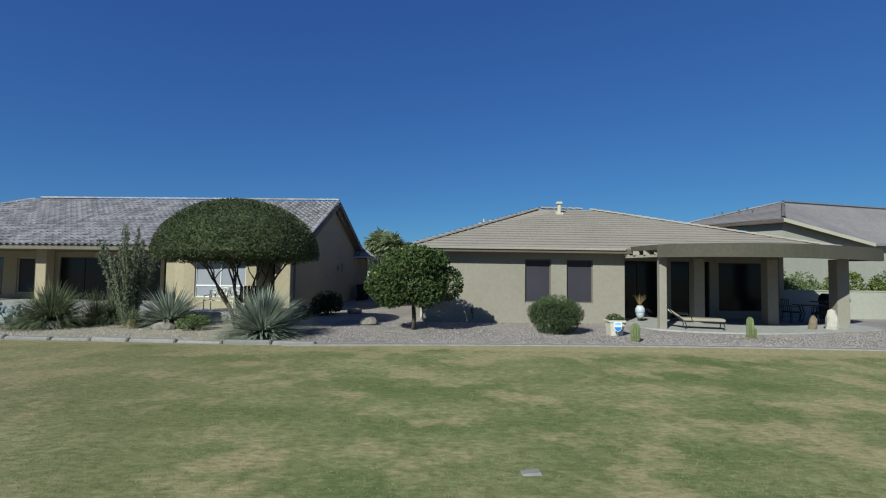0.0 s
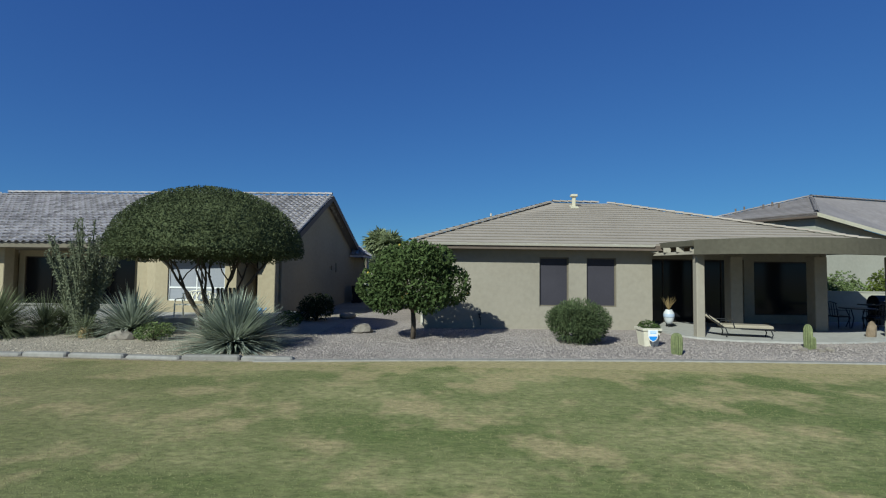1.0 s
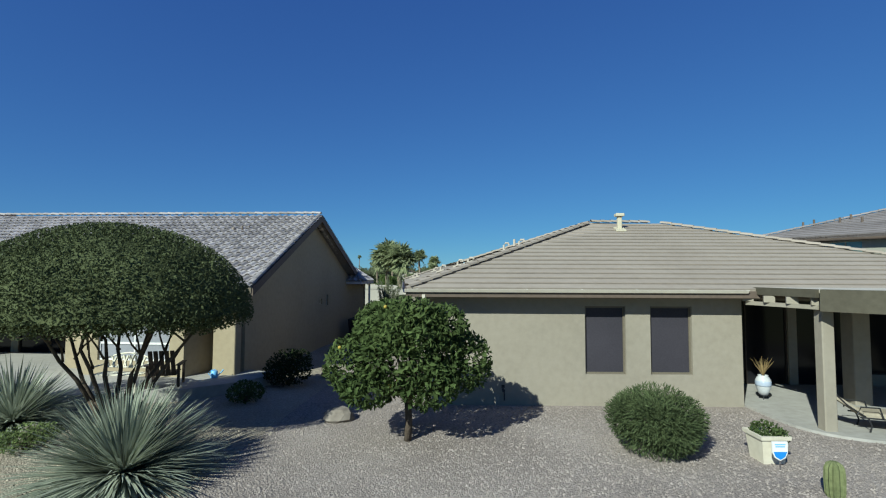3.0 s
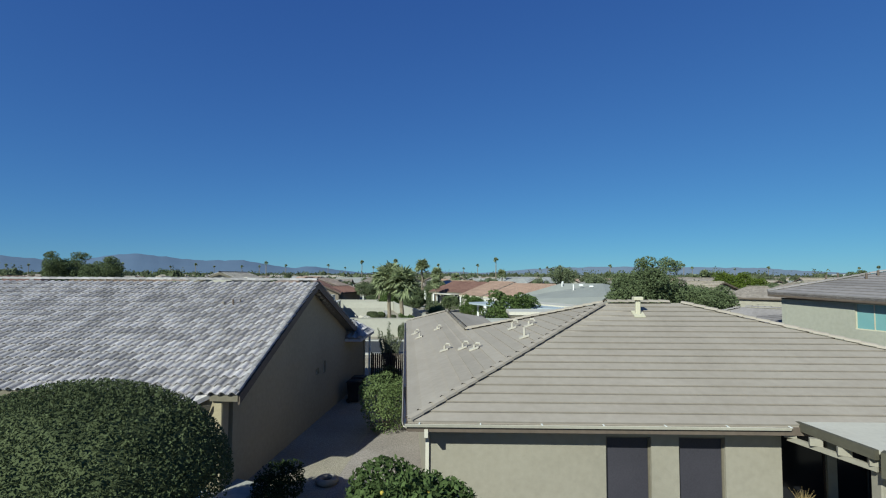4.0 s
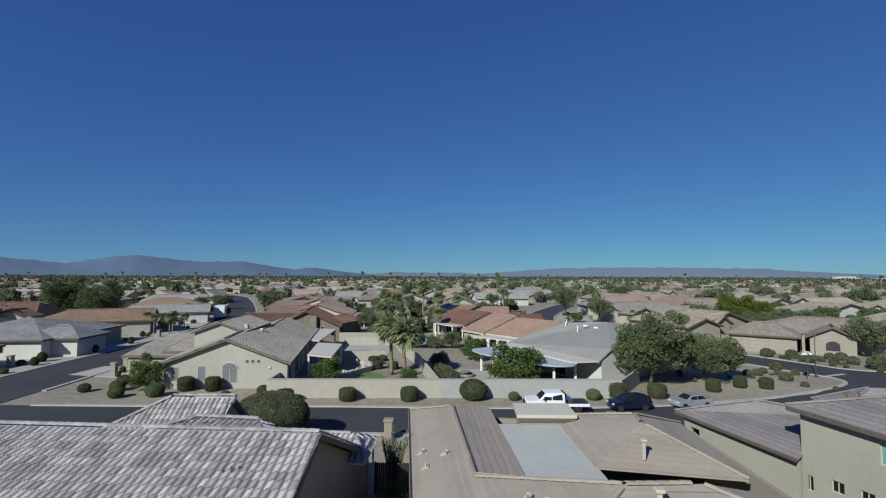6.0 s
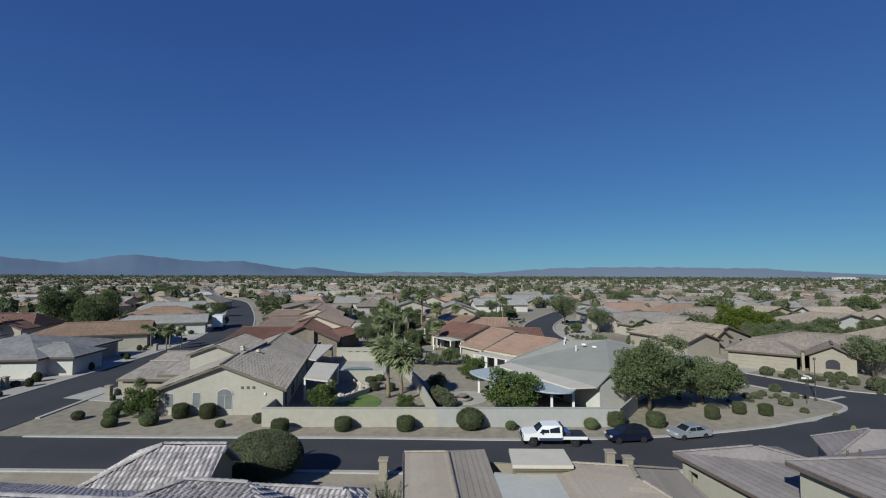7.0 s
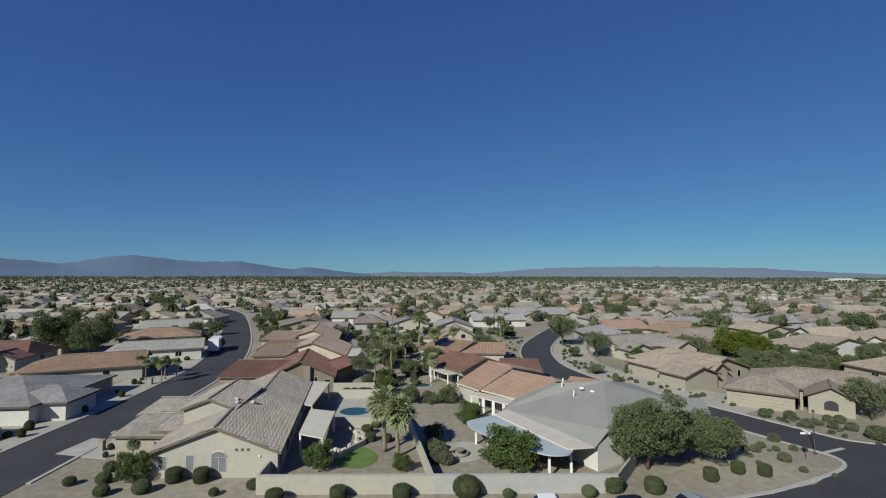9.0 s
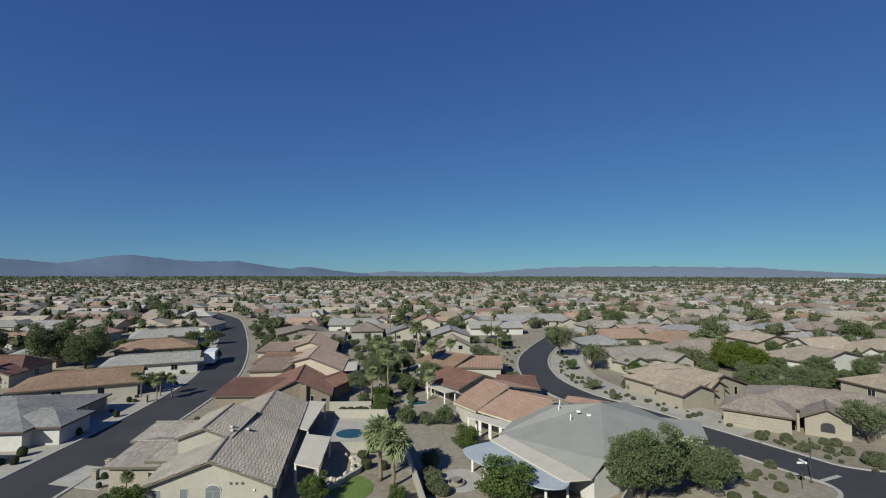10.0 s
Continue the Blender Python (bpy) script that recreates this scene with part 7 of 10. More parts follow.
tract_house("cream house with grey tan tile roof and two front gables", (42.5, 141), 22, 18, 13, "grey_tan", "cream", "x", 0, 0, 2.75, 4.9, windows=[("s", 0, 0.8, 1.4, 1.3)],
            extra=[(-9.5, -3.0, -10.5, -5.5, 2.7, 4.2, "y", 0, 0), (3.0, 9.5, -12.0, -5.5, 2.7, 4.5, "y", 0, 0)], group="houses of the neighbourhood")


def grey_roofed_house():
    """The sage-grey house at the bend, turned on its lot, with a blue-grey patio cover."""
    ob = thing("sage_roof_house", "pale house with sage grey roof and blue-grey patio cover", "house", group="houses across the street")
    ze = 2.75
    E1, E2, T1, T2 = (12.6, 60.9, ze), (3.6, 74.6, ze), (12.6, 81.2, 4.95), (19.4, 83.0, 4.95)
    R1, R2, E3 = (16.6, 63.6, ze), (30.2, 78.4, ze), (9.8, 90.5, ze)
    G0 = (14.8, 63.6, 3.75)
    roof = shell(((E2, E1, G0, T2, T1), (G0, R1, R2, T2), (R2, (26, 92, ze), T2), ((26, 92, ze), E3, T1, T2), (E3, E2, T1)), 0.18)
    part("roof", roof, ROOFS["sage"], ob)
    w = Geo()
    w.prism([(13.0, 61.5), (16.3, 64.0), (29.4, 78.3), (25.6, 91.3), (10.2, 89.8), (4.3, 74.6)], 0, ze - 0.14)
    w.add([(13.0, 61.5, ze - 0.14), (16.3, 64.0, ze - 0.14), (14.75, 62.85, 3.6)], [(0, 1, 2)])
    part("wall", w, WALLS["white"], ob)
    window(ob, pose(5.3, 73.0, 0.4, 0, 0, -56.5), 2.2, 2.0, WALLS["white"], M["glass"], bars=1)
    window(ob, pose(8.6, 68.0, 0.2, 0, 0, -56.5), 2.4, 2.1, WALLS["white"], M["glass"], bars=1)
    cover_mat = surface("blue_grey_patio_roof", (0.33, 0.37, 0.40), (0.44, 0.48, 0.51), fine=3, broad=0.3, rough=0.7, bump=0)
    cp = smooth_line([(3.2, 72.6), (-0.4, 70.0), (-1.1, 68.3), (0.6, 65.0), (4.0, 61.6), (7.0, 58.9), (9.4, 59.0), (10.2, 60.3)], 4)
    pc = part("patio_cover", Geo().prism(cp, 2.5, 2.66), cover_mat, ob, "blue-grey curved flat patio cover")
    part("fascia", Geo().slab([(2.4, 72.2, 2.80), (9.6, 60.2, 2.80), (12.5, 60.9, 2.80), (5.0, 75.0, 2.86)], 0.14), M["gutter"], ob, "broad pale flat roof band above the patio cover")
    for x, y in ((0.0, 68.8), (1.4, 65.6), (4.4, 62.4), (7.6, 59.8), (10.0, 60.6)):
        part("post", Geo().box(x - 0.12, x + 0.12, y - 0.12, y + 0.12, 0, 2.5), M["white"], pc)
    vents_on(ob, [(15.2, 79.0, 4.75), (16.4, 77.8, 4.6)])
    for x, y, z in ((13.3, 83.0, 4.8), (12.7, 80.4, 4.7), (13.7, 77.0, 4.4)):
        part("roof_vent", Geo().tube([(x, y, z - 0.4), (x, y, z + 0.5)], [0.09, 0.09], 8), M["white"], ob)
    wing = [(22.0, 77.0), (31.0, 74.5), (33.5, 82.0), (24.5, 85.0)]
    part("garage_roof", Geo().slab([(*p, 2.8) for p in wing], 0.2), ROOFS["sage"], ob)
    part("garage_wall", Geo().prism([(22.5, 77.3), (30.6, 75.0), (32.9, 81.7), (24.8, 84.5)], 0, 2.6), WALLS["white"], ob)


grey_roofed_house()

# garden walls of the first row
for a, b, paint, label in (((-21.0, 53.75), (-4.1, 55.11), "cream", "cream stucco perimeter wall along the street"), ((-4.1, 55.11), (13.7, 56.55), "grey", "pale grey stucco perimeter wall along the street")):
    gw = Geo()
    wall_run(gw, a, b, 0, 1.78, 0.2)
    pw = tagged(part("perimeter_wall", gw, WALLS[paint]), label, "wall")
    cg = Geo()
    wall_run(cg, (a[0], a[1] - 0.04), (b[0], b[1] - 0.04), 1.784, 1.84, 0.28)
    part("wall_cap", cg, WALLS[paint], pw)
for pts, h in (([(-4.0, 55.4), (-6.7, 65.7), (-8.3, 71.6), (-13.2, 85.0), (-19.8, 111)], 1.55), ([(-20.4, 73.6), (-13.2, 74.3)], 1.45), ([(-23.2, 88.9), (-14.6, 89.5)], 1.5), ([(-25.4, 93.2), (-18.0, 94.0)], 1.6), ([(13.7, 56.6), (17.5, 63.0)], 1.7), ([(-20.9, 53.9), (-21.3, 57.6)], 1.7)):
    gq = Geo()
    for a, b in zip(pts, pts[1:]):
        wall_run(gq, a, b, 0, h, 0.2)
    tagged(part("yard_wall", gq, WALLS["cream"]), "cream stucco wall between back yards", "wall")
gl2 = Geo().prism([(-14.0 + 2.7 * math.cos(a) - 0.6 * math.sin(a), 63.7 + 3.3 * math.sin(a)) for a in np.linspace(0, 2 * math.pi, 24)[:-1]], 0.0, 0.035)
setting("back_lawn", gl2, M["green_lawn"], "small green lawn behind the gabled house", "lawn")
for i, (x, y, rx, ry) in enumerate(((-18.5, 81.6, 2.3, 2.1), (-10.4, 99.6, 2.0, 1.5), (-5.8, 122, 3.0, 1.8))):
    rim = [(x + rx * math.cos(a), y + ry * math.sin(a)) for a in np.linspace(0, 2 * math.pi, 20)[:-1]]
    pl = thing("swimming_pool", "small kidney-shaped pool with pale rim in a back yard", "pool", group="back yard pools")
    part("rim", Geo().prism([(x + (px - x) * 1.18, y + (py - y) * 1.25) for px, py in rim], 0, 0.05), M["concrete"], pl)
    part("water", Geo().prism(rim, 0.0, 0.06), M["pool"], pl)
pk = [(-20.6, 74.4), (-13.6, 75.0), (-14.8, 89.2), (-23.0, 88.7)]
setting("back_patio", Geo().prism(pk, 0, 0.04), M["concrete"], "pale concrete pool deck", "patio")
setting("round_patio", Geo().prism([(-1.4 + 2.6 * math.cos(a), 66.4 + 3.2 * math.sin(a)) for a in np.linspace(0, 6.283, 20)[:-1]], 0, 0.05), M["concrete"], "pale round paved patio", "patio")
ft = thing("fountain", "low round stone fountain on the round patio", "fountain", pose(-1.9, 65.3, 0.05))
part("basin", Geo().tube([(0.95 * math.cos(a), 0.95 * math.sin(a), 0.16) for a in np.linspace(0, 6.2832, 25)], [0.17] * 25, 8), M["rock"], ft)
part("bowl", Geo().tube([(0, 0, 0), (0, 0, 0.35), (0, 0, 0.45), (0, 0, 0.6)], [0.3, 0.18, 0.55, 0.6], 14), M["rock"], ft)
rk = thing("rockery", "low curved grey stone wall with pale boulders beside the lawn", "rockery")
cw = smooth_line([(-16.6, 62.6), (-15.6, 63.4), (-14.9, 65.4), (-13.9, 67.6), (-14.1, 69.6), (-15.4, 71.6)], 5)
part("wall", kerb(cw, 0.35, 0.0, 0.62), M["concrete"], rk)
rr9 = random.Random(61)
for i in range(22):
    x, y = cw[rr9.randrange(4, len(cw))]
    bo = rock_geo(rr9, rr9.uniform(0.2, 0.5), rr9.uniform(0.2, 0.4), rr9.uniform(0.2, 0.42))
    part("boulder", bo, M["pale_rock"], rk).matrix_basis = pose(x - rr9.uniform(0.3, 1.7), y + rr9.uniform(-0.4, 0.9), 0.2, 0, 0, rr9.uniform(0, 360))
for name, poly in (("driveway_a", [(-49, 62), (-42, 61), (-42, 66.5), (-49, 67.5)]), ("driveway_b", [(-58, 84), (-64, 87), (-66, 82), (-58, 79)]), ("driveway_c", [(-65.5, 118), (-71, 121), (-73, 116), (-65, 112)]), ("driveway_d", [(5.0, 40.0), (9.5, 40.0), (10.0, 46.0), (5.2, 46.0)]), ("driveway_e", [(-21.5, 40.4), (-16.8, 40.6), (-17.0, 43.8), (-22.0, 43.4)]), ("driveway_f", [(34.5, 98), (38.0, 92.0), (41.0, 94), (38.0, 101)])):
    setting(name, Geo().prism(poly if name != "driveway_c" else poly, 0, 0.055), M["concrete"], "pale concrete driveway", "driveway")


# ---------------------------------------------------------------- vehicles
def wheel_part(ob, x, y, r, wd=0.24):
    side = -1 if y < 0 else 1
    ty = Geo().loft([[(x + rr * math.cos(2 * math.pi * k / 18), y + yy, r + rr * math.sin(2 * math.pi * k / 18)) for k in range(18)] for rr, yy in ((r * 0.62, -wd / 2), (r * 0.93, -wd / 2), (r, -wd / 2 + 0.04), (r, wd / 2 - 0.04), (r * 0.93, wd / 2), (r * 0.62, wd / 2))])
    wh = part("wheel", ty, M["rubber"], ob)
    rim = Geo().loft([[(x + rr * math.cos(2 * math.pi * k / 14), y + side * yy, r + rr * math.sin(2 * math.pi * k / 14)) for k in range(14)] for rr, yy in ((r * 0.62, wd / 2 - 0.02), (r * 0.5, wd / 2 - 0.05), (r * 0.15, wd / 2 + 0.01))])
    part("rim", rim, M["chrome"], wh)


def car_body(profile, width, belt, tuck=0.12, bow=0.05):
    """A body lofted across the car from a side profile (x, z), drawn in above the belt line."""
    rings = []
    for t in (-1, -0.94, -0.75, 0, 0.75, 0.94, 1):
        ring = []
        for x, z in profile:
            y = t * width / 2
            if z > belt:
                y *= 1 - tuck * min(1, (z - belt) / 0.55) * 1.3
            sh = 1 - bow * (abs(t) ** 3)
            zz = z if abs(t) < 0.97 else (z * 0.97 + belt * 0.03)
            ring.append((x * (sh if abs(x) > 1.2 else 1), y, zz))
        rings.append(ring)
    return Geo().loft(rings)


def glass_band(ob, pts, width, belt, tuck=0.12, off=0.012):
    """Side glass on both flanks from a list of (x, z) outlines."""
    for s in (-1, 1):
        for outline in pts:
            vs = []
            for k in (off, -0.03):
                for x, z in outline:
                    y = (width / 2) * (1 - tuck * min(1, max(0, z - belt) / 0.55) * 1.3) + k
                    vs.append((x, s * y, z))
            n = len(outline)
            f = [tuple(range(n)), tuple(reversed(range(n, 2 * n)))] + [(i, (i + 1) % n, n + (i + 1) % n, n + i) for i in range(n)]
            part("side_window", Geo().add(vs, f), M["glass"], ob)


def cross_glass(ob, x0, z0, x1, z1, w0, w1, name="windscreen"):
    t = Vector((z1 - z0, 0, -(x1 - x0))).normalized() * 0.012
    if t.z < 0:
        t = -t
    a = [Vector((x0, -w0, z0)), Vector((x0, w0, z0)), Vector((x1, w1, z1)), Vector((x1, -w1, z1))]
    part(name, Geo().add([p + t for p in a] + [p - t for p in a], [(0, 1, 2, 3), (7, 6, 5, 4), (0, 4, 5, 1), (1, 5, 6, 2), (2, 6, 7, 3), (3, 7, 4, 0)]), M["glass"], ob)


M["navy_trim"] = glossy("navy_trim_paint", (0.04, 0.05, 0.09), 0.3)


def pickup(at, rot):
    ob = thing("pickup_truck", "white crew-cab pickup with flat bed parked at the kerb", "truck", pose(*at, 0, 0, rot) @ Matrix.Scale(0.9, 4))
    white = glossy("white_car_paint", (0.72, 0.72, 0.72), 0.25)
    prof = [(-3.05, 0.55), (-3.05, 1.0), (-2.95, 1.22), (-1.75, 1.32), (-1.1, 1.92), (0.55, 1.95), (0.72, 1.85), (0.75, 0.62), (-1.55, 0.55), (-1.75, 0.9), (-2.45, 0.9), (-2.62, 0.55)]
    part("body", car_body(prof, 2.0, 1.25), white, ob)
    glass_band(ob, [[(-1.45, 1.3), (-0.55, 1.32), (-0.55, 1.82), (-1.0, 1.82)], [(-0.45, 1.32), (0.5, 1.32), (0.48, 1.82), (-0.45, 1.82)]], 2.0, 1.25)
    cross_glass(ob, -1.7, 1.36, -1.13, 1.88, 0.82, 0.72)
    for y in (-1.012, 0.992):
        part("rocker_panel", Geo().box(-1.5, 0.72, y, y + 0.02, 0.58, 0.84), M["navy_trim"], ob, "dark blue lower body trim")
    bed = Geo().bevel_box(0.8, 3.1, -1.02, 1.02, 0.86, 1.0, 0.03)
    part("flat_bed", bed, M["black_metal"], ob, "dark flat bed with rack")
    for y in (-1.05, 1.0):
        part("bed_side", Geo().box(0.8, 3.1, y, y + 0.05, 0.7, 0.98), white, ob)
    part("headache_rack", Geo().box(0.82, 0.9, -0.95, 0.95, 1.0, 1.85), M["black_metal"], ob)
    part("toolbox", Geo().bevel_box(1.0, 1.6, -0.9, 0.9, 1.0, 1.3, 0.04), M["chrome"], ob)
    part("chassis", Geo().box(-2.6, 3.0, -0.6, 0.6, 0.42, 0.75), M["black_metal"], ob)
    part("bumper", Geo().bevel_box(-3.2, -3.02, -0.98, 0.98, 0.5, 0.82, 0.04), M["chrome"], ob)
    part("grille", Geo().box(-3.075, -3.03, -0.6, 0.6, 0.85, 1.15), M["black_metal"], ob)
    for s in (-0.82, 0.82):
        part("headlight", Geo().bevel_box(-3.08, -2.98, s - 0.16, s + 0.16, 0.92, 1.16, 0.02), M["pot_white"], ob)
        part("mirror", Geo().bevel_box(-1.3, -1.18, s * 1.36 - 0.1, s * 1.36 + 0.1, 1.3, 1.6, 0.02), M["black_metal"], ob)
    for x in (-2.1, 1.95):
        for y in (-0.88, 0.88):
            wheel_part(ob, x, y, 0.42, 0.28)


def passenger_car(name, label, at, rot, paint, prof, length, width, belt, windows, screen, rear, wheels, r=0.33):
    ob = thing(name, label, "car", pose(*at, 0, 0, rot) @ Matrix.Scale(0.81, 4))
    part("body", car_body(prof, width, belt), paint, ob)
    glass_band(ob, windows, width, belt)
    cross_glass(ob, *screen)
    cross_glass(ob, *rear, name="rear_window")
    f = prof[0][0]
    b = max(p[0] for p in prof)
    for s in (-1, 1):
        part("headlight", Geo().bevel_box(f - 0.02, f + 0.25, s * width * 0.36 - 0.16, s * width * 0.36 + 0.16, belt - 0.3, belt - 0.14, 0.02), M["pot_white"], ob)
        part("tail_light", Geo().bevel_box(b - 0.15, b + 0.02, s * width * 0.36 - 0.16, s * width * 0.36 + 0.16, belt - 0.25, belt - 0.05, 0.02), glossy("red_lens", (0.35, 0.02, 0.02), 0.2), ob)
        part("mirror", Geo().bevel_box(windows[0][0][0] + 0.1, windows[0][0][0] + 0.25, s * (width / 2 + 0.08) - 0.07, s * (width / 2 + 0.08) + 0.07, belt + 0.02, belt + 0.17, 0.02), paint, ob)
    part("underbody", Geo().box(f + 0.4, b - 0.4, -width * 0.4, width * 0.4, 0.2, 0.45), M["black_metal"], ob)
    for x in wheels:
        for y in (-width / 2 + 0.1, width / 2 - 0.1):
            wheel_part(ob, x, y, r, 0.22)


pickup((6.35, 51.35, 0.03), 4)
passenger_car("suv", "dark navy blue SUV parked at the kerb", (13.1, 52.5, 0.03), 12, glossy("navy_car_paint", (0.008, 0.010, 0.025), 0.15),
              [(-2.3, 0.35), (-2.32, 0.75), (-2.1, 0.98), (-1.15, 1.08), (-0.4, 1.62), (1.4, 1.66), (2.05, 1.5), (2.3, 1.05), (2.32, 0.45), (1.85, 0.3), (1.7, 0.6), (1.15, 0.6), (1.0, 0.3), (-1.0, 0.3), (-1.15, 0.6), (-1.75, 0.6), (-1.9, 0.3)], 4.6, 1.86, 1.02,
              [[(-0.95, 1.08), (0.1, 1.08), (0.1, 1.52), (-0.4, 1.52)], [(0.18, 1.08), (1.15, 1.08), (1.15, 1.53), (0.18, 1.53)], [(1.23, 1.1), (1.95, 1.15), (1.75, 1.48), (1.23, 1.52)]],
              (-1.12, 1.12, -0.42, 1.6, 0.78, 0.66), (2.26, 1.12, 2.04, 1.5, 0.72, 0.64), (-1.45, 1.42), 0.36)
passenger_car("sedan", "silver sedan parked at the kerb", (19.1, 54.0, 0.03), 17, glossy("silver_car_paint", (0.36, 0.38, 0.41), 0.25, 0.5, 0.4),
              [(-2.35, 0.3), (-2.38, 0.6), (-2.2, 0.8), (-1.15, 0.92), (-0.45, 1.38), (0.85, 1.42), (1.6, 1.02), (2.3, 0.98), (2.38, 0.55), (2.3, 0.32), (1.85, 0.26), (1.7, 0.52), (1.15, 0.52), (1.0, 0.26), (-1.0, 0.26), (-1.15, 0.52), (-1.75, 0.52), (-1.9, 0.26)], 4.75, 1.8, 0.9,
              [[(-0.95, 0.95), (0.15, 0.95), (0.15, 1.3), (-0.42, 1.3)], [(0.22, 0.95), (1.35, 0.97), (0.85, 1.32), (0.22, 1.32)]],
              (-1.12, 0.95, -0.46, 1.36, 0.74, 0.62), (1.58, 1.05, 0.88, 1.4, 0.72, 0.62), (-1.45, 1.42), 0.32)


def delivery_van(at, rot):
    ob = thing("motorhome", "white boxy motorhome parked along the street", "van", pose(*at, 0, 0, rot) @ Matrix.Diagonal((1.1, 1.1, 1.2, 1)))
    white = glossy("white_van_paint", (0.7, 0.7, 0.7), 0.35)
    part("body", Geo().loft([[(x, y * k, z) for x, z in ((-3.8, 0.5), (-3.8, 1.5), (-3.5, 2.9), (3.7, 3.0), (3.8, 0.5))] for y, k in ((-1.2, 1), (1.2, 1))]), white, ob)
    part("stripe", Geo().box(-3.7, 3.75, -1.215, 1.215, 1.0, 1.25), M["light_blue"], ob)
    part("windscreen", Geo().slab([(-3.83, -1.05, 1.55), (-3.83, 1.05, 1.55), (-3.57, 1.05, 2.6), (-3.57, -1.05, 2.6)], 0.02), M["glass"], ob)
    for x in (-2.4, -0.5, 1.6):
        for s in (-1, 1):
            part("side_window", Geo().box(x - 0.5, x + 0.5, s * 1.2 - 0.015, s * 1.2 + 0.015, 1.6, 2.3), M["glass"], ob)
    for x in (-2.5, 2.3):
        for y in (-1.05, 1.05):
            wheel_part(ob, x, y, 0.42, 0.26)


delivery_van((-71.0, 135.5, 0.03), -68)


# ---------------------------------------------------------------- trees and shrubs of the neighbourhood
def tree_kind(seed, lobes, n, size, mat, trunk_h, trunk_r, slim=0.6, shell=0.6):
    """Meshes of one kind of tree, 1 m units as given: (trunk, crown)."""
    rng = np.random.default_rng(seed)
    g7 = Geo()
    g7.tube(bent((0, 0, 0), (0.1, 0.05, trunk_h), 0.06, seed, 4), list(np.linspace(trunk_r, trunk_r * 0.75, 5)), 8)
    for i, (c, r) in enumerate(lobes[:6]):
        g7.tube(bent((0.1, 0.05, trunk_h * 0.9), (c[0] * 0.8, c[1] * 0.8, c[2]), 0.15, seed + i, 4), list(np.linspace(trunk_r * 0.6, trunk_r * 0.15, 5)), 6)
    p, d = crown_points(rng, n, lobes, shell)
    return g7.mesh("trunk", M["bark"], True), leaves("crown", p, size, M[mat], rng, d * 0.4, slim)


def lumpy(seed, w, z0, z1, k=9):
    """Lobes of an irregular crown, w wide, from z0 to z1."""
    rnd = random.Random(seed)
    h = z1 - z0
    lobes = [((0, 0, z0 + h * 0.5), (w * 0.33, w * 0.33, h * 0.42))]
    for i in range(k):
        a = i * 2.4 + rnd.uniform(-0.4, 0.4)
        r = w * rnd.uniform(0.2, 0.34)
        s = rnd.uniform(0.15, 0.24)
        lobes.append(((r * math.cos(a), r * math.sin(a), z0 + h * rnd.uniform(0.3, 0.8)), (w * s, w * s, h * rnd.uniform(0.2, 0.32))))
    return lobes


def clumpy(seed, w, z0, z1, k=10, m=6):
    """A crown of lobes that each carry clumps of foliage on their skins."""
    rnd = random.Random(seed + 500)
    lobes = lumpy(seed, w * 0.9, z0, z1, k)
    out = list(lobes)
    for (c, r) in lobes:
        for i in range(m):
            a, e = rnd.uniform(0, 6.28), rnd.uniform(-0.5, 1.3)
            q = (c[0] + r[0] * math.cos(a) * math.cos(e), c[1] + r[1] * math.sin(a) * math.cos(e), max(z0 + 0.3, c[2] + r[2] * math.sin(e)))
            s = w * rnd.uniform(0.045, 0.1)
            out.append((q, (s * 1.15, s * 1.15, s * 0.8)))
    return out


def plant_tree(kind, label, x, y, scale=1.0, rot=0.0, name="tree", group="neighbourhood trees", category="tree", squash=1.0):
    ob = thing(name, label, category, pose(x, y, 0, 0, 0, rot), group)
    for nm, me in zip(("trunk", "crown"), kind):
        c = new(nm, me)
        c.parent = ob
        c.scale = (scale, scale, scale * squash)
    return ob


M["leaf_tree"] = leafy("broad_tree_leaves", (0.09, 0.114, 0.054), (0.19, 0.226, 0.112), 0.22)
M["leaf_palo"] = leafy("palo_verde_leaves", (0.115, 0.14, 0.075), (0.215, 0.24, 0.135))
M["leaf_lime"] = leafy("lime_green_leaves", (0.078, 0.112, 0.02), (0.165, 0.205, 0.04))
M["leaf_bush"] = leafy("bright_bush_leaves", (0.07, 0.108, 0.032), (0.155, 0.205, 0.07), 0.22)
BIG_A = tree_kind(71, clumpy(71, 9.4, 0.7, 7.7, 13, 7), 34000, 0.21, "leaf_tree", 2.2, 0.22)
BIG_B = tree_kind(72, clumpy(72, 9.4, 0.6, 5.8, 13, 7), 30000, 0.21, "leaf_tree", 1.6, 0.2)
MID_A = tree_kind(73, clumpy(73, 5.8, 0.5, 4.2, 9, 6), 11000, 0.2, "leaf_tree", 1.2, 0.13)
MID_B = tree_kind(74, clumpy(74, 6.0, 0.9, 5.2, 9, 6), 9000, 0.19, "leaf_palo", 1.6, 0.13, shell=0.4)
LIME = tree_kind(75, clumpy(75, 9.0, 0.6, 6.0, 12, 6), 14000, 0.27, "leaf_lime", 1.5, 0.18)
SMALL = tree_kind(76, clumpy(76, 3.6, 0.3, 3.0, 7, 5), 5200, 0.17, "leaf_tree", 0.8, 0.09)
BUSH = tree_kind(77, clumpy(77, 4.0, 0.05, 2.8, 10, 6), 9000, 0.15, "leaf_bush", 0.5, 0.07)
DARK_BUSH = tree_kind(78, clumpy(78, 4.0, 0.05, 2.6, 10, 6), 8000, 0.16, "leaf_tree", 0.5, 0.07)
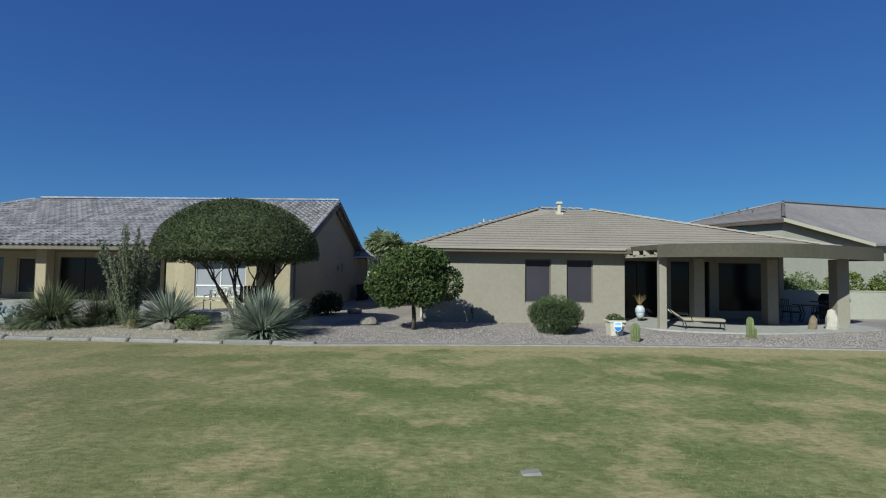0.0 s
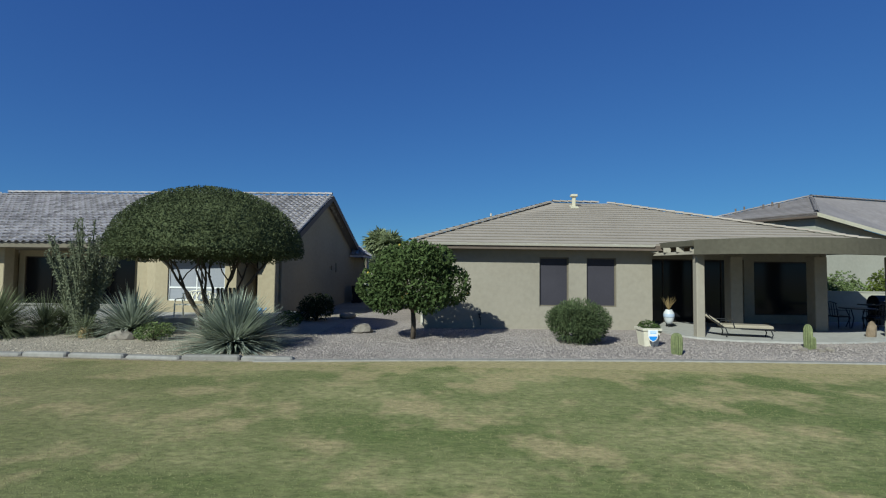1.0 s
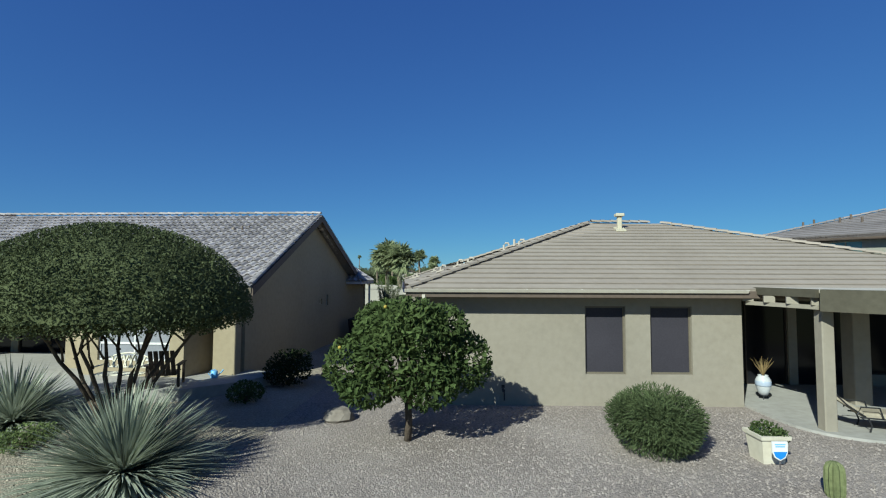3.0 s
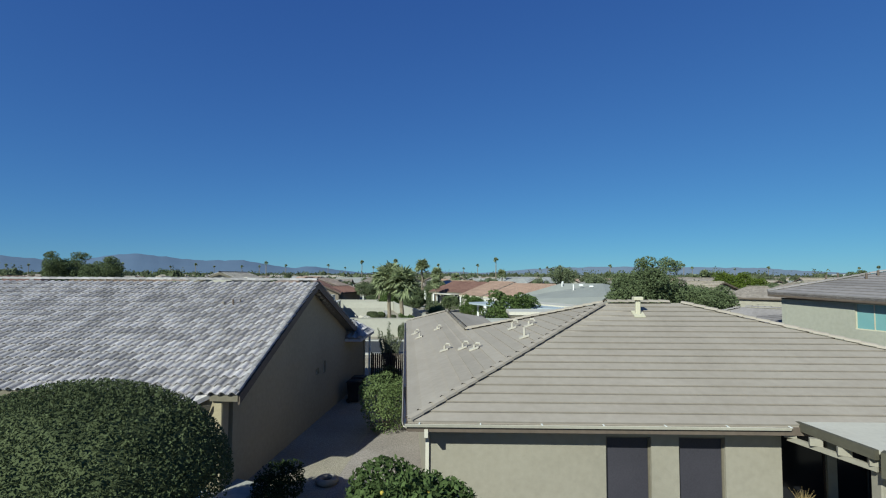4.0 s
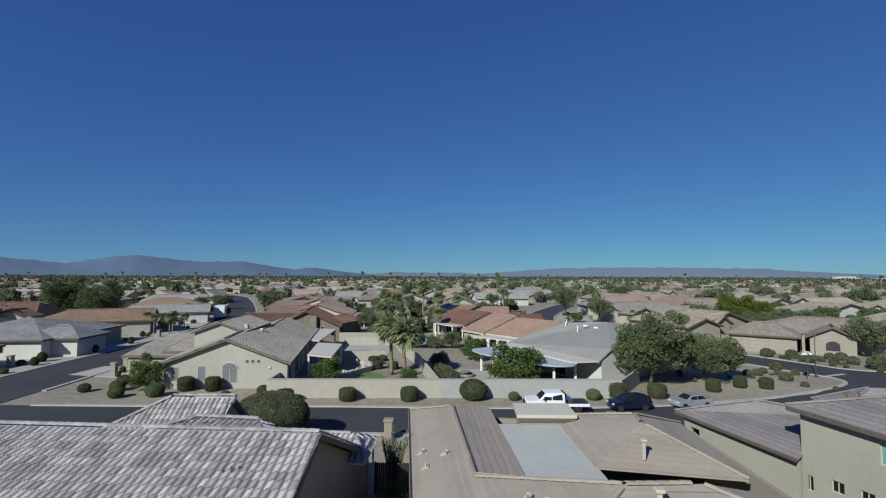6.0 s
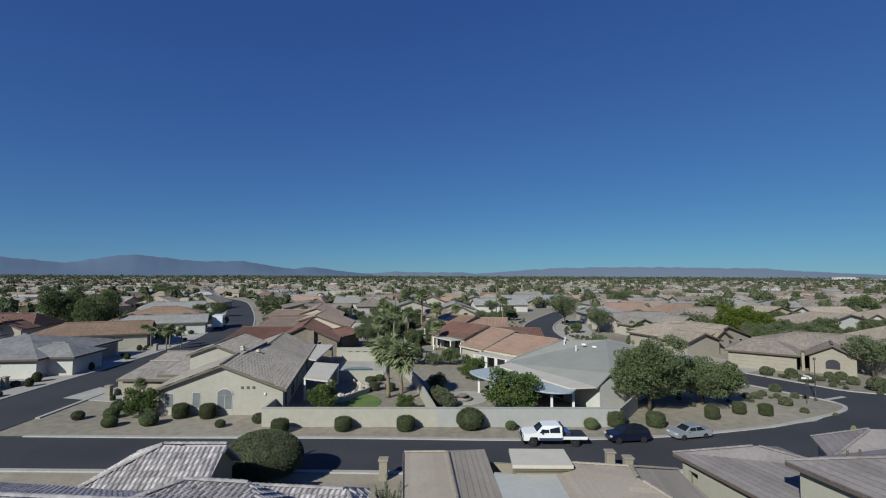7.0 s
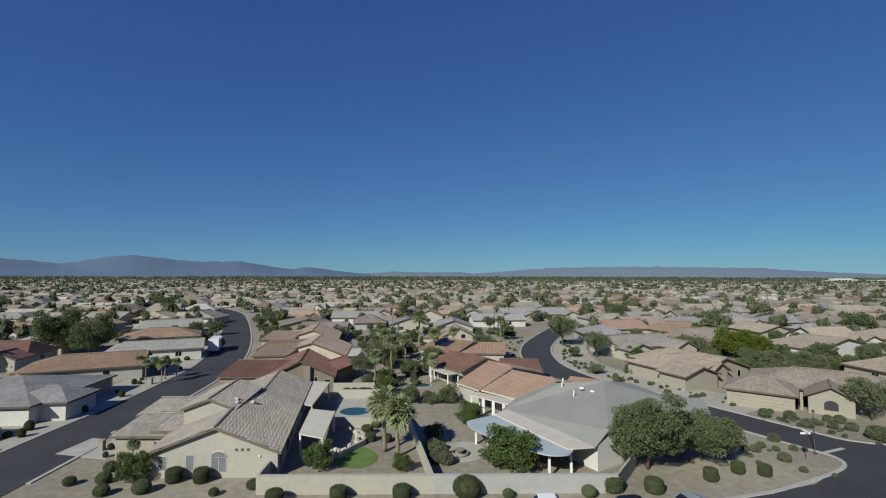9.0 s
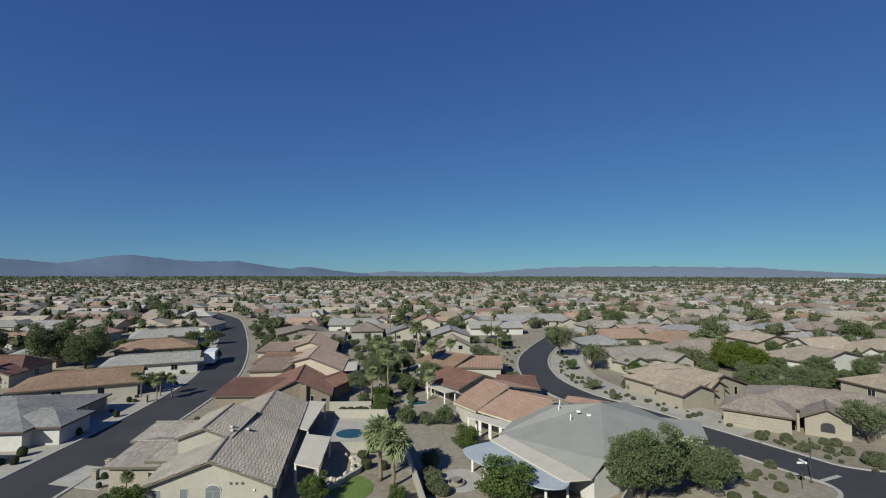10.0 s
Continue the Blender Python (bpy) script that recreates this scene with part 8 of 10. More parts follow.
GREY_BUSH = tree_kind(79, clumpy(79, 4.0, 0.05, 2.2, 9, 6), 6500, 0.16, "leaf_palo", 0.4, 0.06)

plant_tree(BIG_A, "broad dark green shade tree on the street corner", 18.6, 62.6)
plant_tree(BIG_B, "spreading dark green tree on the gravel corner lot", 25.6, 65.6, 0.92, 40)
plant_tree(BUSH, "broad green bush tree behind the perimeter wall", 4.0, 61.2, 1.85, 20, "bush", "yard bushes", "bush", 0.78)
for kind, label, x, y, sc, rot in (
        (BUSH, "dense green bush beside the gabled house", -34.6, 55.8, 1.0, 80),
        (BUSH, "dense green bush by the back lawn", -16.9, 60.3, 0.95, 150),
        (BUSH, "green bush against the yard wall", -7.9, 60.2, 0.6, 40),
        (BUSH, "green bush beside the patio cover", -0.7, 75.9, 1.1, 10),
        (DARK_BUSH, "dark green bush beside the yard wall", -5.2, 69.2, 0.8, 30),
        (DARK_BUSH, "dark green bush tree in a back yard", -10.6, 86.8, 1.0, 60),
        (GREY_BUSH, "olive grey bush tree in a back yard", -7.4, 87.2, 0.9, 90),
        (DARK_BUSH, "upright dark green bush in a back yard", -4.6, 87.2, 1.0, 200),
        (BUSH, "green bush along the yard wall", -15.4, 91.2, 1.1, 20),
        (DARK_BUSH, "dark green hedge tree behind the pool", -13.2, 107.5, 1.2, 70),
        (DARK_BUSH, "dark green hedge tree behind the pool", -9.4, 110.6, 1.2, 130),
        (MID_B, "grey-green mesquite in a front yard", 57.4, 82.6, 1.2, 10),
        (MID_B, "grey-green palo verde in a front yard", 31.0, 133.5, 1.3, 60),
        (MID_B, "large round olive green tree along the street", 26.0, 153.0, 1.8, 60),
        (DARK_BUSH, "dark round bush in a front yard", 25.4, 133.4, 0.95, 0),
        (BUSH, "bright green bush in a front yard", 38.8, 128.0, 1.2, 0),
        (GREY_BUSH, "dusty grey-green bush by the kerb", 25.6, 113.0, 1.0, 0),
        (GREY_BUSH, "dusty grey-green bush by the kerb", 33.2, 113.6, 0.9, 80),
        (GREY_BUSH, "dusty grey-green bush by the kerb", 27.8, 104.6, 0.6, 140),
        (DARK_BUSH, "grey-green round bush between houses", 56.8, 143.4, 1.3, 0),
        (GREY_BUSH, "grey-green round bush between houses", 61.0, 138.0, 1.4, 60),
        (LIME, "large lime green tree between houses", 65.4, 134.6, 1.15, 0),
        (LIME, "large lime green tree between houses", 72.6, 136.0, 0.9, 120),
        (MID_A, "dark green tree behind the tan house", 74.5, 131.0, 1.0, 20),
        (MID_A, "dark green tree behind the tan house", 83.2, 129.4, 1.15, 90),
        (MID_A, "dark green tree behind the tan house", 90.2, 124.6, 1.1, 170),
        (MID_A, "dark green tree behind the tan house", 96.0, 119.0, 1.0, 250),
        (DARK_BUSH, "broad dark green clipped tree", 131.0, 180.0, 3.0, 0),
        (BIG_B, "large dark green tree among pale houses", 65.0, 233.0, 1.35, 0),
        (BIG_A, "large dark green tree beside the grey house", -109, 127, 1.45, 0),
        (BIG_A, "large dark green tree beside the grey house", -99.0, 126, 1.3, 90),
        (MID_A, "dark green street tree in a front yard", -66.4, 105.6, 0.9, 30),
        (DARK_BUSH, "dark green hedge bush by the driveway", -76.0, 131.5, 1.6, 0),
        (DARK_BUSH, "dark green hedge bush by the driveway", -72.0, 139.0, 1.2, 60),
        (MID_A, "green street tree in a front yard", -89, 168, 1.2, 0),
        (BIG_B, "large green tree among far houses", -172, 262, 1.5, 20),
        (BIG_B, "large green tree among far houses", -158, 246, 1.1, 120),
        (MID_B, "tall slim green tree behind the pool", -22.6, 104.6, 0.95, 0),
        (MID_B, "tall slim green tree between yards", -20.8, 116.0, 1.2, 50),
        (MID_A, "green tree between yards", -24.0, 128.0, 1.1, 0),
        (MID_B, "grey-green tree between yards", -26.4, 140.0, 1.2, 80)):
    plant_tree(kind, label, x, y, sc, rot, "bush" if kind in (BUSH, DARK_BUSH, GREY_BUSH) else "tree", "yard bushes" if kind in (BUSH, DARK_BUSH, GREY_BUSH) else "neighbourhood trees", "bush" if kind in (BUSH, DARK_BUSH, GREY_BUSH) else "tree")


def fan_palm_meshes(seed, tall, r=0.16, n=34, frond=1.25, skirt=0.25):
    """A fan palm: ringed trunk and a ball of fans."""
    rng = np.random.default_rng(seed)
    tr = Geo()
    k = 9
    tr.tube([(0.05 * math.sin(i), 0.05 * math.cos(1.3 * i), tall * i / k) for i in range(k + 1)], [r * (1.35 if i == 0 else 1.0 - 0.25 * i / k) for i in range(k + 1)], 9)
    vs, fs = [], []
    for i in range(n):
        az = i * 2.4
        el = math.radians(rng.uniform(-60 if i % 3 == 0 else -15, 78))
        d = Vector((math.cos(az) * math.cos(el), math.sin(az) * math.cos(el), math.sin(el)))
        s = d.cross(Vector((0, 0, 1))).normalized()
        u = s.cross(d)
        top = Vector((0, 0, tall))
        ln = frond * rng.uniform(0.8, 1.1)
        hub = top + d * ln * 0.45 - Vector((0, 0, 0.05))
        b = len(vs)
        vs += [tuple(top - s * 0.015), tuple(top + s * 0.015), tuple(hub)]
        fs.append((b, b + 1, b + 2))
        for j in range(17):
            a = math.radians(-115 + 230 * j / 16)
            q = hub + (d * math.cos(a) + s * math.sin(a)) * ln * 0.62 * rng.uniform(0.85, 1.05) - Vector((0, 0, 0.30 * ln * rng.uniform(0.3, 1.3))) + u * 0.05 * (j % 2)
            w = (d * -math.sin(a) + s * math.cos(a)) * 0.058 * ln
            mid = hub.lerp(q, 0.55) + u * 0.04
            b = len(vs)
            vs += [tuple(hub), tuple(mid + w), tuple(q), tuple(mid - w)]
            fs.append((b, b + 1, b + 2, b + 3))
    return tr.mesh("trunk", M["palm_bark"], True), Geo().add(vs, fs).mesh("crown", M["palm_leaf"])


PALM_NEAR = fan_palm_meshes(81, 5.6, 0.24, 64, 2.25)
PALM_NEAR2 = fan_palm_meshes(83, 5.4, 0.26, 64, 2.3)
PALM_YARD = fan_palm_meshes(84, 6.5, 0.2, 44, 2.0)
PALM_TALL = fan_palm_meshes(82, 13.0, 0.22, 26, 1.35)
plant_tree(PALM_NEAR, "stout fan palm in the back yard", -10.9, 65.6, 1.05, 0, "palm_tree", "back yard palms")
plant_tree(PALM_NEAR2, "stout fan palm in the back yard", -9.1, 64.1, 1.0, 70, "palm_tree", "back yard palms")
rp = random.Random(17)
for px, dist in ((185, 300), (215, 340), (345, 330), (378, 420), (427, 300), (458, 420), (505, 330), (580, 360), (610, 430), (660, 330), (690, 320), (745, 300), (775, 350), (845, 300), (878, 190), (955, 400), (968, 380), (1080, 260), (1210, 320), (1225, 300), (1360, 290), (1555, 300), (8, 320), (48, 380), (300, 420), (1520, 380), (820, 420), (1185, 420), (470, 250), (700, 170), (640, 260), (1300, 430)):
    az = math.atan((px - 784) / 841) - 0.068
    plant_tree(PALM_TALL, "tall thin fan palm on the skyline", -0.6 + dist * math.tan(az), 8 + dist, (10.3 + rp.uniform(0.0, 2.4) + dist * 0.003) / 13.0, rp.uniform(0, 360), "palm_tree", "skyline palms")

# mid palms and shrubs in the back yards
for x, y, s in ((-8.2, 102, 0.42), (-16, 118, 0.55), (-10, 126, 0.6), (-6, 140, 0.5), (-60, 97, 0.35), (-62, 101, 0.35), (-59, 100, 0.33), (8, 160, 0.6), (-16, 146, 0.8)):
    plant_tree(PALM_YARD, "fan palm among the houses", x, y, s * 1.7, x * 7, "palm_tree", "yard palms")
plant_tree(PALM_YARD, "short fan palm beside a bush", -37.0, 58.6, 0.42, 30, "palm_tree", "yard palms")
for i, (x, y, s) in enumerate(((-19, 99, 0.5), (-17.5, 108, 0.62), (-21, 121, 0.62), (-25, 134, 0.62), (69, 157, 0.6), (71.5, 158, 0.55), (67, 159, 0.5), (73, 155, 0.45), (-69, 103, 0.33), (-66, 101, 0.3), (98, 124, 0.5))):
    plant_tree(PALM_YARD, "fan palm among the houses", x, y, s * 1.7, i * 40, "palm_tree", "yard palms")


# clipped shrubs along the perimeter wall and in the gravel
def shrub_kind(seed, w, h, mat="leaf_dome", n=5200, size=0.085):
    rng = np.random.default_rng(seed)
    p, d = crown_points(rng, n, [((0, 0, h * 0.46), (w / 2, w / 2, h * 0.54))], 0.86, 0.02)
    q, e = crown_points(rng, n // 2, [((0, 0, h * 0.46), (w * 0.43, w * 0.43, h * 0.47))], 0.55, 0.02)
    return leaves("crown", np.concatenate([p, q]), size, M[mat], rng, np.concatenate([d, e]) * 0.4, 0.6)


def drum_kind(seed, w, h, mat="leaf_clip", n=7000, size=0.08):
    """A shrub clipped to a drum with a flat top and rounded edges: (leaves, inner body)."""
    rng = np.random.default_rng(seed)
    d = unit(rng, n)
    k = (np.hypot(d[:, 0], d[:, 1]) ** 5 + np.abs(d[:, 2]) ** 5) ** -0.2
    p = d * k[:, None] * rng.uniform(0.84, 1.0, (n, 1)) * np.array([w / 2, w / 2, h / 2]) + np.array([0, 0, h * 0.5])
    bm = bmesh.new()
    bmesh.ops.create_icosphere(bm, subdivisions=3, radius=1.0)
    vs = []
    for v in bm.verts:
        q = (math.hypot(v.co.x, v.co.y) ** 5 + abs(v.co.z) ** 5) ** -0.2 * (0.9 + 0.05 * noise.noise(v.co * 4 + Vector((seed, 0, 0))))
        vs.append((v.co.x * q * w / 2, v.co.y * q * w / 2, h * 0.5 + v.co.z * q * h / 2))
    body = Geo().add(vs, [tuple(v.index for v in f.verts) for f in bm.faces])
    bm.free()
    return leaves("crown", p, size, M[mat], rng, d * 0.4, 0.6), body.mesh("crown_body", M[mat])


M["leaf_dusty"] = leafy("dusty_dome_leaves", (0.10, 0.115, 0.065), (0.165, 0.18, 0.105), 0.2)
M["leaf_scrub"] = leafy("dusty_scrub_leaves", (0.10, 0.115, 0.065), (0.20, 0.215, 0.13), 0.25)
M["leaf_clip"] = leafy("clipped_shrub_leaves", (0.075, 0.088, 0.047), (0.118, 0.138, 0.07), 0.16)
CLIP = [shrub_kind(91, 1.9, 1.35, "leaf_clip"), shrub_kind(92, 1.5, 1.1, "leaf_tree"), shrub_kind(93, 1.3, 1.5, "leaf_clip"), shrub_kind(94, 1.1, 0.8, "leaf_scrub", 2600)]

CLIP_BODY = [leaf_body(k, w * 0.45, w * 0.45, h * 0.48, h * 0.46, 0.03, 3).mesh("crown_body", M[mt]) for k, (w, h, mt) in enumerate(((1.9, 1.35, "leaf_clip"), (1.5, 1.1, "leaf_tree"), (1.3, 1.5, "leaf_clip"), (0.5, 0.4, "leaf_scrub")))]


for sd, w, h in ((96, 1.75, 1.3), (97, 1.45, 1.3)):
    crown, body = drum_kind(sd, w, h)
    CLIP.append(crown)
    CLIP_BODY.append(body)


def clipped(x, y, kind, s=1.0, label="round clipped green shrub in gravel by the street", group="clipped street shrubs"):
    ob = thing("clipped_shrub", label, "bush", pose(x, y, 0, 0, 0, x * 31), group)
    for nm, me in (("crown", CLIP[kind]), ("crown_body", CLIP_BODY[kind])):
        c = new(nm, me)
        c.parent = ob
        c.scale = (s, s, s)


for x, y, k, s in ((-18.6, 52.3, 4, 0.95), (-12.9, 53.4, 4, 0.95), (-7.0, 53.9, 4, 1.0), (-0.9, 54.9, 0, 1.45), (3.0, 54.9, 1, 0.75), (10.7, 55.7, 1, 0.95), (13.2, 57.0, 4, 1.2), (17.2, 57.0, 4, 1.05), (24.0, 60.1, 5, 1.0), (27.8, 62.2, 5, 0.95), (30.2, 61.6, 5, 0.95), (-14.3, 71.6, 4, 0.9), (-13.3, 69.0, 4, 0.8), (-13.7, 74.4, 1, 0.9), (-11.2, 68.9, 4, 0.75), (-22.5, 91.6, 0, 0.9), (-21.2, 91.7, 0, 0.9), (-19.9, 91.8, 0, 0.9), (-18.7, 91.9, 0, 0.9), (-4.9, 65.0, 3, 1.5), (-4.0, 64.3, 3, 1.6), (-3.3, 62.4, 3, 1.6), (-5.2, 66.9, 3, 1.6), (-4.3, 66.4, 3, 1.4), (-4.6, 62.8, 3, 1.5), (42.8, 83.2, 3, 1.6), (46.0, 82.6, 3, 1.5), (50.6, 81.6, 3, 1.2), (51.8, 81.0, 3, 1.4), (49.0, 78.4, 3, 1.2), (50.9, 77.6, 3, 1.4), (51.4, 74.2, 3, 2.2), (52.6, 74.4, 3, 1.9), (45.8, 78.6, 3, 1.5), (-30.6, 55.9, 5, 1.1), (-27.8, 56.1, 5, 1.1), (-35.6, 52.6, 1, 0.95), (-32.2, 53.4, 1, 1.15), (-25.0, 53.4, 3, 0.9), (-21.9, 55.0, 3, 1.2), (-37.5, 55.2, 1, 1.0), (-39, 58, 3, 1.3), (-40.5, 54.5, 3, 1.1)):
    clipped(x, y, k, s)
rs = random.Random(23)
for i in range(280):
    x, y = rs.uniform(-60, 70), rs.uniform(58, 150)
    side = rs.choice(("left", "right", "right", "mid"))
    if side == "left":
        t = rs.randrange(6, len(LEFT_ROAD) - 8)
        ox = rs.choice((-1, 1)) * rs.uniform(6.5, 10.5)
        x, y = offset_line(LEFT_ROAD, ox)[t]
    elif side == "right":
        t = rs.randrange(3, len(RIGHT_ROAD) - 8)
        ox = rs.choice((-1, 1, 1)) * rs.uniform(5.6, 9.5)
        x, y = offset_line(RIGHT_ROAD, ox)[t]
    else:
        x, y = rs.uniform(-20, -11), rs.uniform(93, 132)
    if y < 56 or (24 < x < 50 and y < 70 and side != "right"):
        continue
    clipped(x, y, rs.randrange(4) if side != "right" else 3, rs.uniform(0.4, 0.95), "small green yard shrub", "yard shrubs")
for x, y, sc in ((37.6, 72.4, 1.3), (34.8, 65.8, 1.3), (33.2, 68.6, 1.1), (32.2, 68.9, 0.9), (38.0, 69.3, 0.9), (35.8, 69.0, 0.8)):
    clipped(x, y, 3, sc, "dusty desert shrub on the gravel corner lot", "corner lot shrubs")
for i in range(14):
    a, r = rs.uniform(0, 6.28), rs.uniform(0, 1)
    x, y = 32 + 7.5 * r * math.cos(a) + rs.uniform(-3, 3), 66.5 + 5.0 * r * math.sin(a) + rs.uniform(-1, 2)
    clipped(x, y, 3, rs.uniform(0.35, 0.8), "small desert shrub on the gravel corner lot", "corner lot shrubs")

# the big clipped dome tree behind the grey-tile house
rng = np.random.default_rng(95)
dome = thing("dome_topiary", "large dark green tree clipped to a broad dome", "tree", pose(-15.3, 41.7, 0))
p, d = crown_points(rng, 46000, [((0, 0, 1.9), (2.75, 2.5, 1.7))], 0.84, 0.9)
c = new("crown", leaves("crown", p, 0.095, M["leaf_dusty"], rng, d * 0.4, 0.6))
c.parent = dome
part("crown_body", leaf_body(9, 2.5, 2.27, 1.52, 1.9, 1.0), M["leaf_dusty"], dome)
gd2 = Geo()
for i in range(5):
    gd2.tube(bent((0.05 * i, 0, 0), (1.0 * math.cos(i * 1.3), 0.9 * math.sin(i * 1.3), 2.2), 0.08, 300 + i), [0.1, 0.09, 0.07, 0.06, 0.05, 0.03], 7)
part("trunk", gd2, M["bark"], dome, smooth=True)


# ---------------------------------------------------------------- the town to the horizon
rf = random.Random(99)
TAKEN = [(o.location.x, o.location.y, 15.5) for o in scene.objects if o.name.startswith("tract_house")] + [(15, 75, 17)]
ROAD_PTS = LEFT_ROAD[::2] + RIGHT_ROAD[::2] + CROSS_MID[::3]


def free_spot(x, y, r=13.0):
    if any((x - a) ** 2 + (y - b) ** 2 < (r * 0.55 + c * 0.62) ** 2 for a, b, c in TAKEN):
        return False
    return not any((x - a) ** 2 + (y - b) ** 2 < (r + 1.5) ** 2 for a, b in ROAD_PTS)


def in_view(x, y, margin=8.0):
    a = math.degrees(math.atan2(x, y - 8)) + 3.9
    return abs(a) < 43.5 + margin


spots = []
for row in range(150):
    for col in range(-80, 81):
        bend = 10 * math.sin(row * 0.35 + col * 0.05)
        u = col * 19.5 + (6 if row % 2 else 0) + bend
        v = 62 + row * 23.0 + (4.5 if row % 2 else 0) + 6 * math.sin(col * 0.22)
        a = radians(9)
        x, y = u * math.cos(a) - v * math.sin(a) * 0.35 + rf.uniform(-2, 2), v + u * math.sin(a) + rf.uniform(-1.5, 1.5)
        if y > 62 and not (y < 150 and -68 + (y - 60) * -0.2 < x < 84) and in_view(x, y) and y < 1320 and free_spot(x, y):
            spots.append((math.hypot(x, y - 8), x, y, row))
spots.sort()
roofs, walls = list(ROOFS), list(WALLS)
near_spots = [s for s in spots if s[0] < 260]
far_spots = [s for s in spots if s[0] >= 260]
WEIGHTED = ["tan", "grey_tan", "grey_tan", "pink", "tan", "orange", "grey", "pale", "brown", "grey", "brown", "dark_red", "salmon", "tan", "brown"]
NAMES = {"grey_tan": "grey tan", "dark_red": "dark red", "pale": "pale grey"}
for dist, x, y, row in near_spots:
    w, d = rf.uniform(13, 17), rf.uniform(11.5, 14)
    roof, wall = rf.choice(WEIGHTED), rf.choice(("cream", "tan", "white", "pink", "cream", "grey"))
    hip = rf.choice((None, 0, 0, 3.0))
    ex = [(w * 0.1, w * 0.1 + 6.5, -d / 2 - 4.5, -d / 2 + 1, 2.7, 4.3, "y", 0, 0)] if rf.random() < 0.75 else []
    tract_house("%s stucco house with %s tile roof" % (wall if wall != "pink" else "pinkish", NAMES.get(roof, roof)), (x, y), rf.choice((9, 9, 99)) + rf.uniform(-6, 6), w, d, roof, wall, "x", hip, hip, 2.75, rf.uniform(4.6, 5.7),
                windows=[("s", -w * 0.25, 0.8, 1.5, 1.3), ("s", w * 0.05, 0.8, 1.2, 1.3)] + ([("e", 0, 0.8, 1.5, 1.3)] if x < 0 else [("w", 0, 0.8, 1.5, 1.3)]), extra=ex, group="houses of the neighbourhood")

HOUSES_AT = [(o.location.x, o.location.y) for o in scene.objects if o.name.startswith("tract_house")]
WINGS_AT = [(38, 108), (52, 97), (62, 95), (68, 98), (3.6, 91), (14, 86), (-6, 105), (8, 104), (-9, 127), (2, 124), (-4, 153), (-33, 102), (-29, 97), (-45, 95), (-35, 122), (-47, 117), (-49, 126), (-43, 150), (-55, 143), (18, 76), (22, 84), (26, 80)]
for i in range(420):
    if i % 3 == 0:
        x, y = rp.uniform(38, 110), rp.uniform(100, 190)
    elif i % 3 == 1:
        x, y = rp.uniform(-30, 14), rp.uniform(92, 240)
    else:
        x, y = rp.uniform(-120, -10), rp.uniform(130, 240)
    if any((x - a) ** 2 + (y - b) ** 2 < 9.5 ** 2 for a, b in HOUSES_AT) or any((x - a) ** 2 + (y - b) ** 2 < 7.5 ** 2 for a, b in WINGS_AT) or any((x - a) ** 2 + (y - b) ** 2 < 56 for a, b in LEFT_ROAD + RIGHT_ROAD):
        continue
    kind = rp.choice((SMALL, MID_B, BUSH, DARK_BUSH, GREY_BUSH, MID_A, DARK_BUSH))
    plant_tree(kind, "green yard tree between houses", x, y, rp.uniform(0.55, 1.05), i * 47)

ISLE_ROOF = islands("far_roofs", [(0.33, 0.29, 0.24), (0.30, 0.262, 0.215), (0.29, 0.27, 0.245), (0.34, 0.275, 0.225), (0.33, 0.28, 0.24), (0.26, 0.245, 0.235), (0.28, 0.19, 0.14), (0.42, 0.405, 0.38), (0.20, 0.195, 0.19), (0.24, 0.19, 0.16), (0.23, 0.22, 0.215), (0.32, 0.275, 0.225), (0.24, 0.20, 0.165), (0.40, 0.345, 0.275), (0.23, 0.15, 0.12), (0.30, 0.28, 0.25)], mottle=0.15, scale=0.4)
ISLE_WALL = islands("far_walls", [(0.48, 0.45, 0.37), (0.56, 0.545, 0.50), (0.38, 0.34, 0.265), (0.44, 0.38, 0.31)], mottle=0.08, scale=0.3)
rv, rfc, wv, wf, wnv, wnf = [], [], [], [], [], []
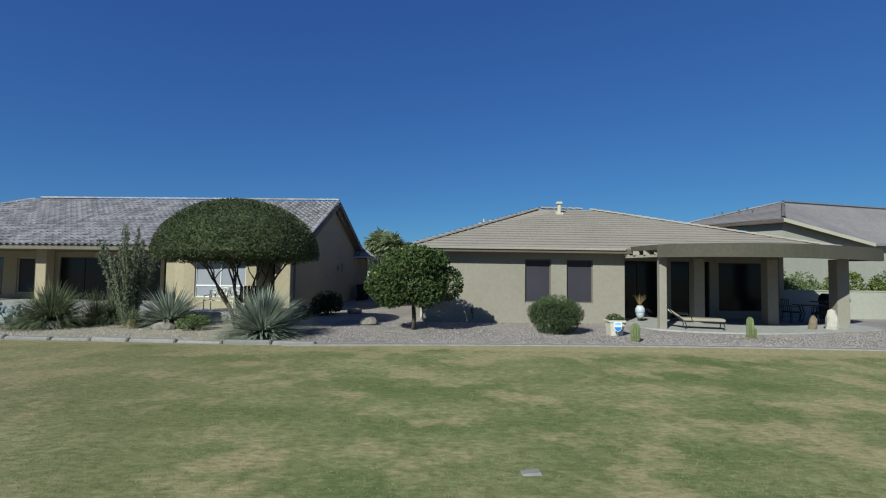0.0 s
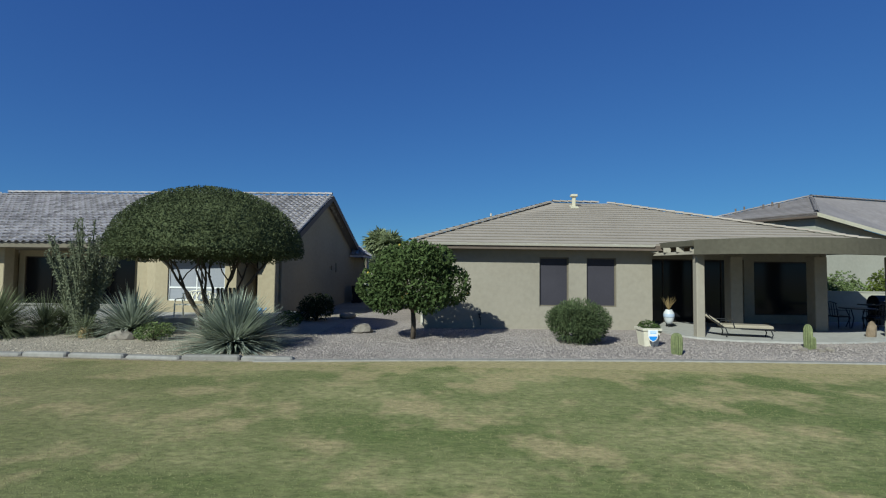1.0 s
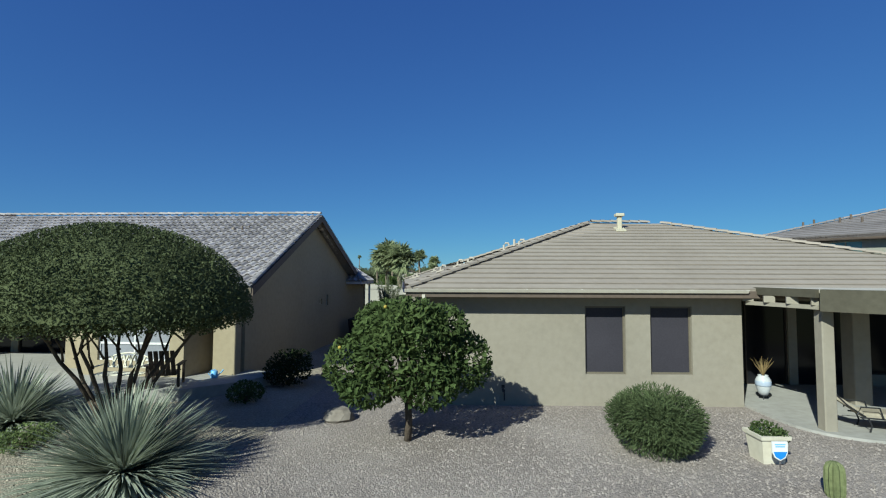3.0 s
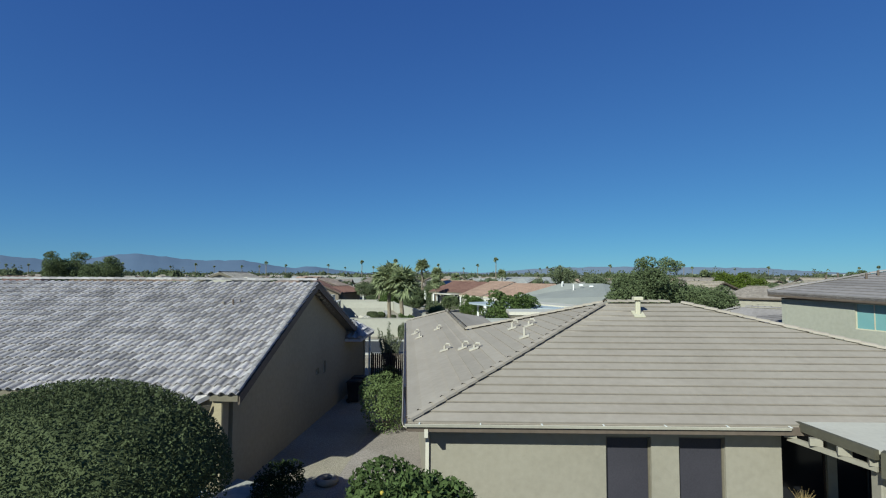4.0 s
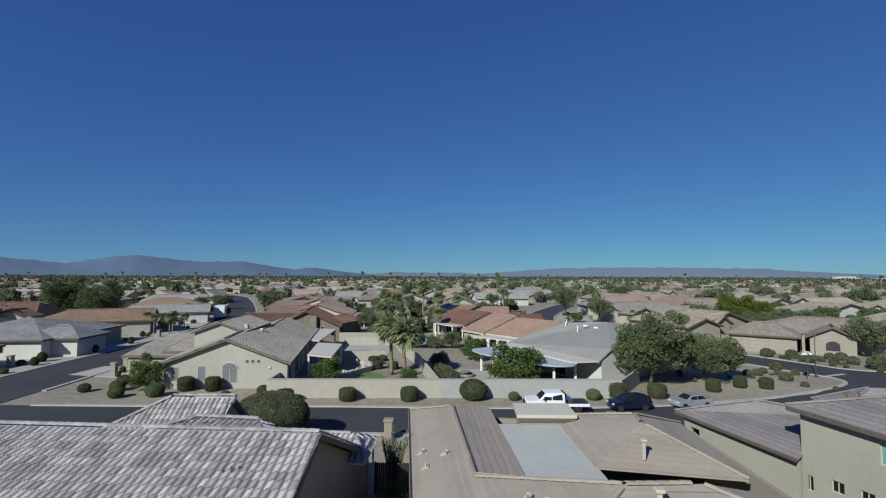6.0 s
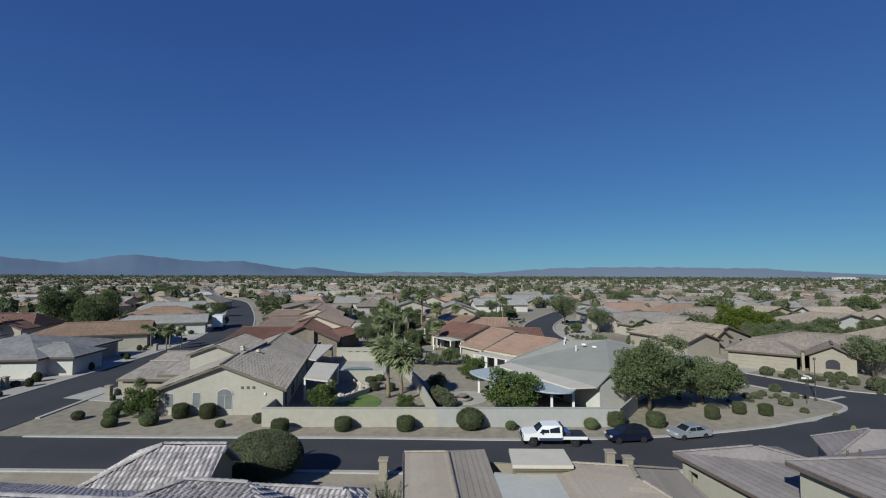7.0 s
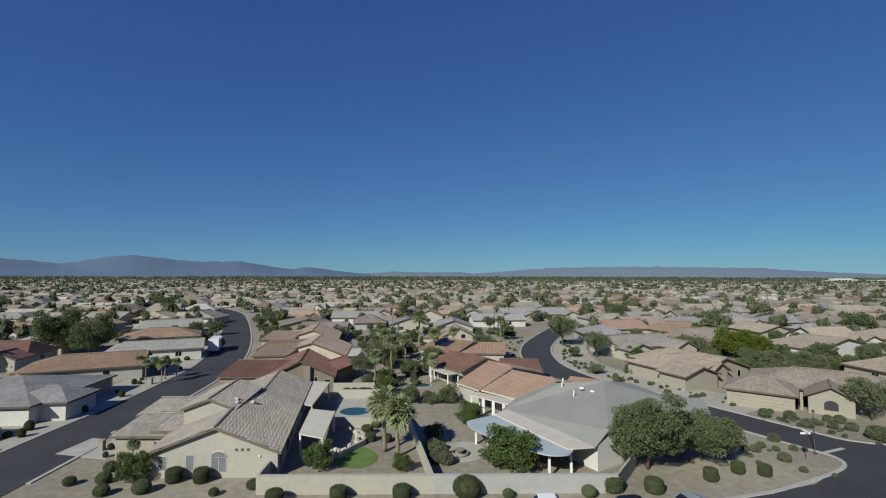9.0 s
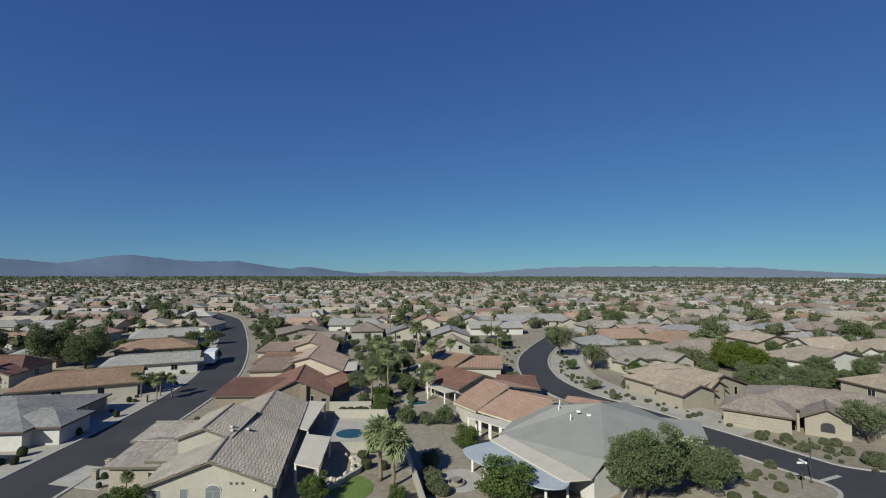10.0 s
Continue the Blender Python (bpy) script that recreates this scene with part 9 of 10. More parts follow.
for dist, x, y, row in far_spots:
    big = 1.0 if dist < 900 else 1.15
    w, d, e, z = rf.uniform(13, 18) * big / 2, rf.uniform(10, 14) * big / 2, 2.8, rf.uniform(4.5, 5.9)
    a = radians(rf.choice((9, 9, 99)) + rf.uniform(-8, 8))
    ca, sa = math.cos(a), math.sin(a)
    hip = rf.choice((d, 0.01, d * 0.4, 0.01))

    def tp(u, v, zz):
        return (x + u * ca - v * sa, y + u * sa + v * ca, zz)
    k = len(rv)
    o = 0.5
    rv += [tp(-w - o, -d - o, e), tp(w + o, -d - o, e), tp(w + o, d + o, e), tp(-w - o, d + o, e), tp(-w - o + hip, 0, z), tp(w + o - hip, 0, z)]
    rfc += [(k, k + 1, k + 5, k + 4), (k + 1, k + 2, k + 5), (k + 2, k + 3, k + 4, k + 5), (k + 3, k, k + 4), (k + 3, k + 2, k + 1, k)]
    if dist < 900:
        c0, h2, o2 = rf.uniform(-w * 0.5, w * 0.5), rf.uniform(2.6, 3.6), rf.choice((-1, 1))
        zw = e + (z - e) * 0.8
        k = len(rv)
        rv += [tp(c0 - h2, o2 * (d + 3.2), e), tp(c0 + h2, o2 * (d + 3.2), e), tp(c0 + h2, 0, e), tp(c0 - h2, 0, e), tp(c0, o2 * (d + 3.2), zw), tp(c0, 0, zw)]
        rfc += [(k + 1, k + 2, k + 5, k + 4), (k + 3, k, k + 4, k + 5)] if o2 < 0 else [(k + 2, k + 1, k + 4, k + 5), (k, k + 3, k + 5, k + 4)]
        k = len(wv)
        wv += [tp(c0 - h2 + 0.4, o2 * (d + 2.9), 0), tp(c0 + h2 - 0.4, o2 * (d + 2.9), 0), tp(c0 + h2 - 0.4, 0, 0), tp(c0 - h2 + 0.4, 0, 0), tp(c0 - h2 + 0.4, o2 * (d + 2.9), e), tp(c0 + h2 - 0.4, o2 * (d + 2.9), e), tp(c0 + h2 - 0.4, 0, e), tp(c0 - h2 + 0.4, 0, e), tp(c0, o2 * (d + 2.9), zw - 0.15)]
        wf += [(k, k + 1, k + 5, k + 8, k + 4), (k + 1, k + 2, k + 6, k + 5), (k + 3, k, k + 4, k + 7)]
    k = len(wv)
    wv += [tp(-w, -d, 0), tp(w, -d, 0), tp(w, d, 0), tp(-w, d, 0), tp(-w, -d, e - 0.05), tp(w, -d, e - 0.05), tp(w, d, e - 0.05), tp(-w, d, e - 0.05)]
    wf += [(k, k + 1, k + 5, k + 4), (k + 1, k + 2, k + 6, k + 5), (k + 2, k + 3, k + 7, k + 6), (k + 3, k, k + 4, k + 7)]
    if dist < 620:
        for u in (-w * 0.55, w * 0.2):
            k = len(wnv)
            wnv += [tp(u, -d - 0.05, 0.8), tp(u + 1.8, -d - 0.05, 0.8), tp(u + 1.8, -d - 0.05, 2.2), tp(u, -d - 0.05, 2.2)]
            wnf += [(k, k + 1, k + 2, k + 3)]
tagged(part("far_house_roofs", Geo().add(rv, rfc), ISLE_ROOF, kind="stuff"), "tile roofs of houses in the distance", "houses")
tagged(part("far_house_walls", Geo().add(wv, wf), ISLE_WALL, kind="stuff"), "stucco walls of houses in the distance", "houses")
tagged(part("far_house_windows", Geo().add(wnv, wnf), M["glass"], kind="stuff"), "dark windows of houses in the distance", "houses")

# trees of the middle distance, single; then the far ones as one body of foliage
KINDS = [(SMALL, 1.2), (MID_A, 0.9), (MID_B, 0.85), (SMALL, 1.5), (BIG_B, 0.7), (MID_A, 1.1), (PALM_TALL, 0.5)]
count = 0
for dist, x, y, row in near_spots:
    for k in range(4 if dist < 135 else 0):
        tx, ty = x + rf.uniform(-11, 11), y + rf.choice((-1, 1)) * rf.uniform(8.8, 12)
        if any((tx - a) ** 2 + (ty - b) ** 2 < 7.5 ** 2 for a, b in ROAD_PTS):
            continue
        kind, s = rf.choice(KINDS)
        plant_tree(kind, "green street or yard tree", tx, ty, s * rf.uniform(0.7, 1.15), rf.uniform(0, 360), "palm_tree" if kind is PALM_TALL else "tree", "trees of the neighbourhood")
        count += 1
rng = np.random.default_rng(100)
pts, szs, mass_v, mass_f = [], [], [], []
bm = bmesh.new()
bmesh.ops.create_icosphere(bm, subdivisions=2, radius=1.0)
BALL = np.array([v.co[:] for v in bm.verts])
BALL_F = np.array([[v.index for v in f.verts] for f in bm.faces])
bm.free()
for dist, x, y, row in [q for q in spots if q[0] >= 135]:
    lush = 0.62 + 0.8 * max(0.0, noise.noise(Vector((x * 0.011, y * 0.011, 4.0))) + 0.45)
    cx, side = rf.uniform(-9, 9), rf.choice((-1, 1))
    for k in range(7):
        if rf.random() > lush:
            continue
        if rf.random() < 0.3:
            cx, side = rf.uniform(-9, 9), -side
        tx, ty = x + cx + rf.uniform(-3.5, 3.5), y + side * rf.uniform(8.5, 12.5)
        pick = rf.random()
        h = rf.uniform(1.6, 3.2) if pick < 0.28 else rf.uniform(3.2, 6.2) if pick < 0.82 else rf.uniform(6.2, 9.5)
        w = h * rf.uniform(0.6, 1.25) if h < 6 else h * rf.uniform(0.4, 0.8)
        n = 260 if dist < 260 else 46 if dist < 600 else 12
        if dist < 700:
            lump = 0.66 + 0.24 * np.sin(BALL[:, :1] * 4.3 + tx) * np.cos(BALL[:, 1:2] * 3.7 + ty) + 0.08 * rng.normal(size=(len(BALL), 1))
            mass_f.append(BALL_F + len(BALL) * len(mass_v))
            mass_v.append(np.array([tx, ty, h * 0.56]) + BALL * lump * np.array([w * 0.55, w * 0.55, h * 0.4]))
        d = unit(rng, n)
        q = np.array([tx, ty, h * 0.58]) + d * np.array([w * 0.6, w * 0.6, h * 0.42]) * rng.uniform(0.5, 1.12, (n, 1)) * (0.8 + 0.45 * np.sin(d[:, :1] * 5 + tx) * np.cos(d[:, 1:2] * 4 + ty))
        pts.append(q)
        szs.append(np.full(n, 0.36 if dist < 260 else 0.7 if dist < 600 else 2.0) * (h / 4.5) ** 0.6)
pts, szs = np.concatenate(pts), np.concatenate(szs)
nn = len(pts)
d = unit(rng, nn)
s = np.cross(d, unit(rng, nn))
s /= np.linalg.norm(s, axis=1, keepdims=True) + 1e-9
verts = np.stack([pts - d * szs[:, None] * 0.5, pts + s * szs[:, None] * 0.45, pts + d * szs[:, None] * 0.5, pts - s * szs[:, None] * 0.45], 1).reshape(-1, 3)
M["leaf_far"] = leafy("distant_foliage", (0.07, 0.085, 0.048), (0.15, 0.165, 0.09), 0.3)
far_trees = new("far_trees", array_mesh("far_trees", verts, np.arange(4 * nn).reshape(nn, 4), M["leaf_far"]))
masses = new("far_tree_masses", array_mesh("far_tree_masses", np.concatenate(mass_v), np.concatenate(mass_f), M["leaf_far"]))
tagged(masses, "dense crowns of trees among the houses in the distance", "trees", kind="stuff")
tagged(far_trees, "trees among the houses in the distance", "trees", kind="stuff")
# a darker belt of fields and trees before the mountains
pts = []
for i in range(2600):
    az = radians(rf.uniform(-50, 46))
    r = rf.uniform(1300, 3300)
    h = rf.uniform(3, 7) if r < 2000 else rf.uniform(5, 11)
    n = 7
    pts.append(np.array([r * math.sin(az), r * math.cos(az), h * 0.5]) + rng.normal(size=(n, 3)) * np.array([9, 9, h * 0.28]))
pts = np.concatenate(pts)
nn = len(pts)
d, s = unit(rng, nn), unit(rng, nn)
verts = np.stack([pts - d * 3.4, pts + s * 3.0, pts + d * 3.4, pts - s * 3.0], 1).reshape(-1, 3)
belt = new("far_tree_belt", array_mesh("far_tree_belt", verts, np.arange(4 * nn).reshape(nn, 4), M["leaf_far"]))
tagged(belt, "dark belt of distant trees before the mountains", "trees", kind="stuff")
field = Geo()
field.add([(r * math.sin(radians(az)), r * math.cos(radians(az)), 0.3) for r in (1380, 4300) for az in range(-54, 51, 4)], [(i, i + 1, i + 28, i + 27) for i in range(26)])
setting("far_fields", field, surface("far_green_fields", (0.085, 0.095, 0.06), (0.16, 0.16, 0.11), fine=0.01, broad=0.003, rough=0.95, bump=0), "dull green fields in the far distance", "fields")
for x, y, w, h in ((905, 1250, 22, 12), (930, 1255, 14, 9), (880, 1250, 12, 7), (1010, 1260, 30, 8)):
    cb = thing("commercial_building", "white flat-roofed commercial block in the far distance", "building", pose(x, y, 0), "far commercial blocks")
    part("wall", Geo().box(-w, w, -8, 8, 0, h), WALLS["white"], cb)
    part("roof_parapet", Geo().box(-w - 0.3, w + 0.3, -8.3, 8.3, h, h + 0.8), WALLS["white"], cb)
    for i in range(5):
        part("window", Geo().box(-w * 0.8 + i * w * 0.36, -w * 0.8 + i * w * 0.36 + w * 0.2, -8.1, -8.0, h * 0.4, h * 0.75), M["glass"], cb)


# ---------------------------------------------------------------- garden furniture and small things
def planter_box():
    ob = thing("planter", "square cream planter with trailing green plant on gravel", "planter", pose(5.08, 15.4, 0.02, 0, 0, 4) @ Matrix.Diagonal((0.74, 0.74, 0.92, 1)))
    rings = [[(-s, -s, z), (s, -s, z), (s, s, z), (-s, s, z)] for s, z in ((0.25, 0), (0.31, 0.46), (0.35, 0.46), (0.36, 0.53), (0.30, 0.53), (0.28, 0.44))]
    part("box", Geo().loft(rings), M["terracotta_white"], ob)
    rng = np.random.default_rng(41)
    p, d = crown_points(rng, 700, [((0, 0, 0.55), (0.36, 0.36, 0.2)), ((0.25, -0.2, 0.5), (0.16, 0.16, 0.14))], 0.4)
    c = new("foliage", leaves("foliage", p, 0.07, M["leaf_citrus"], rng, d * 0.4, 0.6))
    c.parent = ob


def yard_sign():
    ob = thing("yard_sign", "small white and blue shield-shaped yard sign on a stake", "sign", pose(5.04, 14.97, 0.02, 0, 0, 4))
    part("stake", Geo().tube([(0, 0, 0), (0, 0, 0.3)], [0.012, 0.012], 6), M["chrome"], ob)
    outline = [(-0.13, 0.47), (-0.13, 0.28), (-0.09, 0.2), (0.0, 0.15), (0.09, 0.2), (0.13, 0.28), (0.13, 0.47)]
    rings = [[(x, y, z) for x, z in outline] for y in (-0.012, 0.012)]
    part("plate", Geo().loft(rings), M["white"], ob)
    low = [(-0.115, 0.3), (-0.08, 0.22), (0.0, 0.17), (0.08, 0.22), (0.115, 0.3)]
    part("emblem", Geo().loft([[(x, y, z) for x, z in low] for y in (-0.017, -0.0125)]), M["blue"], ob, "blue lower field")
    for z, w in ((0.42, 0.09), (0.385, 0.08)):
        part("text_bar", Geo().box(-w, w, -0.016, -0.0125, z - 0.009, z + 0.009), M["light_blue"], ob)


def glazed_pot():
    ob = thing("glazed_pot", "tall white glazed pot with pale blue band and dry grasses", "pot", pose(7.45, 19.55, 0.075) @ Matrix.Scale(0.72, 4))
    st = Geo()
    for i in range(3):
        a = i * 2.094
        st.tube([(0.16 * math.cos(a), 0.16 * math.sin(a), 0.0), (0.13 * math.cos(a), 0.13 * math.sin(a), 0.14)], [0.012, 0.012], 6)
    st.lathe([(0.15, 0.13), (0.15, 0.15), (0.02, 0.15)], n=14)
    part("stand", st, M["black_metal"], ob)
    part("body", Geo().lathe([(0.13, 0.15), (0.2, 0.3), (0.255, 0.52), (0.25, 0.68), (0.2, 0.78), (0.16, 0.82), (0.17, 0.86), (0.14, 0.86), (0.13, 0.8)], n=18), M["pot_white"], ob, smooth=True)
    part("glaze_band", Geo().lathe([(0.252, 0.48), (0.262, 0.52), (0.259, 0.64), (0.252, 0.66)], n=18), M["cobalt"], ob, smooth=True)
    rng = np.random.default_rng(43)
    g8 = Geo()
    for i in range(60):
        az, ln, le = rng.uniform(0, 6.28), rng.uniform(0.4, 0.85), rng.uniform(0.05, 0.75)
        dx, dy = math.cos(az) * le, math.sin(az) * le
        pts = [(dx * t * ln * 0.7, dy * t * ln * 0.7, 0.82 + ln * (t - 0.35 * le * t * t)) for t in (0, 0.4, 0.75, 1.0)]
        g8.tube(pts, [0.007, 0.006, 0.004, 0.002], 4)
    part("dry_grass", g8, M["leaf_dry"], ob, "orange and straw dry grasses")


def chaise(at, rot):
    ob = thing("chaise_lounge", "black metal chaise lounge with tan cushion on the patio", "lounge chair", pose(*at, 0, 0, rot) @ Matrix.Diagonal((0.9, 0.9, 0.85, 1)))
    fr = Geo()
    for s in (-0.3, 0.3):
        fr.tube([(-0.55, s, 0.34), (0.9, s, 0.32), (1.05, s, 0.28)], [0.02, 0.02, 0.02], 6)
        fr.tube([(-0.45, s, 0.36), (-0.8, s, 0.62), (-1.0, s, 0.86)], [0.02, 0.02, 0.02], 6)
    part("frame", fr, M["black_metal"], ob)
    for x in (-0.4, 0.92):
        for s in (-0.3, 0.3):
            part("leg", Geo().tube([(x, s, 0.33), (x + 0.06, s, 0.15), (x + 0.02, s, 0.0)], [0.018] * 3, 6), M["black_metal"], ob)
    part("seat_cushion", Geo().bevel_box(-0.5, 1.02, -0.3, 0.3, 0.35, 0.45, 0.035), M["cushion"], ob)
    part("back_cushion", Geo().bevel_box(-0.66, 0.0, -0.3, 0.3, 0.0, 0.09, 0.035, pose(-0.5, 0, 0.38, 0, -0, 0) @ pose(0, 0, 0, 0, 36, 0)), M["cushion"], ob)
    for s in (-0.34, 0.34):
        part("armrest", Geo().tube([(-0.62, s, 0.42), (-0.55, s, 0.6), (-0.2, s, 0.6), (-0.14, s, 0.36)], [0.018] * 4, 6), M["black_metal"], ob)


def patio_chair(at, rot, label="dark metal patio dining chair"):
    ob = thing("patio_chair", label, "chair", pose(*at, 0, 0, rot), "chairs round the patio table")
    part("seat", Geo().bevel_box(-0.24, 0.24, -0.23, 0.23, 0.40, 0.45, 0.02), M["black_metal"], ob)
    bk = Geo()
    for x in (-0.2, -0.1, 0.0, 0.1, 0.2):
        bk.tube([(x, 0.22, 0.44), (x, 0.28, 0.9)], [0.013, 0.013], 5)
    bk.tube([(-0.24, 0.28, 0.9), (0.0, 0.29, 0.95), (0.24, 0.28, 0.9)], [0.018] * 3, 6)
    part("backrest", bk, M["black_metal"], ob)
    for x in (-0.21, 0.21):
        for y in (-0.2, 0.2):
            part("leg", Geo().tube([(x, y, 0.41), (x * 1.08, y * 1.1, 0)], [0.015, 0.013], 6), M["black_metal"], ob)
        part("armrest", Geo().tube([(x * 1.15, 0.25, 0.66), (x * 1.15, -0.2, 0.66), (x * 1.08, -0.2, 0.42)], [0.014] * 3, 6), M["black_metal"], ob)


def patio_table(at):
    ob = thing("patio_table", "round dark metal patio table", "table", pose(*at))
    part("tabletop", Geo().lathe([(0.02, 0.70), (0.55, 0.70), (0.56, 0.72), (0.55, 0.735), (0.02, 0.735)], n=22), M["black_metal"], ob)
    for i in range(4):
        a = i * 1.571 + 0.4
        part("leg", Geo().tube([(0.4 * math.cos(a), 0.4 * math.sin(a), 0.0), (0.25 * math.cos(a), 0.25 * math.sin(a), 0.35), (0.4 * math.cos(a), 0.4 * math.sin(a), 0.70)], [0.018] * 3, 6), M["black_metal"], ob)


def barbecue(at, rot):
    ob = thing("barbecue_grill", "black covered gas barbecue grill on the patio", "grill", pose(*at, 0, 0, rot))
    part("cart", Geo().bevel_box(-0.45, 0.45, -0.28, 0.28, 0.08, 0.82, 0.03), M["black_metal"], ob)
    hood = [[(x, 0.3 * math.cos(t), 0.84 + 0.34 * math.sin(t)) for t in np.linspace(0, math.pi, 8)] for x in (-0.45, 0.45)]
    part("hood", Geo().loft(hood), M["black_metal"], ob)
    part("side_shelf", Geo().bevel_box(-0.85, -0.46, -0.25, 0.25, 0.8, 0.84, 0.015), M["black_metal"], ob)
    part("handle", Geo().tube([(-0.35, -0.33, 0.98), (0.35, -0.33, 0.98)], [0.015, 0.015], 6), M["chrome"], ob)


def garden_bench(at, rot):
    ob = thing("garden_bench", "cream painted iron garden bench with lattice back", "bench", pose(*at, 0, 0, rot) @ Matrix.Scale(0.98, 4))
    for i in range(5):
        part("seat_slat", Geo().bevel_box(-0.6, 0.6, -0.22 + i * 0.09, -0.15 + i * 0.09, 0.42, 0.445, 0.008), M["cream_metal"], ob)
    bk = Geo()
    bk.tube([(-0.6, 0.24, 0.5), (-0.6, 0.3, 0.78), (-0.3, 0.31, 0.88), (0, 0.31, 0.92), (0.3, 0.31, 0.88), (0.6, 0.3, 0.78), (0.6, 0.24, 0.5)], [0.024] * 7, 6)
    bk.tube([(-0.6, 0.25, 0.55), (0.6, 0.25, 0.55)], [0.02, 0.02], 6)
    part("back_frame", bk, M["cream_metal"], ob)
    for i in range(14):
        x = -0.52 + i * 0.08
        part("lattice_bar", Geo().tube([(x, 0.26, 0.55), (x + (0.1 if i % 2 else -0.1), 0.3, 0.86 - 0.12 * abs(x))], [0.028, 0.028], 5), M["cream_metal"], ob)
    for x in (-0.58, 0.58):
        part("end_frame", Geo().tube([(x, -0.24, 0.0), (x, -0.22, 0.42), (x, -0.2, 0.62), (x, 0.2, 0.64), (x, 0.26, 0.45), (x, 0.32, 0.0)], [0.022] * 6, 6), M["cream_metal"], ob)


def wood_chair(at, rot):
    ob = thing("slatted_chair", "dark brown wooden slatted lounge chair on the raised patio", "chair", pose(*at, 0, 0, rot))
    for i in range(5):
        part("seat_slat", Geo().bevel_box(-0.3, 0.3, -0.3 + i * 0.11, -0.21 + i * 0.11, 0.34 - i * 0.012, 0.36 - i * 0.012, 0.006), M["dark_wood"], ob)
    for i in range(5):
        part("back_slat", Geo().bevel_box(-0.3 + i * 0.125, -0.2 + i * 0.125, -0.012, 0.012, 0, 0.72, 0.005, pose(0, 0.24, 0.3, -22, 0, 0)), M["dark_wood"], ob)
    for x in (-0.36, 0.36):
        part("armrest", Geo().bevel_box(x - 0.06, x + 0.06, -0.36, 0.36, 0.56, 0.585, 0.008), M["dark_wood"], ob)
        part("leg", Geo().box(x - 0.03, x + 0.03, -0.32, -0.25, 0, 0.56), M["dark_wood"], ob)
        part("leg", Geo().box(x - 0.03, x + 0.03, 0.22, 0.29, 0, 0.56), M["dark_wood"], ob)


def watering_can(at):
    ob = thing("watering_can", "light blue plastic watering can on the raised patio", "watering can", pose(*at, 0, 0, 30) @ Matrix.Scale(0.7, 4))
    part("body", Geo().lathe([(0.13, 0.0), (0.14, 0.03), (0.13, 0.26), (0.1, 0.29), (0.07, 0.29)], n=14), M["light_blue"], ob, smooth=True)
    part("spout", Geo().tube([(0.12, 0, 0.07), (0.26, 0, 0.2), (0.34, 0, 0.3)], [0.03, 0.022, 0.03], 8), M["light_blue"], ob)
    part("handle", Geo().tube([(-0.12, 0, 0.08), (-0.22, 0, 0.18), (-0.12, 0, 0.3), (0.05, 0, 0.33)], [0.016] * 4, 7), M["light_blue"], ob)


planter_box()
yard_sign()
glazed_pot()
chaise((8.42, 17.1, 0.075), -15)
patio_table((14.5, 20.1, 0.075))
for x, y, r in ((13.8, 20.1, 95), (15.2, 20.1, -85), (14.5, 19.4, 185)):
    patio_chair((x, y, 0.075), r)
barbecue((16.0, 20.7, 0.075), 0)
garden_bench((-9.05, 18.1, 0.32), 0)
wood_chair((-8.15, 18.55, 0.36), 200)
watering_can((-7.5, 19.75, 0.32))
ob = part("drain_cover", Geo().loft([[(-0.16, -0.1, 0), (0.17, -0.11, 0), (0.18, 0.1, 0), (-0.14, 0.12, 0)], [(-0.14, -0.08, 0.02), (0.15, -0.09, 0.035), (0.16, 0.08, 0.03), (-0.12, 0.1, 0.015)]]), M["kerb_stone"])
ob.matrix_basis = pose(0.8, 4.72, 0.03, 0, 0, 8) @ Matrix.Diagonal((0.6, 0.55, 0.8, 1))
tagged(ob, "small pale valve cover lying in the lawn", "cover")
# stone ring in the side yard
ring = Geo()
rows = []
for k in range(18):
    a = 2 * math.pi * k / 18
    rows.append([((0.24 + 0.1 * math.cos(t)) * math.cos(a), (0.24 + 0.1 * math.cos(t)) * math.sin(a), 0.1 + 0.1 * math.sin(t)) for t in np.linspace(0, 2 * math.pi, 9)[:-1]])
rows.append(rows[0])
ring.loft(rows, caps=False)
ob = part("stone_ring", ring, M["rock"], smooth=True)
ob.matrix_basis = pose(-4.6, 21.5, 0.02)
tagged(ob, "round tan stone ring lying in the side yard", "garden ornament")
side_gate = thing("side_gate", "dark metal side-yard gate between the two houses", "gate", pose(-6.2, 34.4, 0.02, 0, 0, 3))
for x in (0.05, 1.15, 2.3):
    part("post", Geo().box(x - 0.04, x + 0.04, -0.04, 0.04, 0, 1.75), M["black_metal"], side_gate)
for i in range(18):
    part("slat", Geo().box(0.1 + i * 0.12, 0.195 + i * 0.12, -0.012, 0.012, 0.08, 1.68), M["dark_wood"], side_gate)
bins = [(-6.1, 30.4, "blue"), (-6.1, 31.3, "black_metal")]
for x, y, m in bins:
    ob = thing("wheelie_bin", "dark plastic wheeled rubbish bin against the gable wall", "bin", pose(x, y, 0.02, 0, 0, 90), "bins in the side yard")
    part("body", Geo().loft([[(-s, -s, z), (s, -s, z), (s, s, z), (-s, s, z)] for s, z in ((0.23, 0.05), (0.3, 0.95))]), M["black_metal"], ob)
    part("lid", Geo().bevel_box(-0.32, 0.32, -0.34, 0.32, 0.95, 1.04, 0.03), M["black_metal"], ob)
    for s in (-0.22, 0.22):
        part("wheel", Geo().tube([(s - 0.03, 0.24, 0.1), (s + 0.03, 0.24, 0.1)], [0.1, 0.1], 10), M["rubber"], ob)
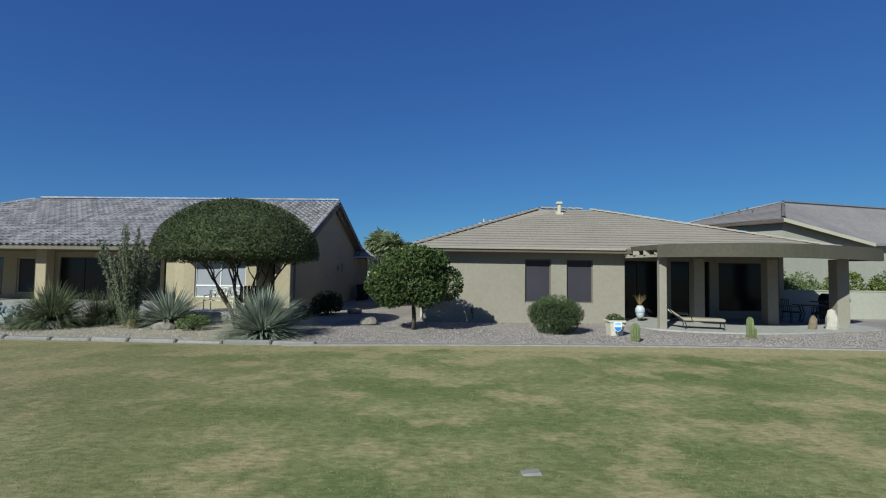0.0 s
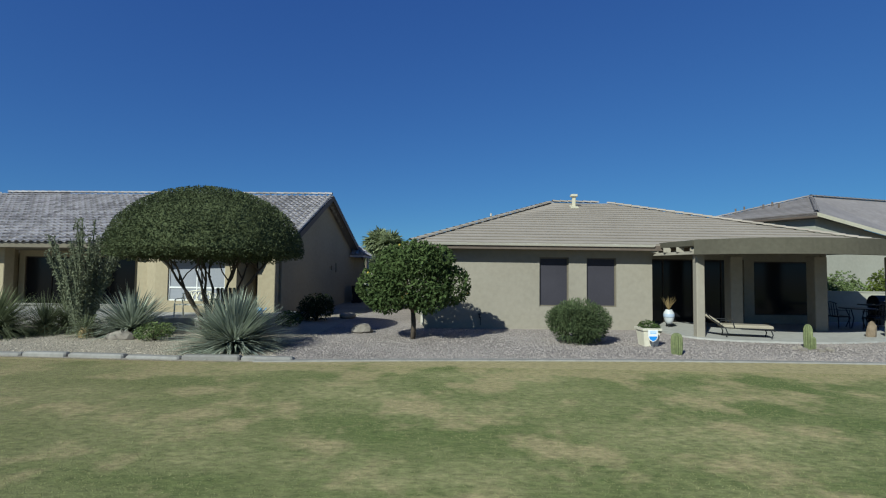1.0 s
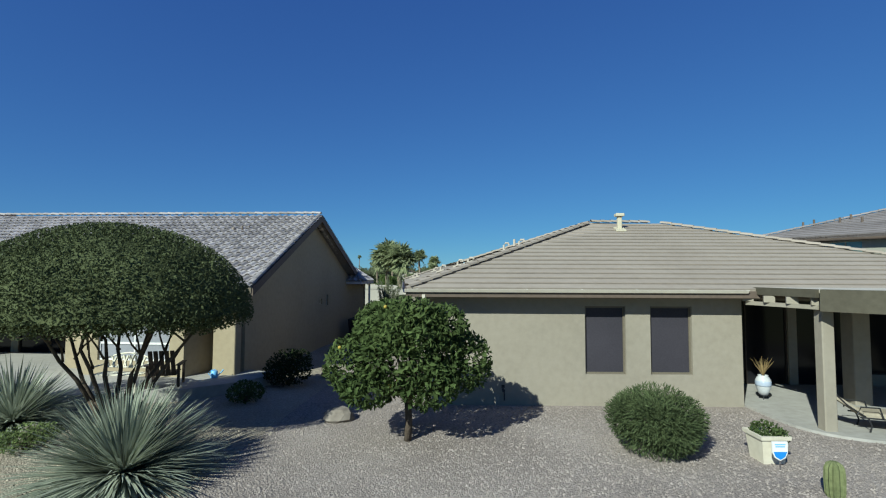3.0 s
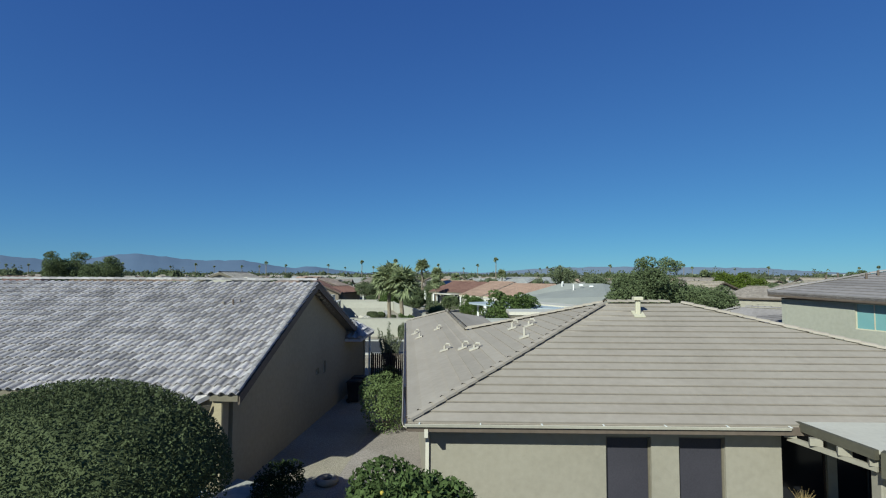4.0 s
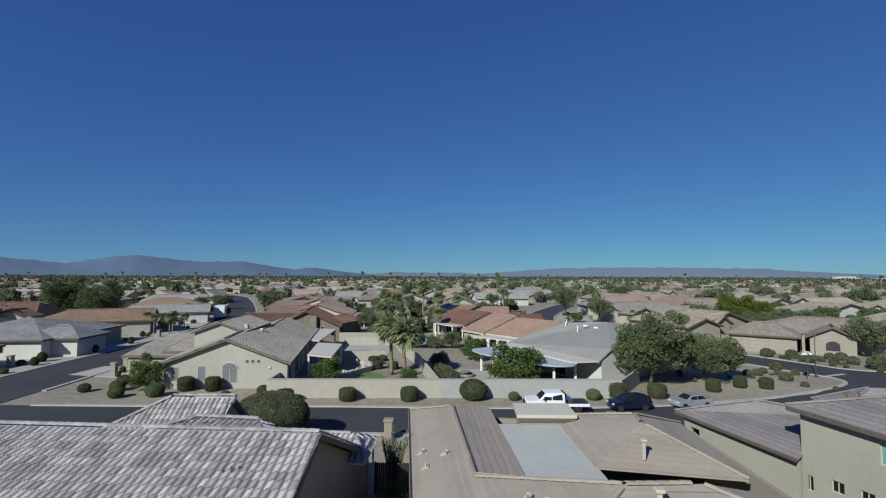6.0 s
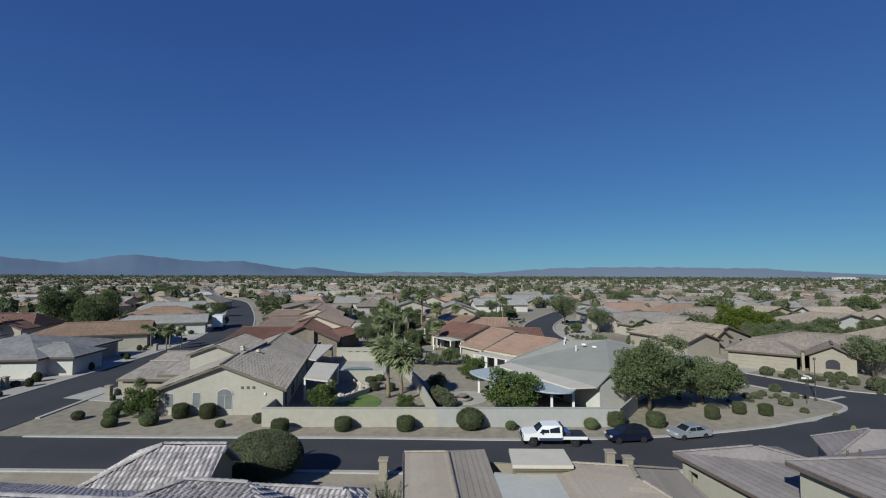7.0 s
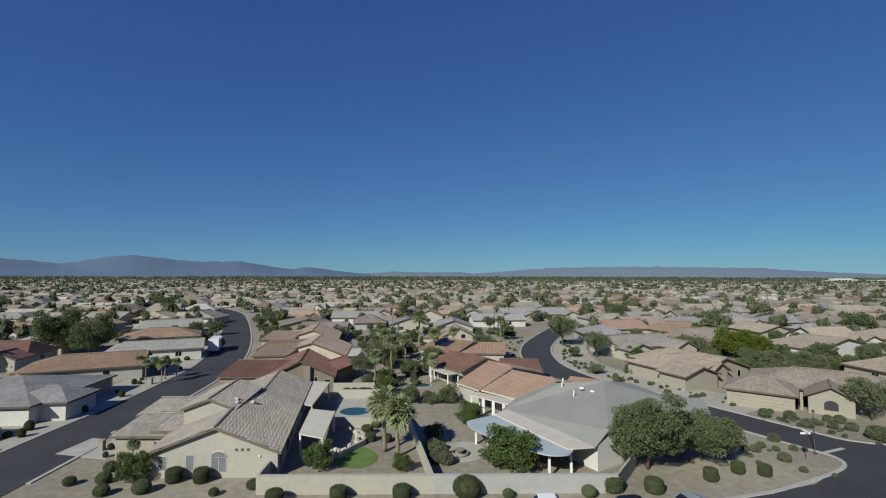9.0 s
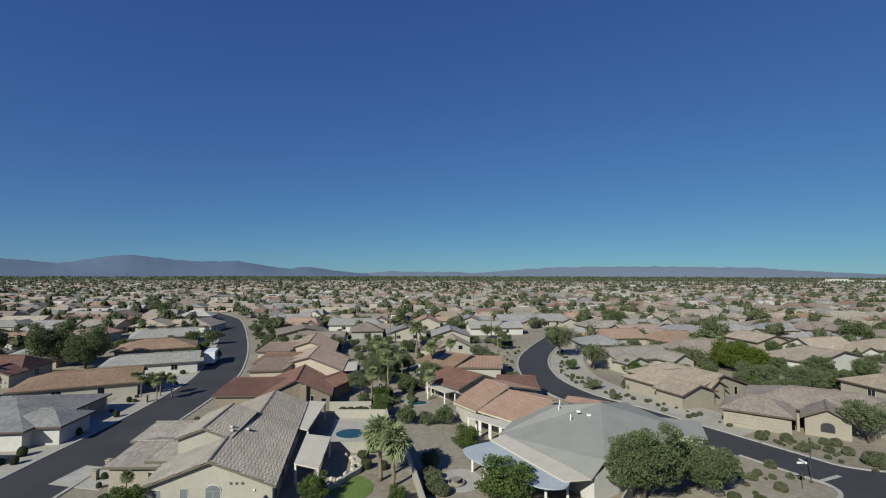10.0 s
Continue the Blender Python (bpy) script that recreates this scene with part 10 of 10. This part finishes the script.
# mailbox pillars, saguaro, street sign
for x, y, h in ((9.7, 45.6, 1.6), (10.9, 45.2, 1.35), (-7.0, 43.0, 1.5), (-62.0, 79.5, 1.4), (-60.6, 66.0, 1.5), (-44.5, 63.5, 1.3), (-45.2, 66.5, 1.3), (-61.8, 96.5, 1.3)):
    ob = thing("mailbox_pillar", "tan stucco mailbox pillar beside the driveway", "pillar", pose(x, y, 0, 0, 0, 5), "mailbox pillars")
    part("shaft", Geo().bevel_box(-0.3, 0.3, -0.3, 0.3, 0, h - 0.12, 0.03), M["stucco_r"], ob)
    part("cap", Geo().bevel_box(-0.37, 0.37, -0.37, 0.37, h - 0.12, h, 0.03), M["stucco_r"], ob)
column_cactus((28.6, 47.6, 0), 3.3, 0.24, 9, 0, "tall ribbed saguaro beside the street")
column_cactus((-15.6, 45.0, 0), 2.5, 0.12, 10, 2, "slim column cactus behind the grey-tile house")
sg = thing("street_sign", "street name sign on a thin steel post at the corner", "sign", pose(37.4, 66.2, 0.06))
part("post", Geo().tube([(0, 0, 0), (0, 0, 3.2)], [0.035, 0.03], 8), M["chrome"], sg)
part("blade", Geo().box(-0.55, 0.55, -0.015, 0.015, 2.9, 3.12), M["white"], sg)
part("cross_blade", Geo().box(-0.015, 0.015, -0.5, 0.5, 3.14, 3.34), M["white"], sg)
part("round_plate", Geo().loft([[(0.24 * math.cos(a), y, 2.3 + 0.24 * math.sin(a)) for a in np.linspace(math.pi / 8, 2 * math.pi + math.pi / 8, 9)[:-1]] for y in (-0.07, -0.05)]), M["chrome"], sg)
lp = thing("street_lamp", "thin grey steel street lamp post at the corner", "lamp post", pose(40.2, 69.0, 0.06))
part("post", Geo().tube([(0, 0, 0), (0, 0, 0.5), (0, 0, 4.6)], [0.09, 0.06, 0.045], 8), M["chrome"], lp)
part("lamp_head", Geo().bevel_box(-0.12, 0.12, -0.12, 0.12, 4.6, 4.9, 0.03), M["chrome"], lp)
setting("gutter_crossing", Geo().prism([(41.2, 68.5), (44.6, 70.2), (44.4, 70.7), (41.0, 69.0)], 0.0, 0.062), M["concrete"], "pale concrete gutter across the street mouth", "pavement")

# loose stones of the gravel beds, one body
rng = np.random.default_rng(51)
octa = np.array([(1, 0, 0), (0, 1, 0), (-1, 0, 0), (0, -1, 0), (0, 0, 1), (0, 0, -0.6)], dtype=float)
octf = np.array([(0, 1, 4), (1, 2, 4), (2, 3, 4), (3, 0, 4), (1, 0, 5), (2, 1, 5), (3, 2, 5), (0, 3, 5)])


def scatter_stones(name, n, x0, x1, y0, y1, mat, lo=0.012, hi=0.034, z=0.022):
    xs = rng.uniform(x0, x1, n)
    edge = np.interp(xs, [p[0] for p in BORDER], [p[1] for p in BORDER]) + 0.25
    ys = edge + (y1 - edge) * rng.uniform(0, 1, n) ** 1.3
    s = rng.uniform(lo, hi, n)
    a = rng.uniform(0, 6.28, n)
    k = octa[None] * s[:, None, None] * rng.uniform(0.6, 1.25, (n, 6, 1)) * np.array([1, 1, 0.7])
    c, sn = np.cos(a)[:, None], np.sin(a)[:, None]
    v = np.stack([k[:, :, 0] * c - k[:, :, 1] * sn + xs[:, None], k[:, :, 0] * sn + k[:, :, 1] * c + ys[:, None], k[:, :, 2] + z], 2).reshape(-1, 3)
    f = (octf[None] + 6 * np.arange(n)[:, None, None]).reshape(-1, 3)
    ob2 = new(name, array_mesh(name, v, f, mat))
    tagged(ob2, "loose gravel stones of the planting beds", "gravel", kind="stuff")


scatter_stones("loose_gravel", 20000, -4.4, 16, 12.6, 18.6, surface("loose_pink_stones", (0.21, 0.178, 0.16), (0.35, 0.303, 0.273), fine=20, broad=3, rough=0.95, bump=0, spread=0.18, per="island"))
scatter_stones("loose_tan_gravel", 9000, -16, -4.2, 12.6, 17.0, surface("loose_tan_stones", (0.24, 0.20, 0.155), (0.48, 0.42, 0.33), fine=20, broad=3, rough=0.95, bump=0, spread=0.3, per="island"))

# blades standing proud of the mown turf
n = 240000
ys = 11.9 - 10.2 * rng.uniform(0, 1, n) ** 1.5
xs = rng.uniform(-1, 1, n) * (4.5 + 0.95 * np.maximum(ys, 0))
keep = ys < np.interp(xs, [p[0] for p in BORDER], [p[1] for p in BORDER]) - 0.12
xs, ys = xs[keep], ys[keep]
n = len(xs)
h, a, w = rng.uniform(0.005, 0.014, n), rng.uniform(0, 6.28, n), rng.uniform(0.002, 0.0055, n)
lean = rng.uniform(-0.03, 0.03, (n, 2))
v = np.stack([np.stack([xs - w * np.cos(a), ys - w * np.sin(a), np.full(n, 0.03)], 1), np.stack([xs + w * np.cos(a), ys + w * np.sin(a), np.full(n, 0.03)], 1), np.stack([xs + lean[:, 0], ys + lean[:, 1], 0.03 + h], 1)], 1).reshape(-1, 3)
turf = new("turf_blades", array_mesh("turf_blades", v, np.arange(3 * n).reshape(n, 3), leafy("turf_blades", (0.19, 0.215, 0.08), (0.40, 0.375, 0.18), 0.2)))
tagged(turf, "grass blades of the mown lawn", "grass", kind="stuff")
